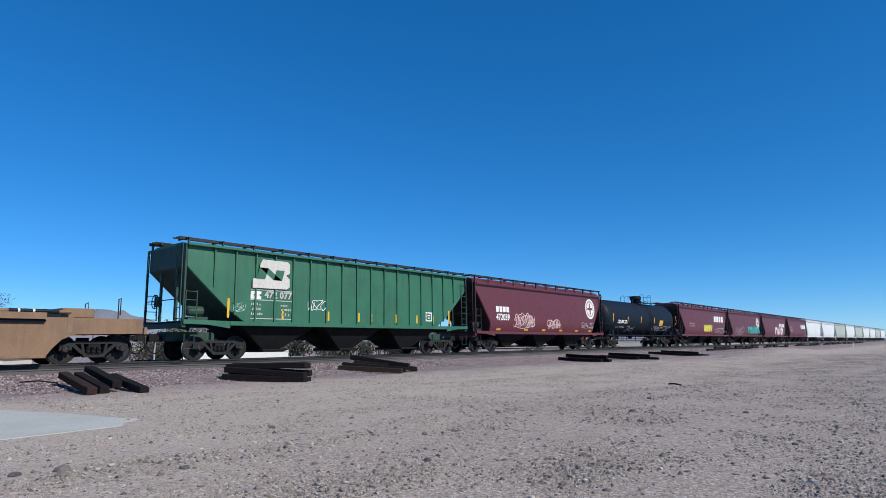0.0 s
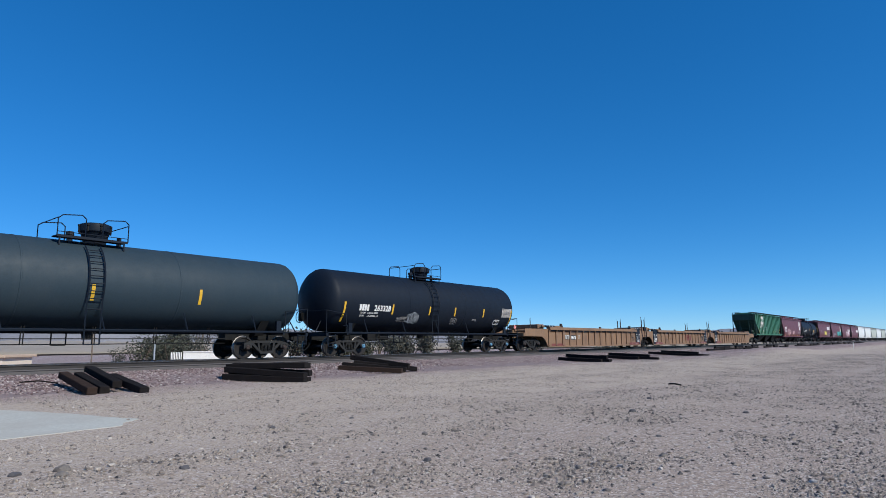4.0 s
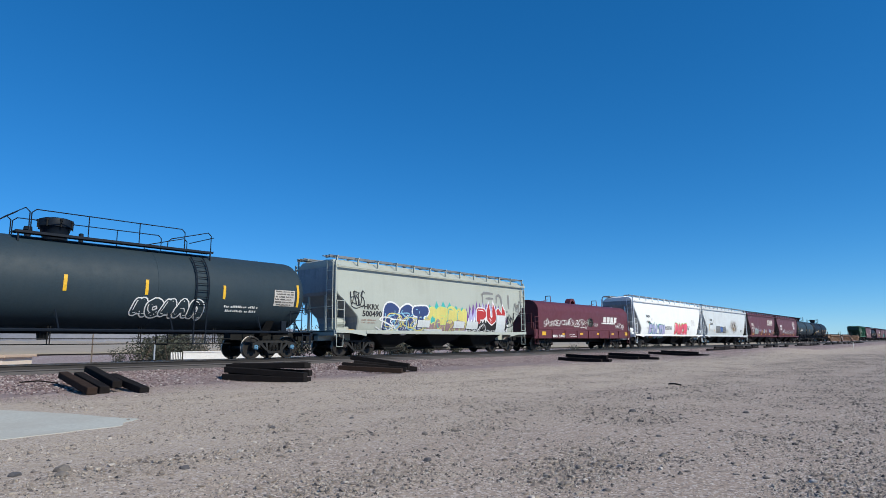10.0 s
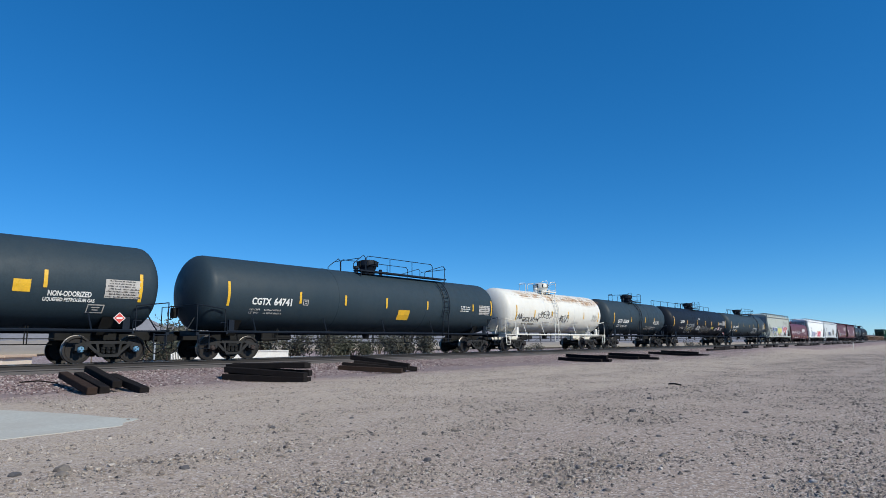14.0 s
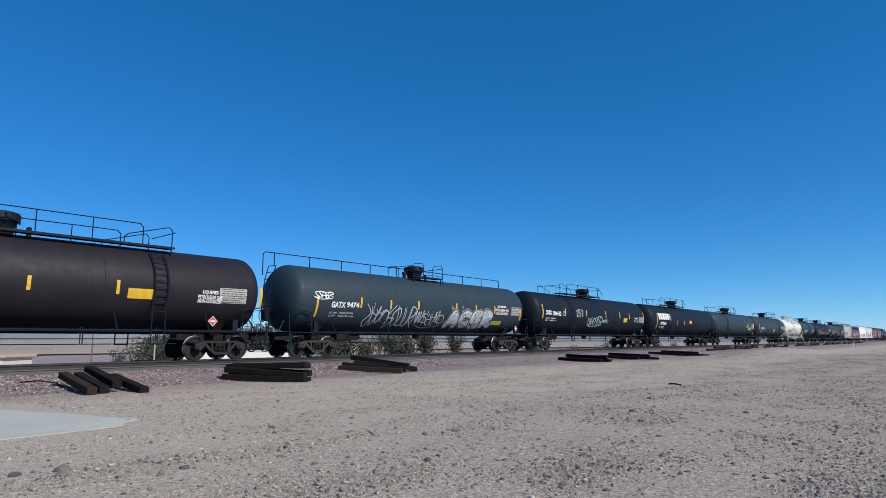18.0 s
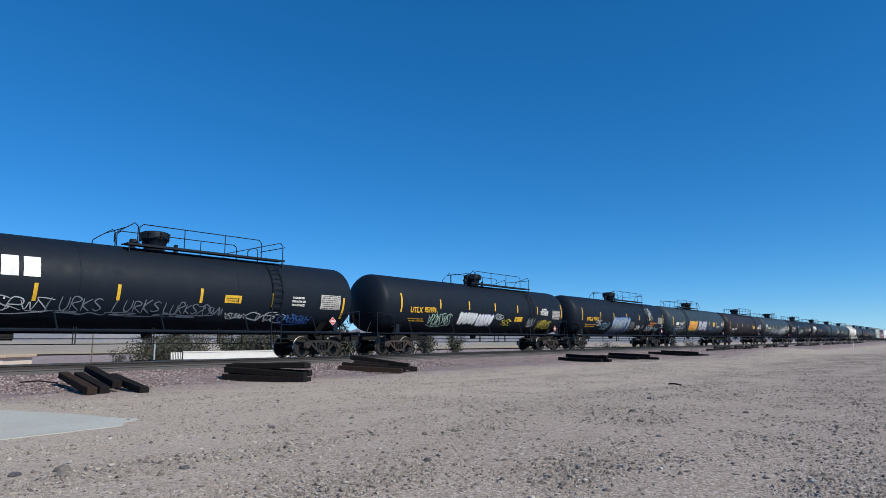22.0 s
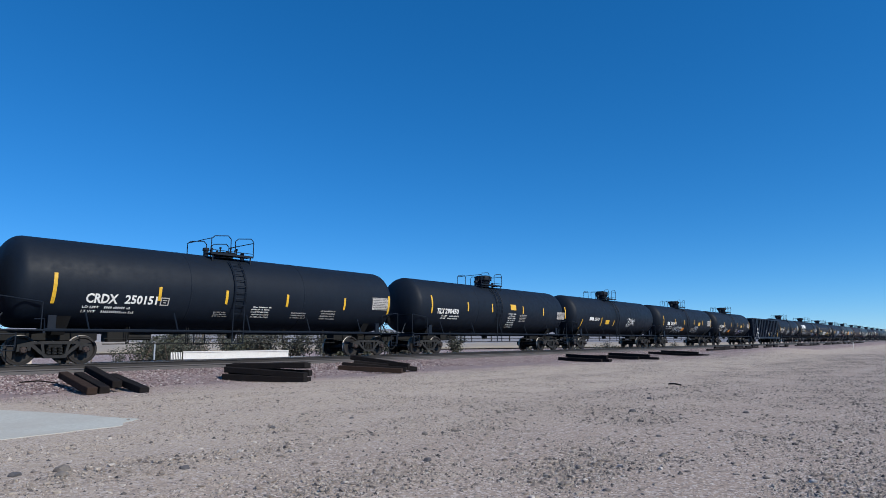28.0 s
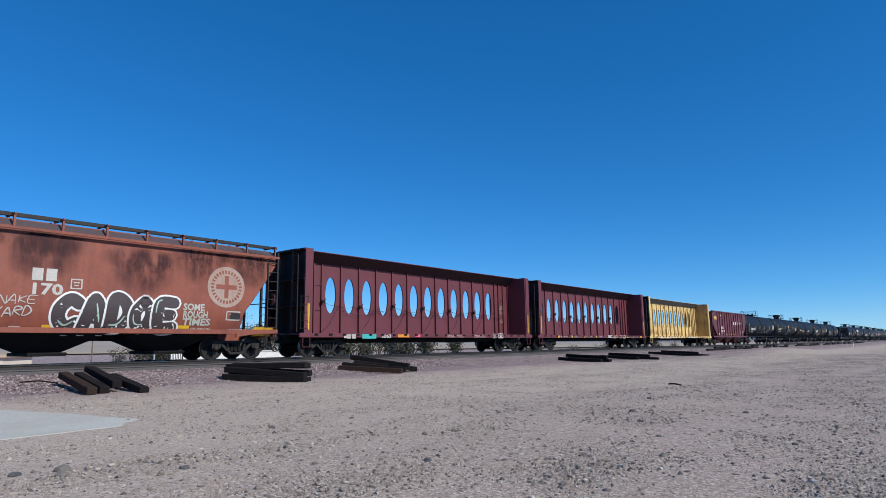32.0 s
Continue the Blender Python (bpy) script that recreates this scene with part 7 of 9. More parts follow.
bars(-6.70, 1.66, 0.72, 0.23, 2, "letter_dim", c, s, 105)
piece(-6.10, 0.90, 4.02, 1.27, 5, "spray_lilac", "spray_black", c, s, 113, halo="spray_teal", inner="spray_white", word="FILTH", fat=0.98, edge=0.035)
piece(0.79, 1.00, 3.65, 1.33, 4, "spray_pink", "spray_black", c, s, 114, halo="spray_lime", inner="spray_white", word="PACE", fat=1.0, edge=0.035)
scribble(-2.04, 1.71, 1.96, 0.35, "spray_black", c, s, 111, 9, 0.02, 0.25)
scribble(4.36, 1.66, 0.82, 0.53, "spray_black", c, s, 112, 4, 0.02, 0.25)
bars(5.76, 2.14, 1.24, 0.65, 6, "letter_dim", c, s, 110)
reflector(-5.27, 0.92, 0.50, 0.17, c, s)
reflector(1.74, 0.97, 0.40, 0.17, c, s)
reflector(5.42, 1.04, 0.40, 0.19, c, s)

c, s, _ = coil_car(at_start(-170.67), 7.96, 5.85, "red", "dark red coil car with a closed hood and white tags")
CARS.append((c, -170.67))
scribble(-6.50, 1.65, 2.33, 0.51, "letter", c, s, 117, 7, 0.032, 0.25)
scribble(-3.93, 1.71, 1.77, 0.55, "letter", c, s, 118, 6, 0.032, 0.25)
scribble(-1.95, 1.61, 2.24, 0.71, "letter", c, s, 119, 7, 0.032, 0.25)
piece(0.28, 1.73, 0.81, 0.65, 1, "spray_silver", "spray_grey", c, s, 124)
blocks(2.91, 2.11, 2.69, 0.44, 4, "letter", c, s, 0.3)
plate(2.61, 1.98, 2.53, 0.10, "letter", c, s)
scribble(5.28, 1.56, 1.64, 0.60, "spray_white", c, s, 123, 6, 0.022, 0.25)
blocks(-5.52, 0.90, 0.68, 0.17, 4, "letter", c, s)
text("538665", -4.61, 0.90, 0.86, 0.18, "letter", c, s, 0.2)
bars(-3.05, 0.90, 1.07, 0.27, 2, "letter", c, s, 123)
bars(1.13, 1.75, 0.89, 0.27, 4, "letter", c, s, 124)
plate(-6.99, 1.04, 0.52, 0.25, "yellow", c, s)
plate(-4.15, 1.08, 0.35, 0.11, "yellow", c, s)
plate(-1.42, 1.09, 0.52, 0.13, "yellow", c, s)
plate(1.45, 1.11, 0.48, 0.14, "yellow", c, s)
plate(4.16, 1.11, 0.47, 0.13, "yellow", c, s)
plate(6.86, 1.07, 0.53, 0.27, "yellow", c, s)

c, s, _ = hopper_car(at_start(-187.92), 8.14, 6.28, "cream", "off-white covered hopper car covered in colourful graffiti", "curved", trim="cream", top=4.40, sill=1.18, steep=True)
CARS.append((c, -187.92))
text("HKRX", -6.34, 2.21, 1.01, 0.26, "letter_dark", c, s, 0.2)
text("500490", -6.45, 1.86, 1.31, 0.29, "letter_dark", c, s, 0.2)
bars(-6.49, 1.52, 0.98, 0.24, 2, "letter_faded", c, s, 133)
piece(-4.95, 1.06, 3.25, 1.50, 3, "spray_navy", "spray_white", c, s, 141, inner="spray_sky", word="BST", fat=1.0, edge=0.085)
scribble(-4.70, 1.15, 2.9, 1.2, "spray_sky", c, s, 149, 4, 0.03, 0.25)
scribble(-4.70, 1.15, 2.7, 1.0, "spray_straw", c, s, 150, 4, 0.03, 0.25)
scribble(-5.20, 1.10, 1.5, 0.9, "spray_white", c, s, 152, 2, 0.05, 0.25)
burst(-1.80, 1.30, 3.45, 1.62, "spray_teal", c, s, 6, 0.008)
piece(-1.80, 1.12, 3.50, 1.42, 4, "spray_straw", "spray_lime", c, s, 142, inner="spray_teal", word="CERN", fat=1.0, fade="spray_mauve")
faded_mark(3.39, 2.36, 2.89, 1.23, "spray_grey", c, s)
burst(1.60, 1.07, 4.30, 2.05, "spray_purple", c, s, 13, 0.007)
burst(1.95, 1.07, 3.70, 1.85, "spray_lilac", c, s, 9, 0.009)
burst(1.80, 1.05, 4.30, 1.20, "spray_white", c, s, 15, 0.011)
burst(1.90, 1.07, 4.10, 0.95, "spray_black", c, s, 14, 0.0125)
piece(2.75, 1.62, 3.10, 1.02, 3, "spray_red", "spray_white", c, s, 146, spiky=True, inner="spray_white", word="PUN", fat=1.05, edge=0.07)
piece(2.10, 1.10, 1.80, 0.55, 2, "spray_black", "spray_white", c, s, 147, inner="spray_white")
scribble(1.70, 1.05, 4.4, 0.30, "spray_white", c, s, 148, 16, 0.02, 0.25)
scribble(-7.20, 2.31, 0.85, 0.95, "spray_black", c, s, 144, 5, 0.022, 0.25)
scribble(6.85, 2.40, 0.92, 0.79, "spray_grey", c, s, 145, 5, 0.025, 0.25)
scribble(5.80, 1.58, 0.92, 0.92, "spray_black", c, s, 146, 3, 0.04, 0.25)
plate(-2.50, 1.40, 0.98, 0.38, "dusty_white", c, s, 0.05)
plate(-1.90, 1.06, 1.50, 0.26, "dusty_white", c, s, 0.05)
plate(0.55, 1.40, 0.98, 0.38, "dusty_white", c, s, 0.05)
plate(0.70, 1.06, 1.20, 0.20, "dusty_white", c, s, 0.05)
plate(1.75, 1.36, 1.10, 0.44, "dusty_white", c, s, 0.05)
plate(4.75, 1.16, 0.98, 1.08, "dusty_white", c, s, 0.05)
plate(-7.32, 1.07, 0.47, 0.19, "yellow", c, s)

c, s, _ = tank_car(at_start(-207.26), 10.02, 8.3, "tank_grey", "long dark grey tank car with a long top deck", deck=(-1.3, 5.4), dome=0.1, ladder_x=4.7, caps="blue")
CARS.append((c, -207.26))
text("GATX", -7.90, 2.14, 0.85, 0.30, "letter", c, s, 0.2)
text("219524", -6.93, 2.17, 1.17, 0.30, "letter", c, s, 0.2)
plate(-5.63, 2.18, 0.28, 0.27, "letter_dim", c, s)
bars(-7.89, 1.79, 1.73, 0.27, 2, "letter", c, s, 151)
plate(-5.97, 1.70, 0.44, 0.17, "yellow", c, s)
piece(2.27, 1.57, 2.57, 0.68, 5, "tank_grey", "spray_white", c, s, 160)
scribble(-9.00, 1.62, 0.62, 0.42, "letter", c, s, 157, 4, 0.02, 0.25)
bars(7.94, 2.17, 1.03, 0.67, 6, "letter", c, s, 155)
bars(5.62, 1.82, 1.59, 0.33, 2, "letter", c, s, 156)
reflector(-8.81, 2.10, 0.11, 0.95, c, s)
reflector(-5.72, 2.30, 0.11, 0.50, c, s)
reflector(-2.75, 2.31, 0.11, 0.52, c, s)
reflector(0.04, 2.33, 0.11, 0.52, c, s)
reflector(2.64, 2.34, 0.11, 0.53, c, s)
reflector(5.64, 2.33, 0.11, 0.53, c, s)
reflector(9.14, 2.15, 0.11, 0.95, c, s)

c, s, _ = tank_car(at_start(-228.22), 9.97, 8.2, "black", "long black tank car with a rail along its whole top", full_rail=True, deck=(-1.2, 1.3), dome=0.1)
CARS.append((c, -228.22))
text("GLNX", -7.12, 2.41, 0.63, 0.28, "letter", c, s, 0.2)
text("139", -6.36, 2.45, 0.44, 0.27, "letter", c, s, 0.2)
bars(-7.19, 1.83, 1.51, 0.21, 2, "letter_dim", c, s, 166)
piece(-5.17, 1.46, 2.39, 0.88, 5, "black", "spray_silver", c, s, 174, inner="spray_yellow")
scribble(-1.66, 1.72, 1.20, 0.48, "spray_white", c, s, 171, 5, 0.04, 0.25, word="MECRO")
scribble(-0.21, 1.50, 2.20, 0.85, "spray_grey", c, s, 172, 9, 0.014, 0.25)
scribble(2.20, 1.50, 1.50, 0.70, "spray_grey", c, s, 173, 7, 0.014, 0.25)
scribble(5.16, 1.80, 0.69, 0.30, "spray_white", c, s, 176, 4, 0.02, 0.25)
plate(7.43, 1.80, 0.49, 0.29, "letter", c, s)
plate(6.53, 2.45, 1.50, 0.25, "spray_grey", c, s)
plate(-1.06, 2.91, 0.36, 0.17, "letter_dim", c, s)
placard(8.15, 1.45, 0.20, c, flat_side(1.40))
plate(3.71, 1.91, 0.85, 0.26, "spray_olive", c, s)
plate(6.42, 1.82, 0.62, 0.32, "spray_blush", c, s)
bars(8.12, 2.37, 1.12, 0.52, 5, "letter", c, s, 173)
reflector(-9.00, 2.09, 0.11, 0.98, c, s)
reflector(-5.05, 2.31, 0.11, 0.50, c, s)
reflector(-1.57, 2.32, 0.11, 0.50, c, s)
reflector(1.32, 2.32, 0.11, 0.50, c, s)
reflector(3.52, 2.32, 0.11, 0.50, c, s)
reflector(6.31, 2.30, 0.11, 0.49, c, s)
reflector(9.46, 2.08, 0.11, 0.97, c, s)

c, s, _ = tank_car(at_start(-246.09), 6.9, 5.2, "tank_grey", "short blue-grey tank car with white number stencils", radius=1.46, deck=(-1.2, 1.7), dome=0.6, ladder_x=0.0)
CARS.append((c, -246.09))
text("GATX", -4.73, 2.12, 0.95, 0.33, "letter", c, s, 0.2)
text("215624", -3.61, 2.15, 1.17, 0.30, "letter", c, s, 0.2)
bars(-4.74, 1.77, 2.17, 0.26, 2, "letter", c, s, 183)
bars(3.23, 2.12, 1.68, 0.38, 5, "letter", c, s, 184)
bars(1.46, 1.64, 2.81, 0.34, 2, "letter_dim", c, s, 185)
reflector(-5.48, 2.08, 0.11, 0.89, c, s)
reflector(-1.89, 2.25, 0.11, 0.45, c, s)
reflector(1.31, 2.27, 0.11, 0.48, c, s)
reflector(3.46, 2.26, 0.11, 0.46, c, s)

c, s, _ = tank_car(at_start(-260.81), 7.25, 5.35, "white_tank", "short white tank car stained brown along the top", trim="white_tank", radius=1.46, ladder_x=-0.7, deck=(-1.7, 0.3), dome=-0.2)
CARS.append((c, -260.81))
text("GATX", -5.03, 1.94, 0.89, 0.29, "letter_dark", c, s, 0.2)
text("37194", -4.02, 1.96, 1.04, 0.28, "letter_dark", c, s, 0.2)
bars(-5.03, 1.73, 2.04, 0.15, 1, "letter_dark", c, s, 192)
scribble(-5.81, 2.05, 0.68, 0.41, "spray_black", c, s, 196, 4, 0.022, 0.25)
scribble(-2.75, 2.18, 1.75, 0.60, "spray_black", c, s, 197, 5, 0.02, 0.25, word="DEBUT")
scribble(-3.05, 2.20, 0.45, 0.55, "spray_black", c, s, 195, 1, 0.02, 0.25)
scribble(-0.22, 1.94, 1.36, 0.61, "spray_black", c, s, 198, 6, 0.022, 0.25)
scribble(2.00, 1.41, 1.35, 0.34, "spray_lilac", c, s, 199, 5, 0.018, 0.25)
bars(4.95, 2.15, 0.94, 0.48, 6, "letter_dark", c, s, 197)
bars(1.87, 1.67, 1.07, 0.44, 4, "letter_dim", c, s, 198)
bars(-2.36, 1.70, 1.05, 0.30, 3, "letter_dim", c, s, 199)
reflector(-5.87, 1.97, 0.11, 1.00, c, s)
reflector(-3.59, 2.24, 0.11, 0.48, c, s)
reflector(-1.24, 2.30, 0.11, 0.42, c, s)
reflector(1.12, 2.28, 0.11, 0.47, c, s)
reflector(3.62, 2.31, 0.11, 0.48, c, s)
reflector(6.13, 2.15, 0.11, 0.74, c, s)
for u, low, w in ((-6.2, 3.45, 4.6), (-2.6, 3.30, 3.6), (0.2, 3.40, 3.4), (2.4, 3.20, 4.2)):
    stain(u, low, w, 4.05 - low, "tan_stain", c, s)
    stain(u + 0.6, low + 0.15, w, 3.90 - low, "tan_stain", c, s, 0.008)

c, s, _ = tank_car(at_start(-278.75), 10, 8.2, "tank_grey", "long dark grey tank car with a yellow square plate", deck=(-1.3, 5.4), dome=0.1, ladder_x=4.7)
CARS.append((c, -278.75))
text("CGTX", -7.66, 2.18, 0.91, 0.29, "letter", c, s, 0.2)
text("64741", -6.61, 2.18, 0.90, 0.32, "letter", c, s, 0.2)
plate(-5.12, 2.25, 0.28, 0.25, "letter_dim", c, s)
bars(-7.69, 1.80, 1.69, 0.26, 2, "letter_dim", c, s, 209)
plate(0.94, 1.77, 0.85, 0.50, "yellow", c, s)
bars(6.01, 2.33, 0.98, 0.36, 3, "letter", c, s, 211)
bars(7.86, 2.22, 1.06, 0.55, 5, "letter_dim", c, s, 212)
reflector(-8.72, 2.09, 0.11, 0.96, c, s)
reflector(-5.27, 2.32, 0.11, 0.50, c, s)
reflector(-2.68, 2.34, 0.11, 0.47, c, s)
reflector(0.03, 2.31, 0.11, 0.51, c, s)
reflector(3.15, 2.35, 0.11, 0.45, c, s)
reflector(7.24, 2.40, 0.11, 0.41, c, s)
reflector(9.13, 2.20, 0.11, 0.90, c, s)

c, s, _ = tank_car(at_start(-299.48), 9.72, 7.85, "tank_grey", "long dark grey gas tank car with white stencils", deck=(-5.5, 1.35), dome=0.1, ladder_x=-4.6, caps="blue")
CARS.append((c, -299.48))
text("NON-ODORIZED", 5.75, 2.15, 1.28, 0.18, "letter", c, s, 0.2)
text("LIQUEFIED PETROLEUM GAS", 5.64, 1.97, 1.52, 0.14, "letter", c, s, 0.2)
bars(7.43, 2.17, 1.16, 0.62, 7, "letter", c, s, 222)
plate(6.98, 1.66, 0.53, 0.28, "letter_dim", c, s)
reflector(8.60, 2.07, 0.11, 0.97, c, s)
reflector(5.65, 2.40, 0.11, 0.56, c, s)
plate(4.79, 2.24, 0.47, 0.38, "yellow", c, s)
placard(7.96, 1.5, 0.20, c, flat_side(1.40))

c, s, _ = tank_car(at_start(-319.96), 9.8, 7.95, "black", "long black tank car with big white block letters", deck=(-5.5, 1.35), dome=0.1, ladder_x=-4.6)
CARS.append((c, -319.96))
blocks(-7.76, 2.65, 3.52, 0.62, 6, "letter", c, s)
text("37030", -7.28, 2.15, 1.59, 0.27, "letter", c, s, 0.2)
bars(-7.47, 1.79, 1.50, 0.25, 2, "letter", c, s, 229)
plate(1.23, 2.38, 0.76, 0.32, "yellow", c, s)
reflector(-8.12, 1.74, 0.11, 1.43, c, s)
reflector(-4.66, 2.28, 0.11, 0.40, c, s)
reflector(-2.47, 2.24, 0.11, 0.42, c, s)
reflector(-0.37, 2.25, 0.11, 0.41, c, s)

c, s, _ = tank_car(at_start(-340.71), 10.01, 8.2, "black", "long black tank car with a mint green tag", deck=(-5.5, 1.35), dome=0.1, ladder_x=-4.6, frames="cast_red", caps="blue")
CARS.append((c, -340.71))
text("CBTX", -8.54, 2.47, 0.85, 0.31, "letter", c, s, 0.2)
text("784462", -7.56, 2.43, 1.22, 0.32, "letter", c, s, 0.2)
plate(-6.02, 2.47, 0.31, 0.31, "letter_dim", c, s)
bars(-8.47, 2.01, 1.66, 0.33, 2, "letter", c, s, 238)
scribble(-3.99, 2.41, 1.09, 0.63, "spray_silver", c, s, 242, 6, 0.022, 0.25)
scribble(-1.96, 1.80, 2.39, 0.81, "spray_mint", c, s, 243, 8, 0.04, 0.25)
scribble(0.47, 2.10, 1.08, 0.23, "spray_mint", c, s, 244, 5, 0.025, 0.25)
plate(4.71, 2.20, 0.75, 0.35, "yellow", c, s)
bars(6.96, 2.22, 0.95, 0.48, 3, "letter", c, s, 243)
bars(8.04, 2.22, 1.00, 0.53, 6, "letter_dim", c, s, 244)
reflector(-8.90, 2.20, 0.11, 0.98, c, s)
reflector(-5.67, 2.47, 0.11, 0.52, c, s)
reflector(-2.29, 2.51, 0.11, 0.50, c, s)
reflector(1.15, 2.49, 0.11, 0.52, c, s)
reflector(3.91, 2.52, 0.11, 0.51, c, s)
reflector(5.91, 2.51, 0.11, 0.50, c, s)
reflector(9.11, 2.19, 0.11, 0.99, c, s)
placard(8.66, 1.5, 0.16, c, flat_side(1.40))

c, s, _ = tank_car(at_start(-361.16), 9.61, 7.75, "tank_grey", "long dark grey tank car with silver graffiti and top rail", full_rail=True, deck=(-1.2, 1.3), dome=-0.1, frames="cast_red")
CARS.append((c, -361.16))
text("GATX", -7.32, 2.22, 0.85, 0.28, "letter", c, s, 0.2)
text("9474", -6.39, 2.26, 0.77, 0.25, "letter", c, s, 0.2)
scribble(-8.29, 2.60, 1.00, 0.38, "letter", c, s, 257, 5, 0.03, 0.25)
bars(-7.33, 1.79, 1.51, 0.28, 2, "letter_dim", c, s, 255)
piece(1.30, 1.40, 4.30, 1.08, 4, "spray_silver", "spray_black", c, s, 263, halo="spray_grey", inner="spray_white", word="ACER")
scribble(-5.08, 1.39, 3.93, 1.13, "spray_silver", c, s, 260, 10, 0.03, 0.25)
scribble(-1.17, 1.47, 1.97, 0.88, "spray_silver", c, s, 261, 6, 0.03, 0.25)
plate(5.68, 2.20, 1.68, 0.74, "letter_dark", c, s, 0.008)
text("LIQUEFIED", 6.02, 2.70, 0.95, 0.16, "letter", c, s, 0.2)
text("PETROLEUM GAS", 5.78, 2.49, 1.45, 0.16, "letter", c, s, 0.2)
text("NON-ODORIZED", 5.84, 2.28, 1.34, 0.16, "letter", c, s, 0.2)
plate(5.62, 1.66, 1.05, 0.24, "spray_olive", c, s)
bars(7.58, 2.26, 0.95, 0.54, 5, "letter_dim", c, s, 260)
reflector(-8.12, 1.79, 0.11, 0.93, c, s)
reflector(-5.48, 2.28, 0.11, 0.49, c, s)
reflector(-3.45, 2.30, 0.11, 0.44, c, s)
reflector(-1.36, 2.34, 0.11, 0.43, c, s)
reflector(1.88, 2.34, 0.11, 0.47, c, s)
reflector(3.77, 2.40, 0.11, 0.39, c, s)
reflector(5.70, 2.35, 0.11, 0.45, c, s)
reflector(8.65, 1.95, 0.11, 0.81, c, s)
placard(8.1, 1.45, 0.18, c, flat_side(1.40))

c, s, _ = tank_car(at_start(-381.09), 9.3, 7.4, "tank_plum", "long weathered black tank car with a long top deck", deck=(-1.3, 5.4), dome=0.1, ladder_x=4.7)
CARS.append((c, -381.09))
text("CBTX", -6.95, 1.90, 0.89, 0.27, "letter", c, s, 0.2)
text("LIQUEFIED", 6.31, 2.47, 0.67, 0.16, "letter", c, s, 0.2)
text("PETROLEUM GAS", 6.14, 2.30, 1.00, 0.15, "letter", c, s, 0.2)
text("NON-ODORIZED", 6.15, 2.15, 0.98, 0.15, "letter", c, s, 0.2)
text("781130", -5.87, 1.93, 1.10, 0.25, "letter", c, s, 0.2)
bars(-7.09, 1.64, 1.95, 0.19, 2, "letter", c, s, 274)
plate(3.58, 2.19, 0.88, 0.35, "yellow", c, s)
bars(7.02, 2.18, 1.18, 0.58, 7, "letter", c, s, 276)
reflector(-7.91, 2.07, 0.11, 0.94, c, s)
reflector(-4.86, 2.23, 0.11, 0.57, c, s)
reflector(-2.20, 2.32, 0.11, 0.48, c, s)
reflector(0.61, 2.29, 0.11, 0.45, c, s)
reflector(3.24, 2.31, 0.11, 0.48, c, s)
reflector(8.87, 2.03, 0.11, 0.83, c, s)
placard(6.8, 1.47, 0.20, c, flat_side(1.40))

c, s, _ = tank_car(at_start(-401.35), 10.02, 8.15, "tank_grey", "long dark grey tank car with orange and lilac graffiti", deck=(-5.5, 1.35), dome=0.1, ladder_x=-4.6, caps="blue")
CARS.append((c, -401.35))
blocks(-7.77, 2.19, 0.84, 0.29, 4, "letter", c, s)
text("215227", -6.70, 2.18, 1.09, 0.29, "letter", c, s, 0.2)
bars(-7.75, 1.78, 1.75, 0.33, 2, "letter_dim", c, s, 285)
piece(-3.62, 1.70, 2.54, 0.97, 5, "spray_orange", "spray_yellow", c, s, 293, inner="spray_white", fat=0.9)
piece(-0.40, 1.74, 2.74, 1.02, 5, "spray_silver", "spray_purple", c, s, 294, inner="spray_white", word="PLOTE", fat=1.1, edge=0.05)
scribble(-7.86, 1.50, 0.88, 0.36, "spray_sky", c, s, 291, 6, 0.025, 0.25)
scribble(-6.60, 1.23, 1.33, 0.84, "spray_silver", c, s, 292, 4, 0.02, 0.25)
plate(4.71, 2.21, 0.71, 0.47, "yellow", c, s)
scribble(3.40, 1.86, 1.24, 0.40, "spray_blue", c, s, 294, 5, 0.02, 0.25)
bars(6.23, 2.03, 1.17, 0.32, 2, "letter", c, s, 292)
bars(8.06, 2.30, 0.97, 0.44, 6, "letter_dim", c, s, 293)
reflector(-8.67, 2.13, 0.11, 0.93, c, s)
reflector(-5.48, 2.32, 0.11, 0.47, c, s)
reflector(3.26, 2.33, 0.11, 0.45, c, s)
reflector(6.21, 2.29, 0.11, 0.51, c, s)
reflector(9.20, 2.21, 0.11, 0.79, c, s)
placard(8.75, 1.5, 0.16, c, flat_side(1.40))

c, s, _ = tank_car(at_start(-421.92), 9.64, 7.8, "black", "long black tank car with yellow stencils and blue graffiti", deck=(-1.3, 5.4), dome=0.1, ladder_x=4.7)
CARS.append((c, -421.92))
text("UTLX", -7.34, 2.19, 1.06, 0.29, "yellow", c, s, 0.2)
text("953615", -6.19, 2.23, 0.96, 0.30, "yellow", c, s, 0.2)
bars(-7.46, 1.70, 2.11, 0.28, 2, "yellow", c, s, 301)
piece(-2.42, 1.18, 3.50, 1.42, 5, "spray_powder", "spray_blue", c, s, 309, inner="spray_white", word="SNUTI", fat=1.15, edge=0.08, fade="spray_slate")
scribble(-5.56, 1.82, 0.88, 0.48, "spray_silver", c, s, 306, 4, 0.03, 0.25)
scribble(-4.38, 1.57, 1.26, 0.57, "spray_sky", c, s, 307, 6, 0.02, 0.25)
scribble(1.22, 1.62, 0.90, 0.55, "spray_grey", c, s, 308, 4, 0.02, 0.25)
scribble(1.18, 1.58, 0.95, 0.84, "spray_grey", c, s, 318, 2, 0.018, 0.25)
scribble(2.61, 1.63, 0.93, 0.40, "spray_white", c, s, 309, 6, 0.03, 0.25)
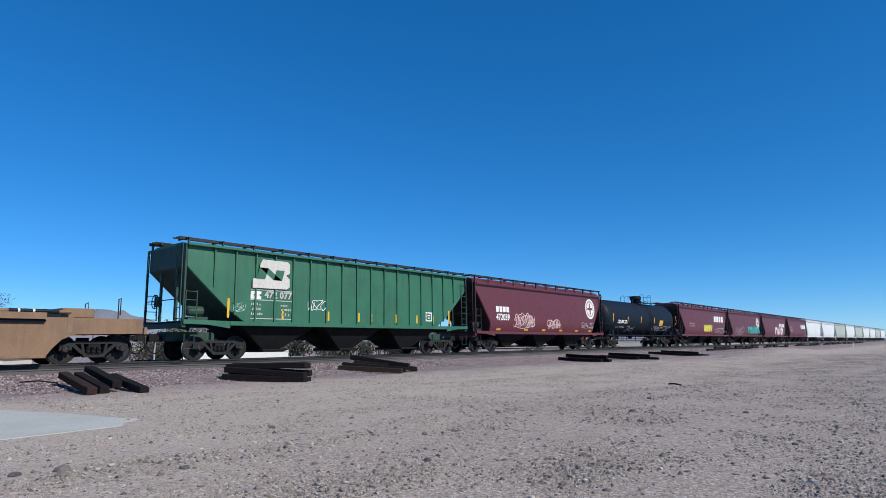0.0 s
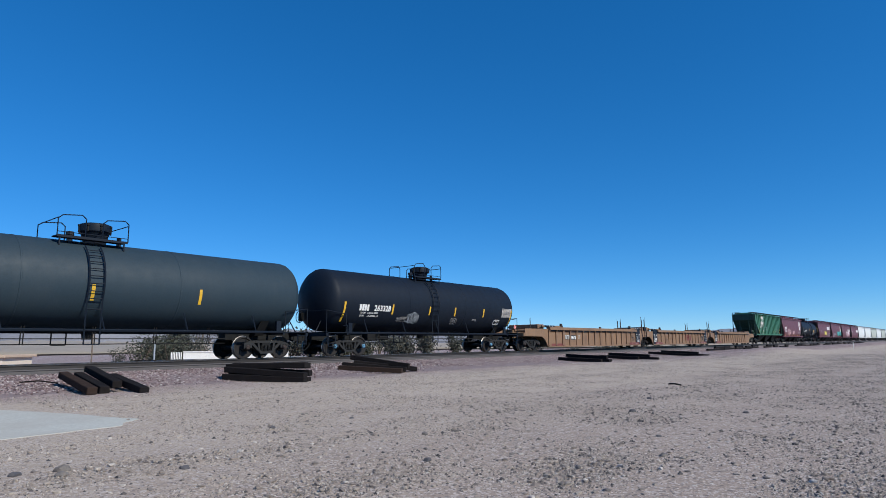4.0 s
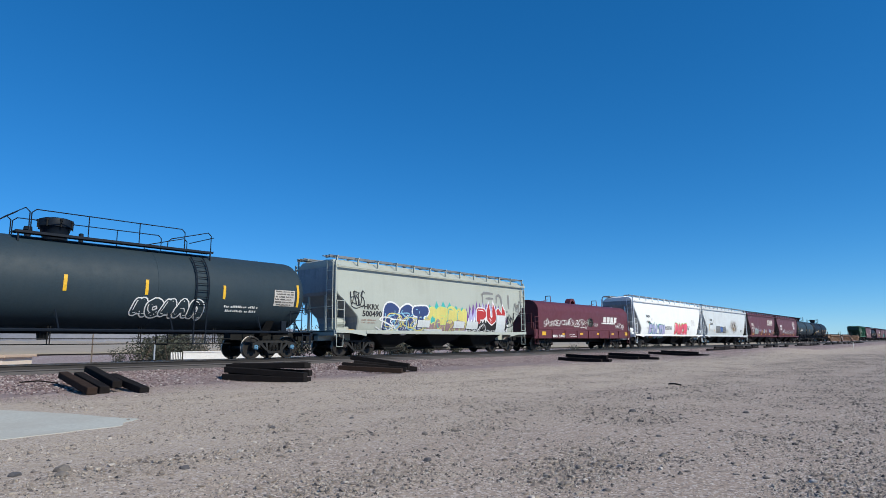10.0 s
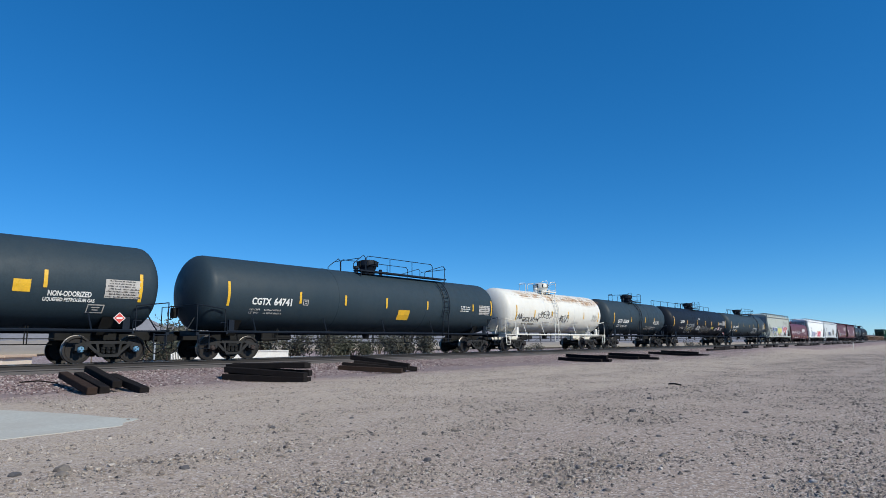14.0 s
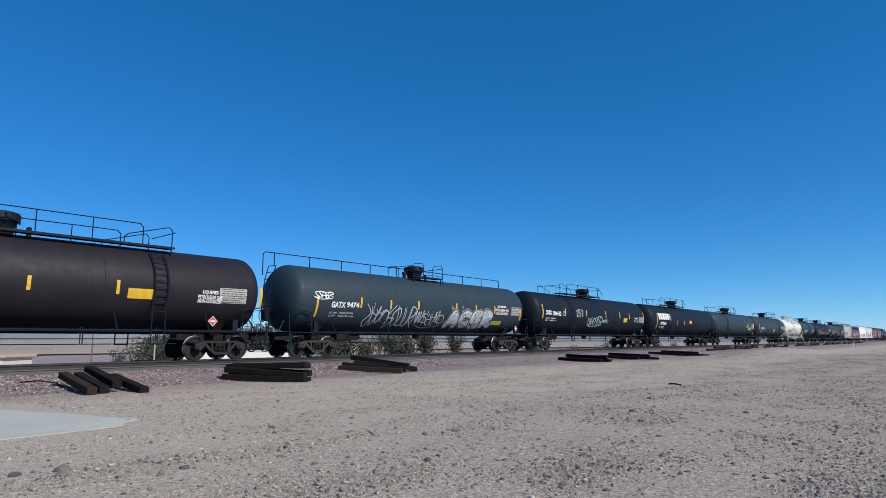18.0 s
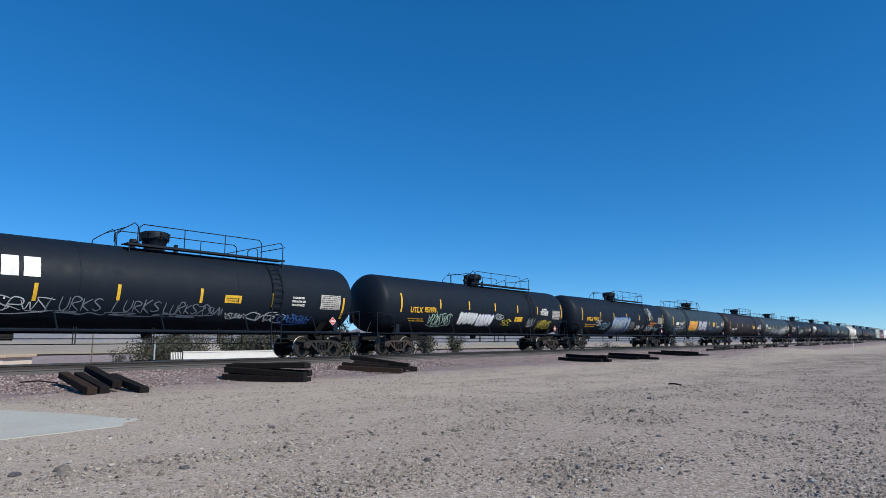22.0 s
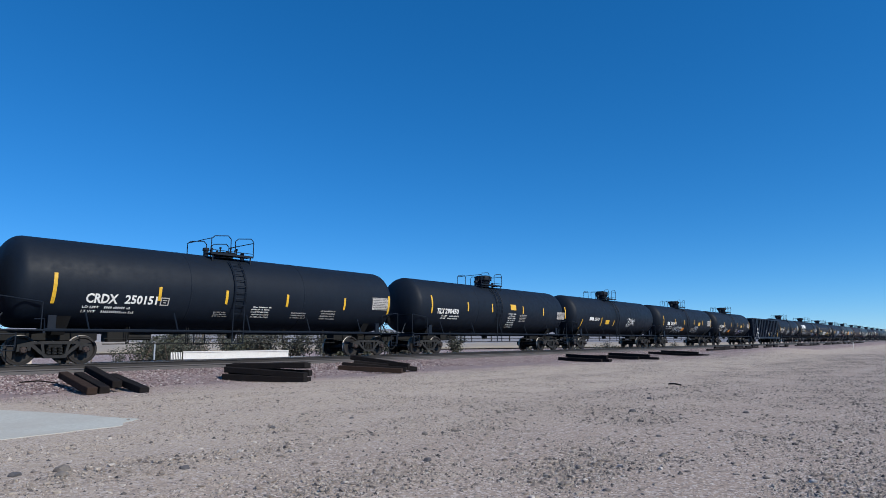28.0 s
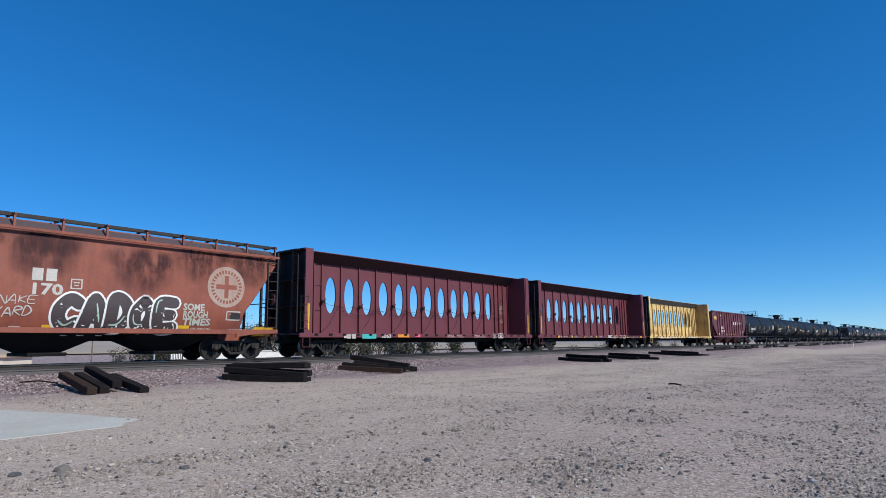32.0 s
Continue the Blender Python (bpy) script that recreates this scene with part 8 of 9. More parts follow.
scribble(3.81, 1.74, 0.53, 0.32, "spray_grey", c, s, 313, 5, 0.02, 0.25)
scribble(4.84, 2.92, 1.25, 0.74, "spray_silver", c, s, 310, 4, 0.045, 0.25, word="RUSE")
scribble(5.05, 2.50, 1.10, 0.75, "spray_silver", c, s, 319, 3, 0.03, 0.25)
scribble(4.95, 1.46, 1.65, 0.55, "spray_silver", c, s, 311, 8, 0.035, 0.25)
text("LIQUEFIED PETROLEUM GAS", 5.64, 2.16, 1.61, 0.14, "spray_orange", c, s, 0.2)
text("NON-ODORIZED", 5.62, 1.98, 0.95, 0.13, "spray_orange", c, s, 0.2)
plate(6.98, 1.62, 0.34, 0.26, "letter_dim", c, s)
plate(7.01, 1.65, 0.28, 0.20, "black", c, s, 0.014)
scribble(7.40, 1.49, 0.70, 0.36, "spray_sky", c, s, 314, 6, 0.025, 0.25)
scribble(8.45, 1.86, 0.62, 0.30, "spray_white", c, s, 315, 3, 0.025, 0.25)
bars(7.58, 2.20, 1.15, 0.60, 6, "letter_dim", c, s, 309)
reflector(-8.09, 2.20, 0.11, 0.96, c, s)
for u in (-4.93, -2.42, 0.21, 2.99, 5.47):
    reflector(u, 2.45, 0.11, 0.49, c, s)
reflector(8.96, 2.22, 0.11, 0.92, c, s)
placard(8.54, 1.5, 0.20, c, flat_side(1.40))

c, s, _ = tank_car(at_start(-442.14), 9.74, 7.8, "black", "long black tank car with yellow stencils and white tags", deck=(-1.3, 5.4), dome=0.1, ladder_x=4.7, frames="cast_red")
CARS.append((c, -442.14))
text("UTLX", -7.33, 2.17, 0.99, 0.30, "yellow", c, s, 0.2)
text("LIQUEFIED", 6.03, 2.71, 0.67, 0.15, "letter", c, s, 0.2)
text("PETROLEUM GAS", 5.84, 2.57, 1.03, 0.14, "letter", c, s, 0.2)
text("NON-ODORIZED", 5.89, 2.40, 0.96, 0.16, "letter", c, s, 0.2)
text("953976", -6.24, 2.20, 0.99, 0.31, "yellow", c, s, 0.2)
bars(-7.42, 1.70, 1.52, 0.22, 2, "yellow", c, s, 321)
scribble(-5.71, 1.53, 1.93, 0.76, "spray_mint", c, s, 325, 9, 0.02, 0.25)
piece(-3.07, 1.67, 1.61, 0.63, 5, "spray_white", "spray_silver", c, s, 330)
piece(-1.29, 1.57, 1.51, 0.70, 5, "spray_white", "spray_lilac", c, s, 331)
scribble(0.50, 1.99, 0.80, 0.37, "spray_silver", c, s, 328, 4, 0.03, 0.25)
scribble(1.39, 1.62, 0.95, 0.44, "spray_yellow", c, s, 329, 4, 0.02, 0.25)
plate(2.74, 1.91, 0.92, 0.29, "yellow", c, s)
bars(7.49, 2.17, 1.04, 0.60, 6, "letter_dim", c, s, 328)
scribble(5.84, 1.46, 1.59, 0.68, "spray_yellow", c, s, 332, 8, 0.02, 0.25)
scribble(4.40, 1.65, 0.79, 0.58, "spray_silver", c, s, 333, 4, 0.04, 0.25)
reflector(-8.04, 2.18, 0.11, 0.96, c, s)
reflector(-4.91, 2.45, 0.11, 0.51, c, s)
reflector(-2.27, 2.48, 0.11, 0.49, c, s)
reflector(0.39, 2.48, 0.11, 0.49, c, s)
reflector(2.94, 2.48, 0.11, 0.48, c, s)
reflector(5.44, 2.45, 0.11, 0.52, c, s)
reflector(8.77, 2.26, 0.11, 0.94, c, s)
placard(7.82, 1.5, 0.20, c, flat_side(1.40))

c, s, _ = tank_car(at_start(-462.47), 9.47, 7.5, "black", "long black tank car with big white block letters and scrawls", deck=(-1.3, 5.4), dome=0.1, ladder_x=4.7)
CARS.append((c, -462.47))
blocks(-7.46, 2.71, 3.53, 0.63, 6, "letter", c, s)
text("PROX", -7.07, 2.20, 0.69, 0.26, "letter", c, s, 0.2)
text("39952", -6.27, 2.20, 0.83, 0.27, "letter", c, s, 0.2)
bars(-7.11, 1.80, 2.33, 0.31, 2, "letter", c, s, 341)
scribble(-5.51, 1.61, 1.76, 0.51, "spray_silver", c, s, 345, 5, 0.02, 0.25)
for u, w, h, seed in ((-3.75, 1.65, 0.52, 346), (-1.75, 1.60, 0.55, 347), (-0.02, 1.30, 0.50, 348)):
    scribble(u, 1.66, w, h, "spray_slate_blue", c, s, seed, 5, 0.03, 0.25, word="LURKS")
    scribble(u, 1.60, w, 0.12, "spray_slate_blue", c, s, seed + 10, 2, 0.02, 0.25)
scribble(1.35, 1.66, 0.95, 0.42, "spray_slate_blue", c, s, 349, 5, 0.025, 0.25)
scribble(2.45, 1.60, 0.95, 0.25, "spray_silver", c, s, 350, 6, 0.02, 0.25)
scribble(3.55, 1.50, 1.60, 0.42, "spray_silver", c, s, 351, 4, 0.03, 0.25)
text("LIQUEFIED", 5.50, 2.50, 0.62, 0.10, "letter", c, s, 0.2)
text("PETROLEUM GAS", 5.46, 2.35, 0.72, 0.10, "letter", c, s, 0.2)
text("NON-ODORIZED", 5.48, 2.20, 0.68, 0.10, "letter", c, s, 0.2)
plate(2.30, 2.20, 0.72, 0.30, "yellow", c, s)
bars(2.36, 2.24, 0.60, 0.18, 2, "letter_dark", c, s, 354)
bars(7.03, 2.12, 1.14, 0.64, 7, "letter", c, s, 348)
scribble(5.05, 1.46, 1.55, 0.40, "spray_blue", c, s, 352, 8, 0.03, 0.25)
reflector(-7.90, 1.76, 0.11, 0.94, c, s)
reflector(-4.15, 1.97, 0.11, 0.55, c, s)
reflector(-1.68, 2.10, 0.11, 0.54, c, s)
reflector(1.32, 2.15, 0.11, 0.54, c, s)
reflector(4.49, 2.11, 0.11, 0.57, c, s)
reflector(8.36, 1.74, 0.11, 0.94, c, s)
placard(7.75, 1.6, 0.20, c, flat_side(1.40))

c, s, _ = tank_car(at_start(-481.41), 8.52, 6.75, "black", "black tank car with silver scrawls and yellow strips", deck=(-1.9, 1.1), dome=-1.0, ladder_x=0.4, caps="blue")
CARS.append((c, -481.41))
text("CBTX", -7.46, 2.15, 1.05, 0.31, "letter", c, s, 0.2)
text("737721", -6.24, 2.08, 1.41, 0.37, "letter", c, s, 0.2)
plate(-4.27, 2.15, 0.32, 0.31, "letter_dim", c, s)
bars(-6.78, 1.81, 1.92, 0.22, 2, "letter", c, s, 360)
scribble(-2.24, 1.43, 1.65, 0.93, "spray_silver", c, s, 364, 7, 0.03, 0.25)
scribble(2.73, 1.47, 2.77, 0.90, "spray_silver", c, s, 365, 7, 0.025, 0.25)
plate(2.36, 1.82, 0.47, 0.34, "spray_brown", c, s)
bars(6.34, 2.27, 1.04, 0.79, 7, "letter", c, s, 364)
bars(-2.98, 2.00, 0.82, 0.47, 3, "letter_dim", c, s, 365)
bars(-1.22, 3.04, 0.53, 0.20, 2, "letter_dim", c, s, 366)
reflector(-7.73, 1.72, 0.11, 0.98, c, s)
reflector(-4.54, 2.19, 0.11, 0.54, c, s)
reflector(-1.65, 2.25, 0.11, 0.47, c, s)
reflector(1.69, 2.24, 0.11, 0.49, c, s)
reflector(4.50, 2.21, 0.11, 0.51, c, s)
reflector(7.53, 1.75, 0.11, 0.99, c, s)
placard(7.0, 1.6, 0.18, c, flat_side(1.40))

c, s, _ = gondola_car(at_start(-499.16), 8.31, 6.75, "blue_black", "black high-sided gondola car with upright ribs")
CARS.append((c, -499.16))
text("MWCX", -6.36, 1.99, 0.99, 0.31, "letter", c, s, 0.2)
text("204000", -6.44, 1.52, 1.22, 0.29, "letter", c, s, 0.2)
text("LD LMT", -6.40, 1.00, 0.48, 0.11, "letter", c, s)
text("203500", -5.72, 1.00, 0.40, 0.11, "letter", c, s)
text("LT WT", -6.40, 0.83, 0.40, 0.11, "letter", c, flat_side(1.573))
text("77000", -5.66, 0.83, 0.34, 0.11, "letter", c, flat_side(1.573))
bars(-8.1, 0.83, 1.05, 0.10, 1, "letter", c, flat_side(1.573), 375)
scribble(-7.05, 1.15, 0.42, 0.36, "spray_grey", c, s, 385, 4, 0.02)
scribble(-8.05, 1.13, 0.40, 0.22, "spray_grey", c, s, 386, 3, 0.02)
plate(-4.76, 1.57, 0.29, 0.30, "letter_dim", c, s)
scribble(-0.82, 1.45, 0.62, 0.66, "spray_silver", c, s, 380, 5, 0.03, 0.25)
scribble(0.20, 1.37, 0.61, 0.35, "spray_silver", c, s, 381, 3, 0.02, 0.25)
scribble(2.35, 1.35, 0.51, 0.58, "spray_silver", c, s, 382, 4, 0.03, 0.25)
scribble(5.84, 1.37, 0.55, 0.52, "spray_silver", c, s, 383, 4, 0.03, 0.25)
scribble(-6.34, 1.09, 0.51, 0.41, "spray_silver", c, s, 384, 4, 0.02, 0.25)
reflector(-7.26, 1.06, 0.11, 1.00, c, s)
reflector(-3.86, 1.04, 0.11, 0.50, c, s)
reflector(-1.49, 1.03, 0.11, 0.54, c, s)
reflector(1.56, 1.05, 0.11, 0.54, c, s)
reflector(3.85, 1.07, 0.11, 0.55, c, s)
reflector(7.15, 1.09, 0.11, 1.01, c, s)

c, s, _ = tank_car(at_start(-516.87), 8.32, 6.4, "black", "black tank car with an orange plate and white scrawls")
CARS.append((c, -516.87))
text("TILX", -6.83, 2.17, 0.67, 0.28, "letter", c, s, 0.2)
text("255410", -6.02, 2.14, 1.19, 0.33, "letter", c, s, 0.2)
plate(-4.58, 2.17, 0.30, 0.29, "letter_dim", c, s)
bars(-6.84, 1.75, 1.78, 0.32, 2, "letter", c, s, 391)
scribble(-4.47, 1.42, 1.40, 0.79, "spray_silver", c, s, 395, 5, 0.014, 0.25)
plate(-2.47, 1.59, 0.76, 0.33, "spray_orange", c, s)
bars(0.62, 1.53, 1.13, 0.49, 6, "letter_dim", c, s, 394)
scribble(2.10, 1.44, 1.44, 0.53, "spray_lilac", c, s, 398, 6, 0.025, 0.25)
scribble(3.66, 1.52, 1.31, 0.42, "spray_silver", c, s, 399, 5, 0.02, 0.25)
plate(2.88, 2.25, 0.53, 0.29, "yellow", c, s)
bars(6.23, 2.26, 1.00, 0.47, 6, "letter", c, s, 398)
reflector(-4.70, 2.27, 0.11, 0.51, c, s)
reflector(-1.67, 2.29, 0.11, 0.49, c, s)
reflector(1.42, 2.30, 0.11, 0.49, c, s)
reflector(4.41, 2.32, 0.11, 0.49, c, s)
reflector(7.37, 2.12, 0.11, 0.97, c, s)

c, s, _ = tank_car(at_start(-535.05), 8.75, 6.8, "black", "black tank car with white tags and an orange plate")
CARS.append((c, -535.05))
blocks(-6.37, 2.14, 0.68, 0.32, 4, "letter", c, s)
text("255134", -5.37, 2.15, 1.17, 0.34, "letter", c, s, 0.2)
plate(-4.04, 2.17, 0.30, 0.30, "letter_dim", c, s)
bars(-6.49, 1.76, 1.84, 0.30, 2, "letter", c, s, 407)
scribble(-4.55, 1.45, 1.58, 0.67, "spray_silver", c, s, 411, 7, 0.025, 0.25)
text("SOMETIMES", -2.96, 1.82, 1.11, 0.20, "spray_silver", c, s, 0.2)
scribble(-2.91, 1.45, 1.12, 0.34, "spray_silver", c, s, 413, 8, 0.018, 0.25)
plate(-1.91, 1.63, 0.78, 0.30, "spray_orange", c, s)
plate(3.21, 2.20, 0.65, 0.37, "yellow", c, s)
scribble(2.17, 1.51, 1.07, 0.74, "spray_silver", c, s, 416, 5, 0.018, 0.25)
bars(1.04, 1.54, 1.15, 0.43, 5, "letter_dim", c, s, 414)
bars(6.53, 2.21, 1.11, 0.60, 6, "letter_dim", c, s, 415)
reflector(-7.48, 2.07, 0.11, 0.97, c, s)
reflector(-4.14, 2.28, 0.11, 0.49, c, s)
reflector(-1.41, 2.27, 0.11, 0.51, c, s)
reflector(1.76, 2.30, 0.11, 0.50, c, s)
reflector(4.69, 2.32, 0.11, 0.47, c, s)
reflector(7.77, 2.12, 0.11, 0.91, c, s)

c, s, _ = tank_car(at_start(-553.07), 8.37, 6.55, "black", "black tank car with a small white tag")
CARS.append((c, -553.07))
blocks(-5.49, 2.22, 0.73, 0.25, 4, "letter", c, s)
text("25513", -4.64, 2.22, 0.85, 0.23, "letter", c, s, 0.2)
plate(-2.59, 1.98, 0.72, 0.33, "yellow", c, s)
scribble(1.82, 1.84, 1.30, 0.87, "spray_white", c, s, 428, 4, 0.03, 0.25)
reflector(-6.72, 1.55, 0.11, 0.74, c, s)
reflector(-3.34, 1.86, 0.11, 0.62, c, s)
reflector(-0.95, 1.85, 0.11, 0.46, c, s)

c, s, _ = tank_car(at_start(-570.69), 8.41, 6.6, "black", "black tank car with a yellow plate by its ladder")
CARS.append((c, -570.69))
text("TILX", -6.42, 2.18, 0.66, 0.30, "letter", c, s, 0.2)
text("290450", -5.71, 2.19, 1.22, 0.29, "letter", c, s, 0.2)
bars(-6.00, 1.88, 1.72, 0.26, 2, "letter", c, s, 431)
plate(0.91, 2.62, 0.63, 0.36, "yellow", c, s)
bars(0.67, 1.50, 0.96, 0.95, 7, "letter", c, s, 433)
bars(1.96, 1.88, 0.94, 0.51, 5, "letter_dim", c, s, 434)
bars(6.95, 2.17, 1.04, 0.51, 6, "letter_dim", c, s, 435)
reflector(-6.86, 2.19, 0.11, 0.98, c, s)
reflector(-3.61, 2.40, 0.11, 0.52, c, s)
reflector(-1.14, 2.42, 0.11, 0.50, c, s)
reflector(2.39, 2.42, 0.11, 0.49, c, s)
reflector(4.99, 2.39, 0.11, 0.50, c, s)
reflector(8.15, 2.24, 0.11, 0.87, c, s)

c, s, _ = tank_car(at_start(-588.74), 8.62, 6.85, "black", "clean black tank car with crisp white stencils", ladder_x=-0.6, dome=-0.5, deck=(-1.6, 0.3), rise=0.3)
CARS.append((c, -588.74))
text("CRDX", -6.19, 1.98, 1.01, 0.32, "letter", c, s, 0.2)
text("250151", -4.95, 2.00, 1.11, 0.30, "letter", c, s, 0.2)
plate(-3.72, 1.99, 0.31, 0.28, "letter_dim", c, s)
bars(-6.24, 1.65, 1.70, 0.28, 2, "letter", c, s, 445)
bars(0.02, 1.65, 0.99, 0.49, 5, "letter", c, s, 446)
bars(1.99, 1.67, 0.88, 0.29, 3, "letter_dim", c, s, 447)
bars(3.56, 1.66, 1.07, 0.44, 4, "letter_dim", c, s, 448)
bars(-1.58, 1.65, 0.66, 0.22, 3, "letter_dim", c, s, 449)
bars(6.70, 2.21, 1.06, 0.59, 7, "letter", c, s, 450)
reflector(-7.14, 1.92, 0.11, 0.97, c, s)
reflector(-3.78, 2.15, 0.11, 0.49, c, s)
reflector(-1.14, 2.14, 0.11, 0.53, c, s)
reflector(1.71, 2.16, 0.11, 0.51, c, s)
reflector(4.92, 2.13, 0.11, 0.55, c, s)
reflector(7.83, 1.98, 0.11, 0.94, c, s)

c, s, _ = open_hopper_car(at_start(-605.69), 7.67, 5.75, "red", "dark red open-top ribbed hopper car, yellow warning plate")
CARS.append((c, -605.69))
blocks(-4.28, 2.01, 1.16, 0.26, 4, "letter", c, s)
text("646 854", -4.52, 1.60, 1.65, 0.28, "letter", c, s, 0.2)
bars(-4.42, 1.30, 1.43, 0.26, 2, "letter_dim", c, s, 459)
plate(-6.80, 3.09, 0.92, 0.39, "yellow", c, s)
plate(-5.61, 1.25, 0.50, 0.22, "yellow", c, s)
plate(-4.60, 3.53, 0.69, 0.16, "letter_dim", c, s)
plate(-2.41, 1.25, 0.48, 0.11, "yellow", c, s)
plate(-0.27, 1.26, 0.45, 0.12, "yellow", c, s)
blocks(1.26, 2.66, 0.66, 0.25, 1, "letter", c, s, 0.3)
plate(1.22, 2.53, 0.75, 0.10, "letter", c, s)
blocks(2.32, 2.67, 0.74, 0.24, 1, "letter", c, s, 0.3)
plate(2.29, 2.56, 0.76, 0.09, "letter", c, s)
blocks(3.44, 2.69, 0.66, 0.24, 1, "letter", c, s, 0.3)
plate(3.36, 2.60, 0.72, 0.06, "letter", c, s)
blocks(4.38, 2.68, 0.59, 0.23, 1, "letter", c, s, 0.3)
plate(4.47, 1.50, 0.52, 0.30, "letter_dim", c, s)
bars(5.33, 1.57, 0.82, 0.24, 2, "letter", c, s, 473)
plate(-0.68, 1.23, 0.49, 0.12, "yellow", c, s)
plate(1.34, 1.23, 0.47, 0.12, "yellow", c, s)
plate(3.52, 1.23, 0.48, 0.13, "yellow", c, s)
plate(5.65, 1.24, 0.47, 0.24, "yellow", c, s)

c, s, _ = centerbeam_car(at_start(-623.59), 9.50, 7.7, "yellow_car", "rusty yellow centre-beam flat car with oval holes, empty", cap=0.46, top=4.82)
CARS.append((c, -623.59))
blocks(-6.92, 0.83, 0.87, 0.19, 4, "letter", c, s)
text("83 531", -5.24, 0.83, 1.32, 0.18, "letter", c, s, 0.2)
plate(-5.80, 0.83, 0.54, 0.17, "yellow", c, s)
beam_rust(c, s)
rng = random.Random(21)
for i in range(40):
    stain(rng.uniform(-8.3, 8.0), rng.uniform(1.9, 3.9), rng.uniform(0.12, 0.35), rng.uniform(0.3, 1.0), "rust_stain", c, flat_side(0.036), 0.020 + 0.0004 * i, "rust_streak")
for i in range(14):
    stain(rng.uniform(-9.0, 8.0), 0.86, rng.uniform(0.4, 1.3), rng.uniform(0.12, 0.20), "rust_stain", c, s, 0.004 + 0.0004 * i, "rust_streak")
bars(-7.0, 3.95, 0.75, 0.30, 3, "letter_rust", c, flat_side(0.040), 601)
bars(5.6, 3.95, 0.85, 0.22, 2, "letter_rust", c, flat_side(0.040), 602)
bars(-3.6, 0.87, 2.4, 0.14, 1, "letter", c, s, 603)
bars(1.0, 0.87, 3.0, 0.14, 1, "letter", c, s, 604)

c, s, _ = centerbeam_car(at_start(-643.58), 9.60, 7.55, "red_beam", "dark red centre-beam flat car with oval holes, empty")
CARS.append((c, -643.58))
plate(1.35, 0.87, 0.83, 0.21, "letter_dim", c, s)
plate(2.75, 0.87, 0.45, 0.22, "spray_orange", c, s)
plate(4.35, 0.84, 0.50, 0.28, "letter", c, s)
plate(3.75, 0.84, 0.32, 0.26, "letter_dim", c, s)
plate(5.25, 0.88, 0.30, 0.14, "yellow", c, s)
plate(8.10, 0.88, 0.28, 0.14, "yellow", c, s)
for u in (-6.9, -4.9, -2.9, -0.9):
    plate(u, 0.88, 0.22, 0.14, "yellow", c, s)
    bars(u + 0.35, 0.88, 1.1, 0.14, 1, "letter_dim", c, s, int(610 + u))
bars(6.0, 0.88, 1.6, 0.13, 1, "letter_dim", c, s, 620)
scribble(2.35, 0.84, 0.55, 0.20, "spray_silver", c, s, 621, 5, 0.02)
scribble(-8.30, 2.75, 0.45, 0.55, "letter_faded", c, flat_side(0.037), 622, 3, 0.02)

c, s, _ = centerbeam_car(at_start(-663.53), 9.55, 7.65, "red_beam", "dark red centre-beam flat car with loose cables, empty")
CARS.append((c, -663.53))
blocks(-6.85, 0.81, 0.62, 0.20, 2, "letter_dim", c, s)
plate(-5.89, 0.81, 0.92, 0.21, "spray_teal", c, s)
text("3063", -4.61, 0.83, 0.67, 0.19, "letter_dim", c, s, 0.2)
plate(-3.44, 0.87, 0.84, 0.15, "spray_orange", c, s)
plate(-2.12, 0.89, 0.38, 0.14, "spray_pink", c, s)
plate(-7.05, 0.83, 0.21, 0.17, "letter_dim", c, s)
plate(5.55, 0.84, 0.52, 0.28, "letter", c, s)
plate(4.95, 0.84, 0.34, 0.26, "letter_dim", c, s)
bars(2.9, 0.86, 1.3, 0.18, 2, "spray_blush", c, s, 630)
bars(0.4, 0.86, 1.6, 0.18, 2, "spray_blush", c, s, 631)
scribble(7.75, 2.75, 0.62, 0.28, "letter_faded", c, flat_side(0.037), 632, 4, 0.015)
scribble(7.78, 2.42, 0.60, 0.26, "letter_faded", c, flat_side(0.037), 634, 5, 0.015)
scribble(7.78, 1.85, 0.55, 0.32, "letter_faded", c, flat_side(0.037), 633, 3, 0.02)

c, s, _ = hopper_car(at_start(-682.49), 8.22, 6.65, "red_old", "faded rusty red covered hopper car with herald and graffiti", "curved", top=4.38, sill=1.12, frames="cast", roof="roof_grime")
CARS.append((c, -682.49))
text("SOME", 4.12, 1.84, 0.83, 0.26, "cream", c, s, 0.2)
text("ROUGH", 4.14, 1.56, 0.96, 0.27, "cream", c, s, 0.2)
text("TIMES", 4.14, 1.29, 1.11, 0.27, "cream", c, s, 0.2)
plate(5.87, 1.51, 0.60, 0.36, "letter_dim", c, s)
plate(2.05, 1.14, 0.47, 0.13, "yellow", c, s)
plate(4.01, 1.17, 0.44, 0.12, "yellow", c, s)
plate(7.21, 0.91, 1.07, 0.36, "yellow", c, s)
piece(-0.05, 0.95, 3.95, 1.36, 5, "spray_smoke", "spray_white", c, s, 503, inner="spray_mint", word="CADOE", fat=1.05, edge=0.065)
scribble(-1.85, 1.84, 1.28, 0.34, "letter_dim", c, s, 505, 5, 0.022, word="SNAKE")
scribble(-1.70, 1.46, 1.02, 0.36, "letter_dim", c, s, 506, 4, 0.03, word="YARD")
plate(-0.35, 1.12, 0.62, 0.12, "yellow", c, s)
plate(-1.22, 1.03, 0.30, 0.16, "letter_dim", c, s)
plate(6.05, 1.56, 0.42, 0.24, "letter_dark", c, s, 0.016)
bars(6.09, 1.60, 0.34, 0.16, 3, "letter", c, s, 507)
bars(6.0, 1.05, 0.9, 0.16, 2, "letter_dim", c, s, 508)
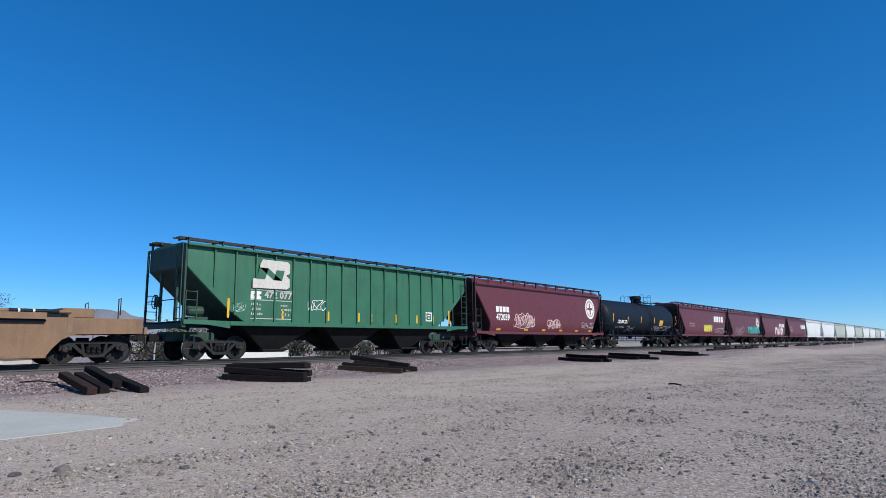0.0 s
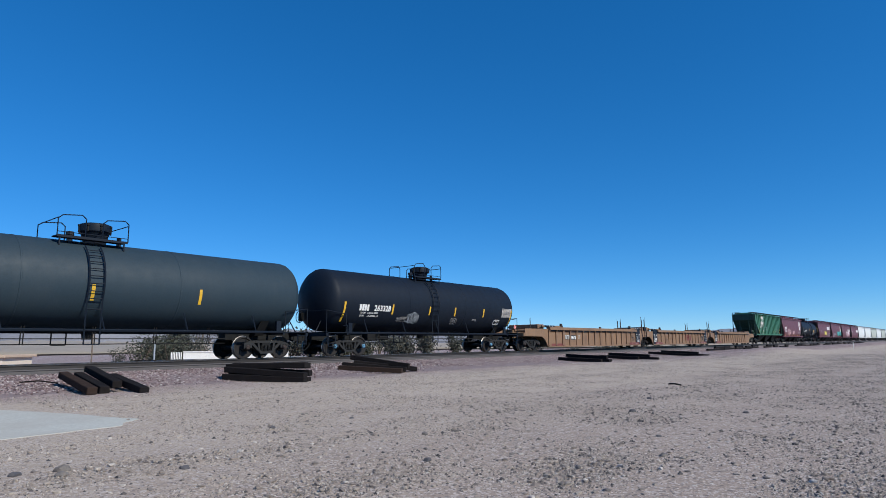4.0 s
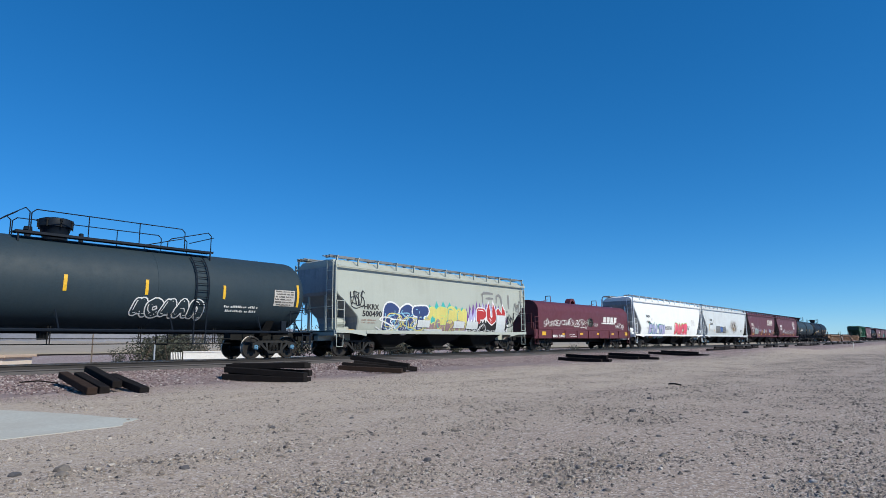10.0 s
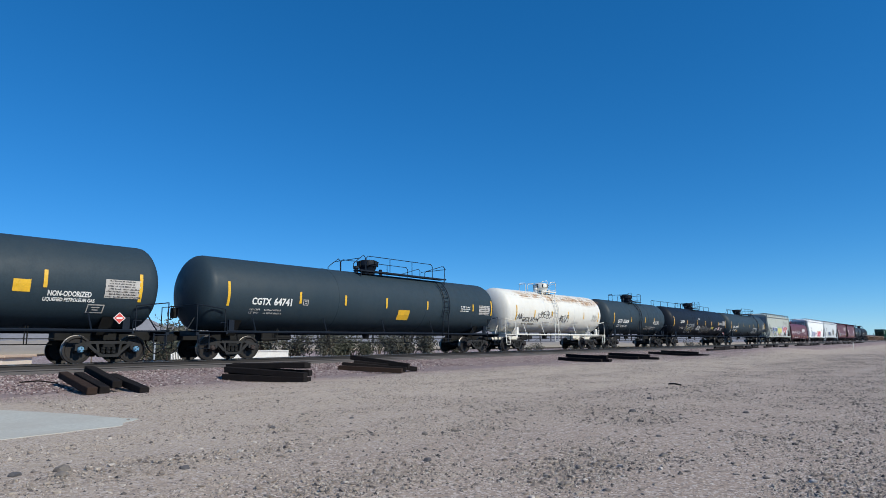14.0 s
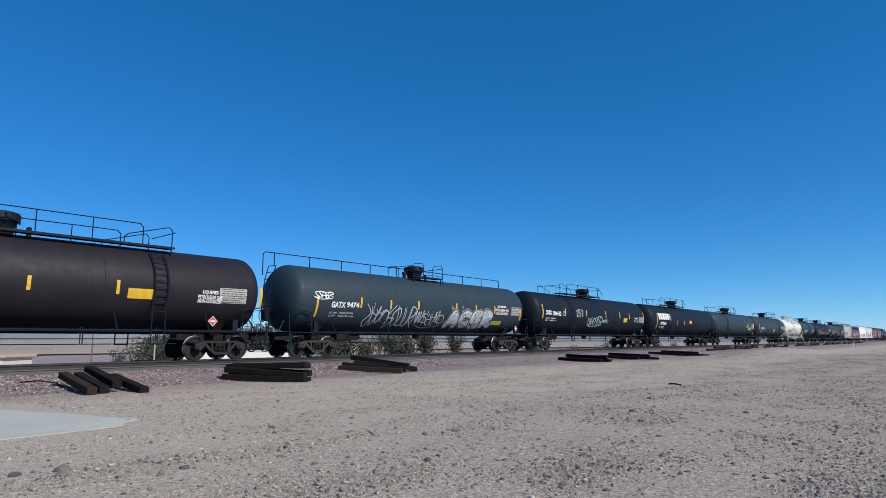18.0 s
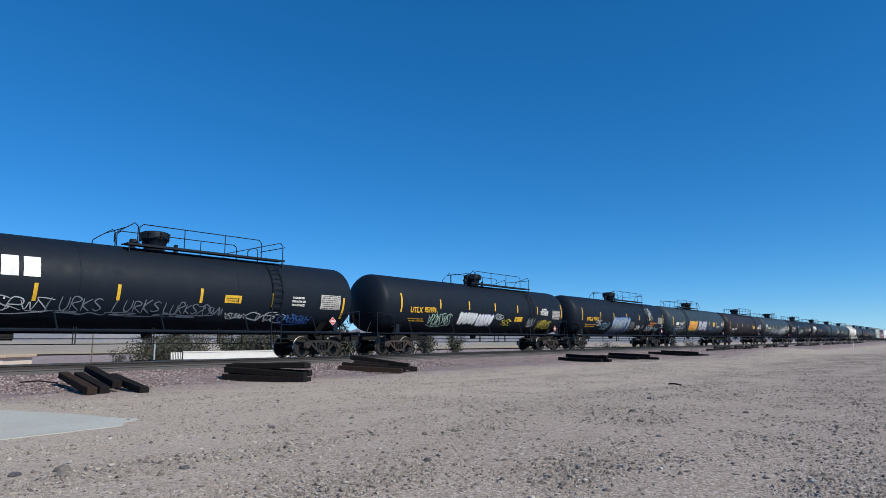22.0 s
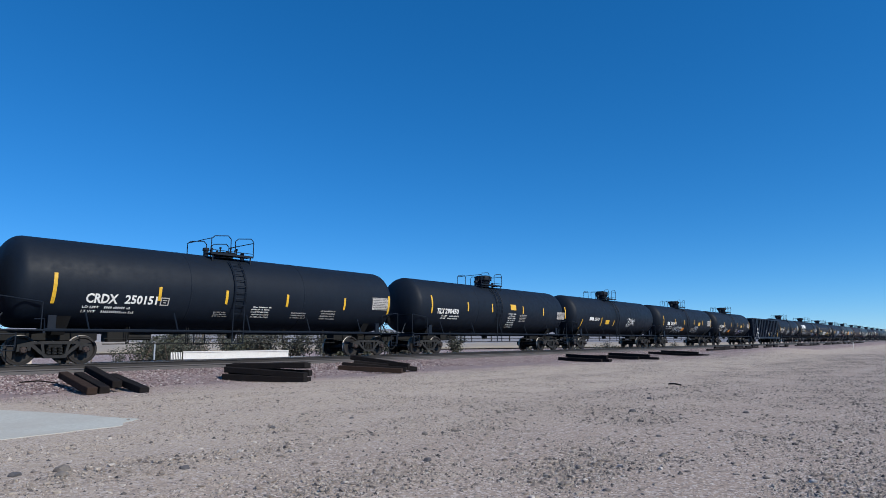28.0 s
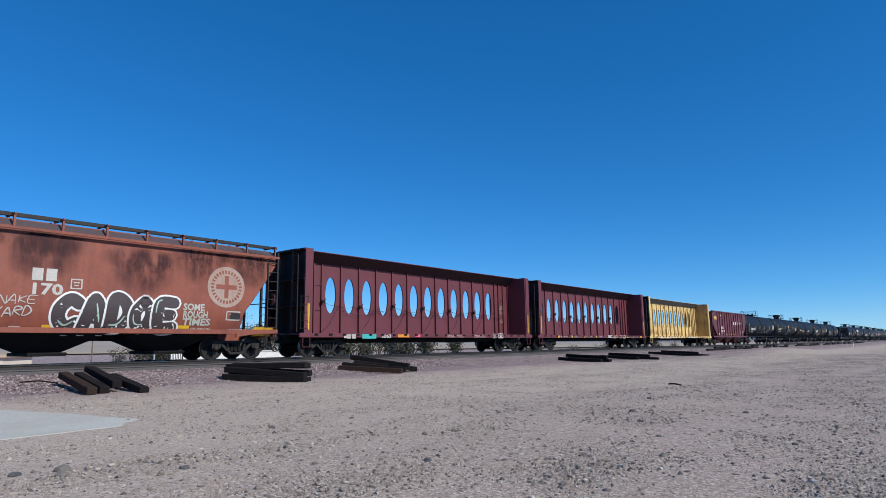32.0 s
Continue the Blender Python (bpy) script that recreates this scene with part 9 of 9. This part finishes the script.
blocks(-0.77, 2.60, 0.77, 0.39, 2, "letter_dim", c, s)
text("170", -0.73, 2.16, 0.85, 0.37, "letter_dim", c, s, 0.2)
plate(0.32, 2.39, 0.35, 0.33, "letter_dim", c, s)
bars(4.43, 1.02, 0.88, 0.22, 2, "letter_dim", c, s, 500)
roundel(5.83, 2.80, 0.80, c, s, "letter_faded", "red_old")
for u, low, wide in ((-7.3, 2.6, 2.6), (-4.2, 2.5, 2.2), (-1.6, 2.55, 2.2), (1.5, 2.3, 2.4), (3.9, 2.7, 2.0), (6.0, 2.75, 2.0)):
    stain(u, low, wide, 1.75, "wine_stain", c, s)
    stain(u - 0.5, low + 0.8, wide + 1.0, 0.9, "wine_stain", c, s, 0.008)


# ---- track ----
def build_track():
    track = thing("railway_track", "single straight railway track on wooden ties", "railway track", kind="structure", at=pose(0, 0, 0))
    prof = [(-0.075, -0.19), (0.075, -0.19), (0.075, -0.175), (0.012, -0.15), (0.010, -0.045), (0.036, -0.035), (0.037, -0.008), (0.030, 0.0), (-0.030, 0.0), (-0.037, -0.008), (-0.036, -0.035), (-0.010, -0.045), (-0.012, -0.15), (-0.075, -0.175)]
    for s in (-1, 1):
        bm = bmesh.new()
        prism(bm, [(s * 0.755 + y, RAIL + z - 0.002) for y, z in prof], -1200, 3000, "x")
        part("rail", bm, "rail", track, "rusty steel rail with a polished head")
        bm = bmesh.new()
        box(bm, -1200, 3000, s * 0.755 - 0.028, s * 0.755 + 0.028, RAIL - 0.004, RAIL + 0.0015)
        part("rail_head", bm, "railhead", track)
    bm = bmesh.new()
    prism(bm, [(-1.52 + y, RAIL + z - 0.125) for y, z in prof], -300, 400, "x")
    part("spare_rail", bm, "spare_rail", track, "dusty spare rail lying along the tie ends")
    bm = bmesh.new()
    box(bm, -0.115, 0.115, -1.3, 1.3, RAIL - 0.39, RAIL - 0.205, 0.012)
    tie = mesh_from("tie", bm, "tie_brown")
    bm = bmesh.new()
    for s in (-1, 1):
        box(bm, -0.1, 0.1, s * 0.755 - 0.18, s * 0.755 + 0.18, RAIL - 0.204, RAIL - 0.188)
        for y in (-0.09, 0.09):
            box(bm, -0.03, 0.03, s * 0.755 + y - 0.02, s * 0.755 + y + 0.02, RAIL - 0.19, RAIL - 0.16)
    tie_plates = mesh_from("tie_plate", bm, "rail")
    for i in range(240):
        t = put("tie", tie, track, pose(-4 + 0.55 * i, 0.02 * math.sin(i * 2.3), 0, 0, 0, 0.8 * math.sin(i * 1.7)))
        if i < 90:
            put("tie_plate", tie_plates, t)


# ---- loose ties ----
def tie_mesh(material, seed):
    bm = bmesh.new()
    box(bm, -1.3, 1.3, -0.115, 0.115, 0.0, 0.18, 0.015)
    bmesh.ops.subdivide_edges(bm, edges=[e for e in bm.edges if e.calc_length() > 1], cuts=6)
    for v in bm.verts:
        k = Vector((v.co.x * 1.4, v.co.y * 9 + seed, v.co.z * 9))
        v.co += 0.008 * Vector((noise.noise(k), noise.noise(k + Vector((9, 0, 0))), noise.noise(k + Vector((0, 9, 0)))))
    return mesh_from("loose_tie", bm, material)


TIES = [tie_mesh("tie", 1.0), tie_mesh("tie", 4.0), tie_mesh("tie_brown", 7.0)]


def loose_tie(x, y, z, yaw, kind=0, tilt=0.0, roll=0.0, length=1.0, where="piled beside the track"):
    ob = new("loose_tie", TIES[kind])
    ob.matrix_basis = pose(x, y, z, roll, tilt, yaw) @ Matrix.Diagonal((length, 1, 1, 1))
    tagged(ob, ("weathered dark brown" if kind == 2 else "black creosoted") + " wooden railway tie " + where, "railway tie", "loose railway ties")


def build_ties():
    # first pile: four ties with one end up on the bank
    loose_tie(6.26, -5.92, 0.15, 85, 2, -7.0)
    loose_tie(6.64, -5.80, 0.13, 83, 0, -6.5)
    loose_tie(6.98, -5.62, 0.27, 84, 1, -7.5)
    loose_tie(7.26, -6.50, 0.09, 84, 0, -6.0)
    # second pile: three layers lying askew
    for x, y, z, yaw, kind, tilt, length in ((11.20, -6.55, 0.02, -67, 0, 2.0, 1.12), (11.55, -6.30, 0.02, -66, 1, 2.5, 1.1), (11.25, -6.52, 0.20, -69, 1, 3.5, 1.12),
                                             (11.60, -6.25, 0.21, -64, 0, 2.0, 1.1), (11.45, -6.30, 0.39, -65.5, 0, -1.0, 1.08), (11.72, -6.15, 0.39, -66.5, 1, 0.0, 1.05)):
        loose_tie(*turned(x, y), z, yaw, kind, tilt, 0, length)
    # third pile: a fan of ties that slide off the bank
    loose_tie(18.00, -5.24, 0.17, 137, 0, -7.0)
    loose_tie(17.95, -4.95, 0.34, 112, 1, -8.0)
    loose_tie(16.95, -5.45, 0.07, 118, 2, -3.0)
    loose_tie(17.45, -5.15, 0.14, 126, 1, -5.0)
    # piles further along
    for x, y, z, yaw in ((32.9, -6.6, 0.03, 86), (33.2, -6.5, 0.03, 88), (33.05, -6.4, 0.21, 85), (32.6, -6.2, 0.03, 90),
                         (37.8, -7.5, 0.02, 88), (38.1, -7.3, 0.02, 91), (37.9, -6.9, 0.20, 89), (37.5, -6.4, 0.05, 84),
                         (47.0, -7.7, 0.02, 92), (47.4, -7.5, 0.02, 90), (47.1, -6.1, 0.10, 88), (47.5, -5.8, 0.12, 93), (47.2, -6.9, 0.21, 91)):
        loose_tie(*turned(x, y), z, yaw, int(x * 10) % 2, -2.5, 0, 1.05)
    # rows of ties laid end to end along the foot of the ballast
    rng = random.Random(4)
    for first, last in ((66, 87), (91, 103), (112, 134), (138, 206)):
        x, i = first, 0
        while x < last:
            y = -4.0 + rng.uniform(-0.35, 0.35)
            loose_tie(x, y, bank_height(y) + 0.02, rng.uniform(-5, 5), i % 2, 0, 0, 1.0, "laid along the ballast")
            if i % 3:
                loose_tie(x + 0.4, y + 0.05, bank_height(y) + 0.21, rng.uniform(-4, 4), (i + 1) % 2, 0, 0, 1.0, "laid along the ballast")
            x += 2.75
            i += 1
    # a stack on the far side of the line
    for x, y, z in ((14.4, 6.6, 0.02), (14.7, 6.9, 0.02), (14.5, 6.7, 0.20), (16.4, 5.6, 0.02), (16.7, 5.9, 0.02), (16.5, 5.7, 0.20), (14.6, 6.8, 0.38)):
        loose_tie(*turned(x, y), bank_height(y) + z, -38, 0, 0, 0, 1.1, "stacked beyond the track")


# ---- things beyond the line ----
def bush(x, y, size, height, seed, material="leaf", name="bush", label="dusty green desert bush behind the track", count=420):
    x, y = turned(x, y)
    rng = np.random.default_rng(seed)
    ob = thing(name, label, "tree" if name == "tree" else "bush", "desert " + name + "s", at=pose(x, y, land_fall(y)))
    bm = bmesh.new()
    tips = []
    for i in range(7 if name == "bush" else 9):
        a = rng.uniform(0, 6.28)
        r = size * rng.uniform(0.25, 0.75)
        h = height * rng.uniform(0.5, 0.9)
        mid = Vector((r * 0.35 * math.cos(a), r * 0.35 * math.sin(a), h * 0.5))
        tip = Vector((r * math.cos(a), r * math.sin(a), h))
        rod(bm, (0, 0, 0), mid, 0.05 * size / 1.5, 5)
        rod(bm, mid, tip, 0.03 * size / 1.5, 5)
        tips += [mid, tip, (mid + tip) / 2]
    part("trunk", bm, "pole", ob)
    verts, faces = [], []
    small = 1.0 if name == "bush" else 0.5
    for i in range(int(count * 2 / small)):
        c = tips[rng.integers(0, len(tips))] + Vector(rng.normal(0, 1, 3).tolist()) * size * 0.20
        c.z = max(0.08, c.z + 0.1 * height)
        u, w = Vector(rng.normal(0, 1, 3).tolist()).normalized(), Vector(rng.normal(0, 1, 3).tolist()).normalized()
        k = small * size * rng.uniform(0.03, 0.085)
        n = len(verts)
        verts += [tuple(c + u * k), tuple(c + w * k * 0.7), tuple(c - u * k), tuple(c - w * k * 0.7)]
        faces.append((n, n + 1, n + 2, n + 3))
    data = bpy.data.meshes.new("foliage")
    data.from_pydata(verts, [], faces)
    data.materials.append(M[material])
    put("foliage", data, ob)


def build_house():
    house = thing("house", "low beige stucco house with a flat roof behind the track", "house", at=pose(*turned(15.4, 46.5), -1.6, 0, 0, -38))
    bm = bmesh.new()
    box(bm, -6, 4.2, -3, 3, -0.2, 2.0)
    part("wall", bm, "beige", house)
    bm = bmesh.new()
    box(bm, -6.3, 4.5, -3.3, 3.3, 2.0, 2.25, 0.03)
    part("roof", bm, "tan_roof", house)
    bm = bmesh.new()
    box(bm, -1.6, 1.2, -3.06, -3.005, 0.1, 1.65)
    part("door", bm, "stucco", house)
    bm = bmesh.new()
    box(bm, -0.1, 0.9, -3.10, -3.065, 0.9, 1.5)
    part("window", bm, "glass", house)


def build_wall():
    """A long low white wall and a lower white slab roof further on, lit by the sun."""
    wall = thing("garden_wall", "long low white painted block wall behind the track", "wall", at=pose(0, 0, 0))
    bm = bmesh.new()
    a, b = Vector(turned(23.6, 24.5)), Vector(turned(30.8, 19.2))
    d = (b - a).normalized()
    n = Vector((-d.y, d.x)) * 0.12
    prism(bm, [tuple(a + d * 0.9 - n), tuple(b - n), tuple(b + n), tuple(a + d * 0.9 + n)], -1.7, 0.72, "z")
    part("wall", bm, "stucco", wall)
    bm = bmesh.new()
    n = n * 1.4
    prism(bm, [tuple(a + d * 0.9 - n), tuple(b - n), tuple(b + n), tuple(a + d * 0.9 + n)], 0.72, 0.80, "z")
    part("coping", bm, "stucco", wall)
    for i in range(7):
        bm = bmesh.new()
        p = a + d * (0.12 * i)
        box(bm, p.x - 0.03, p.x + 0.03, p.y - 0.03, p.y + 0.03, -1.7, 0.74)
        part("picket", bm, "stucco", wall)
    shed = thing("low_roof", "low white metal roof beyond the white wall", "roof", at=pose(0, 0, 0))
    bm = bmesh.new()
    prism(bm, [(36.0, 27.5), (46.0, 25.0), (48.0, 31.0), (38.0, 33.0)], -0.12, 0.0, "z")
    part("roof_sheet", bm, "stucco", shed)
    bm = bmesh.new()
    prism(bm, [(36.3, 27.8), (45.8, 25.4), (47.6, 30.7), (38.2, 32.6)], -1.7, -0.12, "z")
    part("wall", bm, "beige", shed)


def pole(x, y, h, r=0.09, material="pole", name="utility_pole", label="weathered wooden utility pole behind the track", arm=0.0):
    x, y = turned(x, y)
    ob = thing(name, label, "post" if h < 4 else "pole", at=pose(x, y, land_fall(y)))
    bm = bmesh.new()
    lathe(bm, [(-0.2, r), (h, r * 0.7)], 8, "z")
    part("shaft", bm, material, ob)
    if arm:
        bm = bmesh.new()
        box(bm, -arm, arm, -0.05, 0.05, h - 0.6, h - 0.48)
        part("crossarm", bm, material, ob)


def ridge(name, az0, az1, dist, peaks, seed, material, label):
    """A far range: azimuths in degrees from +y towards +x; peaks: (azimuth, height)."""
    verts, faces = [], []
    n, m = 160, 7
    for i in range(n + 1):
        az = az0 + (az1 - az0) * i / n
        h = 0.0
        for a, ph, w in peaks:
            h += ph * math.exp(-((az - a) / w) ** 2)
        h *= 1 + 0.16 * noise.noise((az * 1.1, seed, 0)) + 0.10 * noise.noise((az * 3.7, seed, 5)) + 0.05 * noise.noise((az * 11.0, seed, 2))
        edge = min(1.0, (i / n) * 12, (1 - i / n) * 12)
        for j in range(m + 1):
            k = j / m
            d = dist + 420 * k
            z = h * edge * (math.sin(k * math.pi / 2) ** 0.8) * (1 + 0.25 * (1 - k) * noise.noise((az * 2.3, k * 3.0, seed)))
            verts.append((EYE.x + d * math.sin(radians(az + 0.37)), EYE.y + d * math.cos(radians(az + 0.37)), z - 1.0))
    for i in range(n):
        for j in range(m):
            a = i * (m + 1) + j
            faces.append((a, a + m + 1, a + m + 2, a + 1))
    data = bpy.data.meshes.new(name)
    data.from_pydata(verts, [], faces)
    data.materials.append(M[material])
    for p in data.polygons:
        p.use_smooth = True
    tagged(new(name, data), label, "hill", kind="structure")


def gantry(x, y):
    ob = thing("signal_gantry", "grey steel lattice signal gantry far down the line", "signal gantry", at=pose(x, y, land_fall(y), 0, 0, 62))
    for sx in (-4.5, 4.5):
        bm = bmesh.new()
        for dx in (-0.3, 0.3):
            rod(bm, (sx + dx, 0, 0), (sx + dx, 0, 6.2), 0.07, 5)
        for i in range(9):
            rod(bm, (sx - 0.3 * (-1) ** i, 0, 0.2 + 0.65 * i), (sx + 0.3 * (-1) ** i, 0, 0.85 + 0.65 * i), 0.04, 4)
        part("leg", bm, "alu", ob)
    bm = bmesh.new()
    for z in (5.3, 6.2):
        rod(bm, (-7.0, 0, z), (4.8, 0, z), 0.06, 5)
    for i in range(16):
        a = -7.0 + 11.8 * i / 15
        rod(bm, (a, 0, 5.3), (a + 0.39, 0, 6.2), 0.04, 4)
        rod(bm, (a + 0.39, 0, 6.2), (min(4.8, a + 0.78), 0, 5.3), 0.04, 4)
    part("beam", bm, "alu", ob)
    for a in (-6.6, -4.4):
        bm = bmesh.new()
        box(bm, a - 0.3, a + 0.3, -0.5, -0.1, 5.9, 7.2, 0.03)
        part("signal_head", bm, "under", ob)


def build_slab():
    outline = [turned(*p) for p in ((4.4, -13.4), (3.55, -9.6), (-6.0, -8.6), (-6.0, -15.0), (2.4, -14.15), (3.85, -13.95))]
    rim = []
    for (x0, y0), (x1, y1) in zip(outline, outline[1:] + outline[:1]):
        for i in range(14):
            x, y = x0 + (x1 - x0) * i / 14, y0 + (y1 - y0) * i / 14
            rim.append((x + 0.16 * noise.noise((x * 2.1, y * 2.1, 5.0)), y + 0.16 * noise.noise((x * 2.1, y * 2.1, 9.0))))
    bm = bmesh.new()
    prism(bm, rim, -0.10, 0.006, "z")
    data = mesh_from("concrete_slab", bm, "concrete")
    tagged(new("concrete_slab", data), "worn pale concrete slab half buried in the dirt", "slab", kind="structure")


def rock(x, y, size, seed, shade):
    x, y = turned(x, y)
    bm = bmesh.new()
    bmesh.ops.create_icosphere(bm, subdivisions=2, radius=size)
    for v in bm.verts:
        k = v.co.normalized() * 1.4 + Vector((seed, 0, 0))
        v.co *= 1 + 0.35 * noise.noise(k)
        v.co.z *= 0.55
    ob = new("rock", mesh_from("rock", bm, surface("rock_stone", shade, 0.9, grime=[c * 0.6 for c in shade], amount=0.5, streak=False, bump=0.5, scale=6)))
    ob.matrix_basis = pose(x, y, ground_height(x, y) + size * 0.18, 0, 0, seed * 40)
    tagged(ob, "small grey rock lying on the dirt", "rock", "rocks on the dirt")


build_track()
build_slab()
build_ties()
for i, (x, y, size) in enumerate(((2.11, -17.1, 0.065), (2.82, -17.85, 0.045), (1.78, -17.0, 0.05), (2.02, -17.35, 0.05), (4.4, -19.3, 0.04), (9.3, -19.2, 0.05), (8.0, -17.6, 0.04),
                                  (6.4, -16.0, 0.045), (11.5, -18.6, 0.05), (5.6, -18.2, 0.04), (5.0, -16.0, 0.04), (7.2, -20.4, 0.04), (6.0, -20.9, 0.04), (10.2, -20.6, 0.05))):
    rock(x, y, size, i + 1.0, (0.10, 0.095, 0.10) if i % 3 else (0.17, 0.15, 0.135))
# a stick on the dirt and a short white marker post
stick = new("stick", None)
tagged(stick, "dark dry stick lying on the dirt", "stick")
bm = bmesh.new()
pipe(bm, [(*turned(15.7, -17.45), 0.03), (*turned(15.6, -17.6), 0.05), (*turned(15.42, -17.85), 0.03)], 0.022, 5)
part("stem", bm, "tie", stick)
stick = new("stick", None)
tagged(stick, "thin dark stick lying on the ballast", "stick")
bm = bmesh.new()
pipe(bm, [(*turned(5.35, -4.3), 0.24), (*turned(5.7, -4.6), 0.27), (*turned(6.05, -4.9), 0.20)], 0.018, 5)
part("stem", bm, "tie", stick)
pole(97.0, -12.4, 0.8, 0.05, "stucco", "marker_post", "short white marker post on the dirt")
build_house()
build_wall()
pole(36.5, 74.7, 5.0, 0.12)
pole(27.3, 35.3, 3.2, 0.10, "alu", "fence_post", "pale steel post beside the bushes")
pole(81.6, 67.1, 7.3, 0.10)
for x, y, size, height, seed in ((27.6, 38.5, 1.9, 4.0, 1), (29.6, 37.2, 1.7, 3.7, 2), (26.2, 40.3, 1.2, 2.6, 3), (31.5, 36.0, 1.5, 3.2, 4)):
    bush(x, y, size, height, seed)
for i in range(19):
    x = 33 + 2.6 * i
    bush(x + 0.9 * math.sin(i * 2.1), 46 - 0.05 * i + 4.0 * math.sin(i * 1.3), 2.7 + 0.8 * math.sin(i * 3.1), 4.3 + 1.0 * math.sin(i * 1.9), 20 + i, "leaf_grey" if i % 3 else "leaf", count=900)
for i in range(12):
    bush(104 + 9.0 * i + 2 * math.sin(i * 1.7), 42 + 6.0 * math.sin(i * 2.3), 1.8 + 0.5 * math.sin(i * 3.1), 2.2 + 0.6 * math.sin(i * 1.9), 80 + i, "leaf_grey", label="low grey-green desert bush beyond the track", count=420)
for x, y, size, height, seed in ((49.0, 66.6, 2.6, 7.5, 61), (51.6, 63.8, 2.8, 7.8, 62), (54.0, 61.2, 2.5, 7.3, 63), (77.5, 56.8, 2.2, 6.9, 64), (46.5, 69.0, 2.3, 6.6, 65)):
    bush(x, y, size, height, seed, "leaf_grey", "tree", "thin grey-green desert tree behind the track", 700)
bush(17.2, 50.0, 2.3, 9.2, 66, "leaf_grey", "tree", "tall grey-green desert tree behind the track", 1300)
gantry(257.0, 30.0)
M["far_plain"] = surface("far_desert_plain", (0.36, 0.30, 0.24), 0.95, grime=(0.24, 0.21, 0.165), amount=0.6, streak=False, bump=0, scale=0.03)
# dry yellow grass covers the low ground in front of the bare slope
nt = M["far_plain"].node_tree
skin = nt.nodes["Principled BSDF"].inputs["Base Color"]
lie, axes = nt.nodes.new("ShaderNodeNewGeometry"), nt.nodes.new("ShaderNodeSeparateXYZ")
nt.links.new(lie.outputs["Position"], axes.inputs[0])
wave = nt.nodes.new("ShaderNodeMath")
wave.operation = "MULTIPLY_ADD"
nt.links.new(noise_at(nt, lie.outputs["Position"], 0.02, 4), wave.inputs[0])
wave.inputs[1].default_value = 5.0
nt.links.new(axes.outputs["Z"], wave.inputs[2])
bare = skin.links[0].from_socket
nt.links.new(mix_colour(nt, ramp_between(nt, wave.outputs[0], 3.4, -0.5), bare, (0.47, 0.36, 0.22)), skin)
ridge("desert_slope", -12.0, 84.0, 330, [(12.0, 9.5, 16.0), (34.0, 5.0, 16.0), (58.0, 3.0, 14.0)], 5.0, "far_plain", "pale desert plain rising towards the hills")
ridge("hill_range", 2.0, 82.0, 3400, [(21.6, 150, 3.6), (15.0, 105, 6.0), (29.0, 100, 7.0), (41.0, 88, 9.0), (54.0, 78, 8.0), (66.0, 50, 8.0)], 3.0, "hazy_hill", "hazy bare desert hills on the horizon")
ridge("far_range", 55.0, 100.0, 3900, [(77.0, 62, 3.5), (71.0, 55, 6.0), (84.0, 30, 6.0)], 8.0, "hazy_hill", "low blue-grey hills at the horizon")

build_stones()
motions()
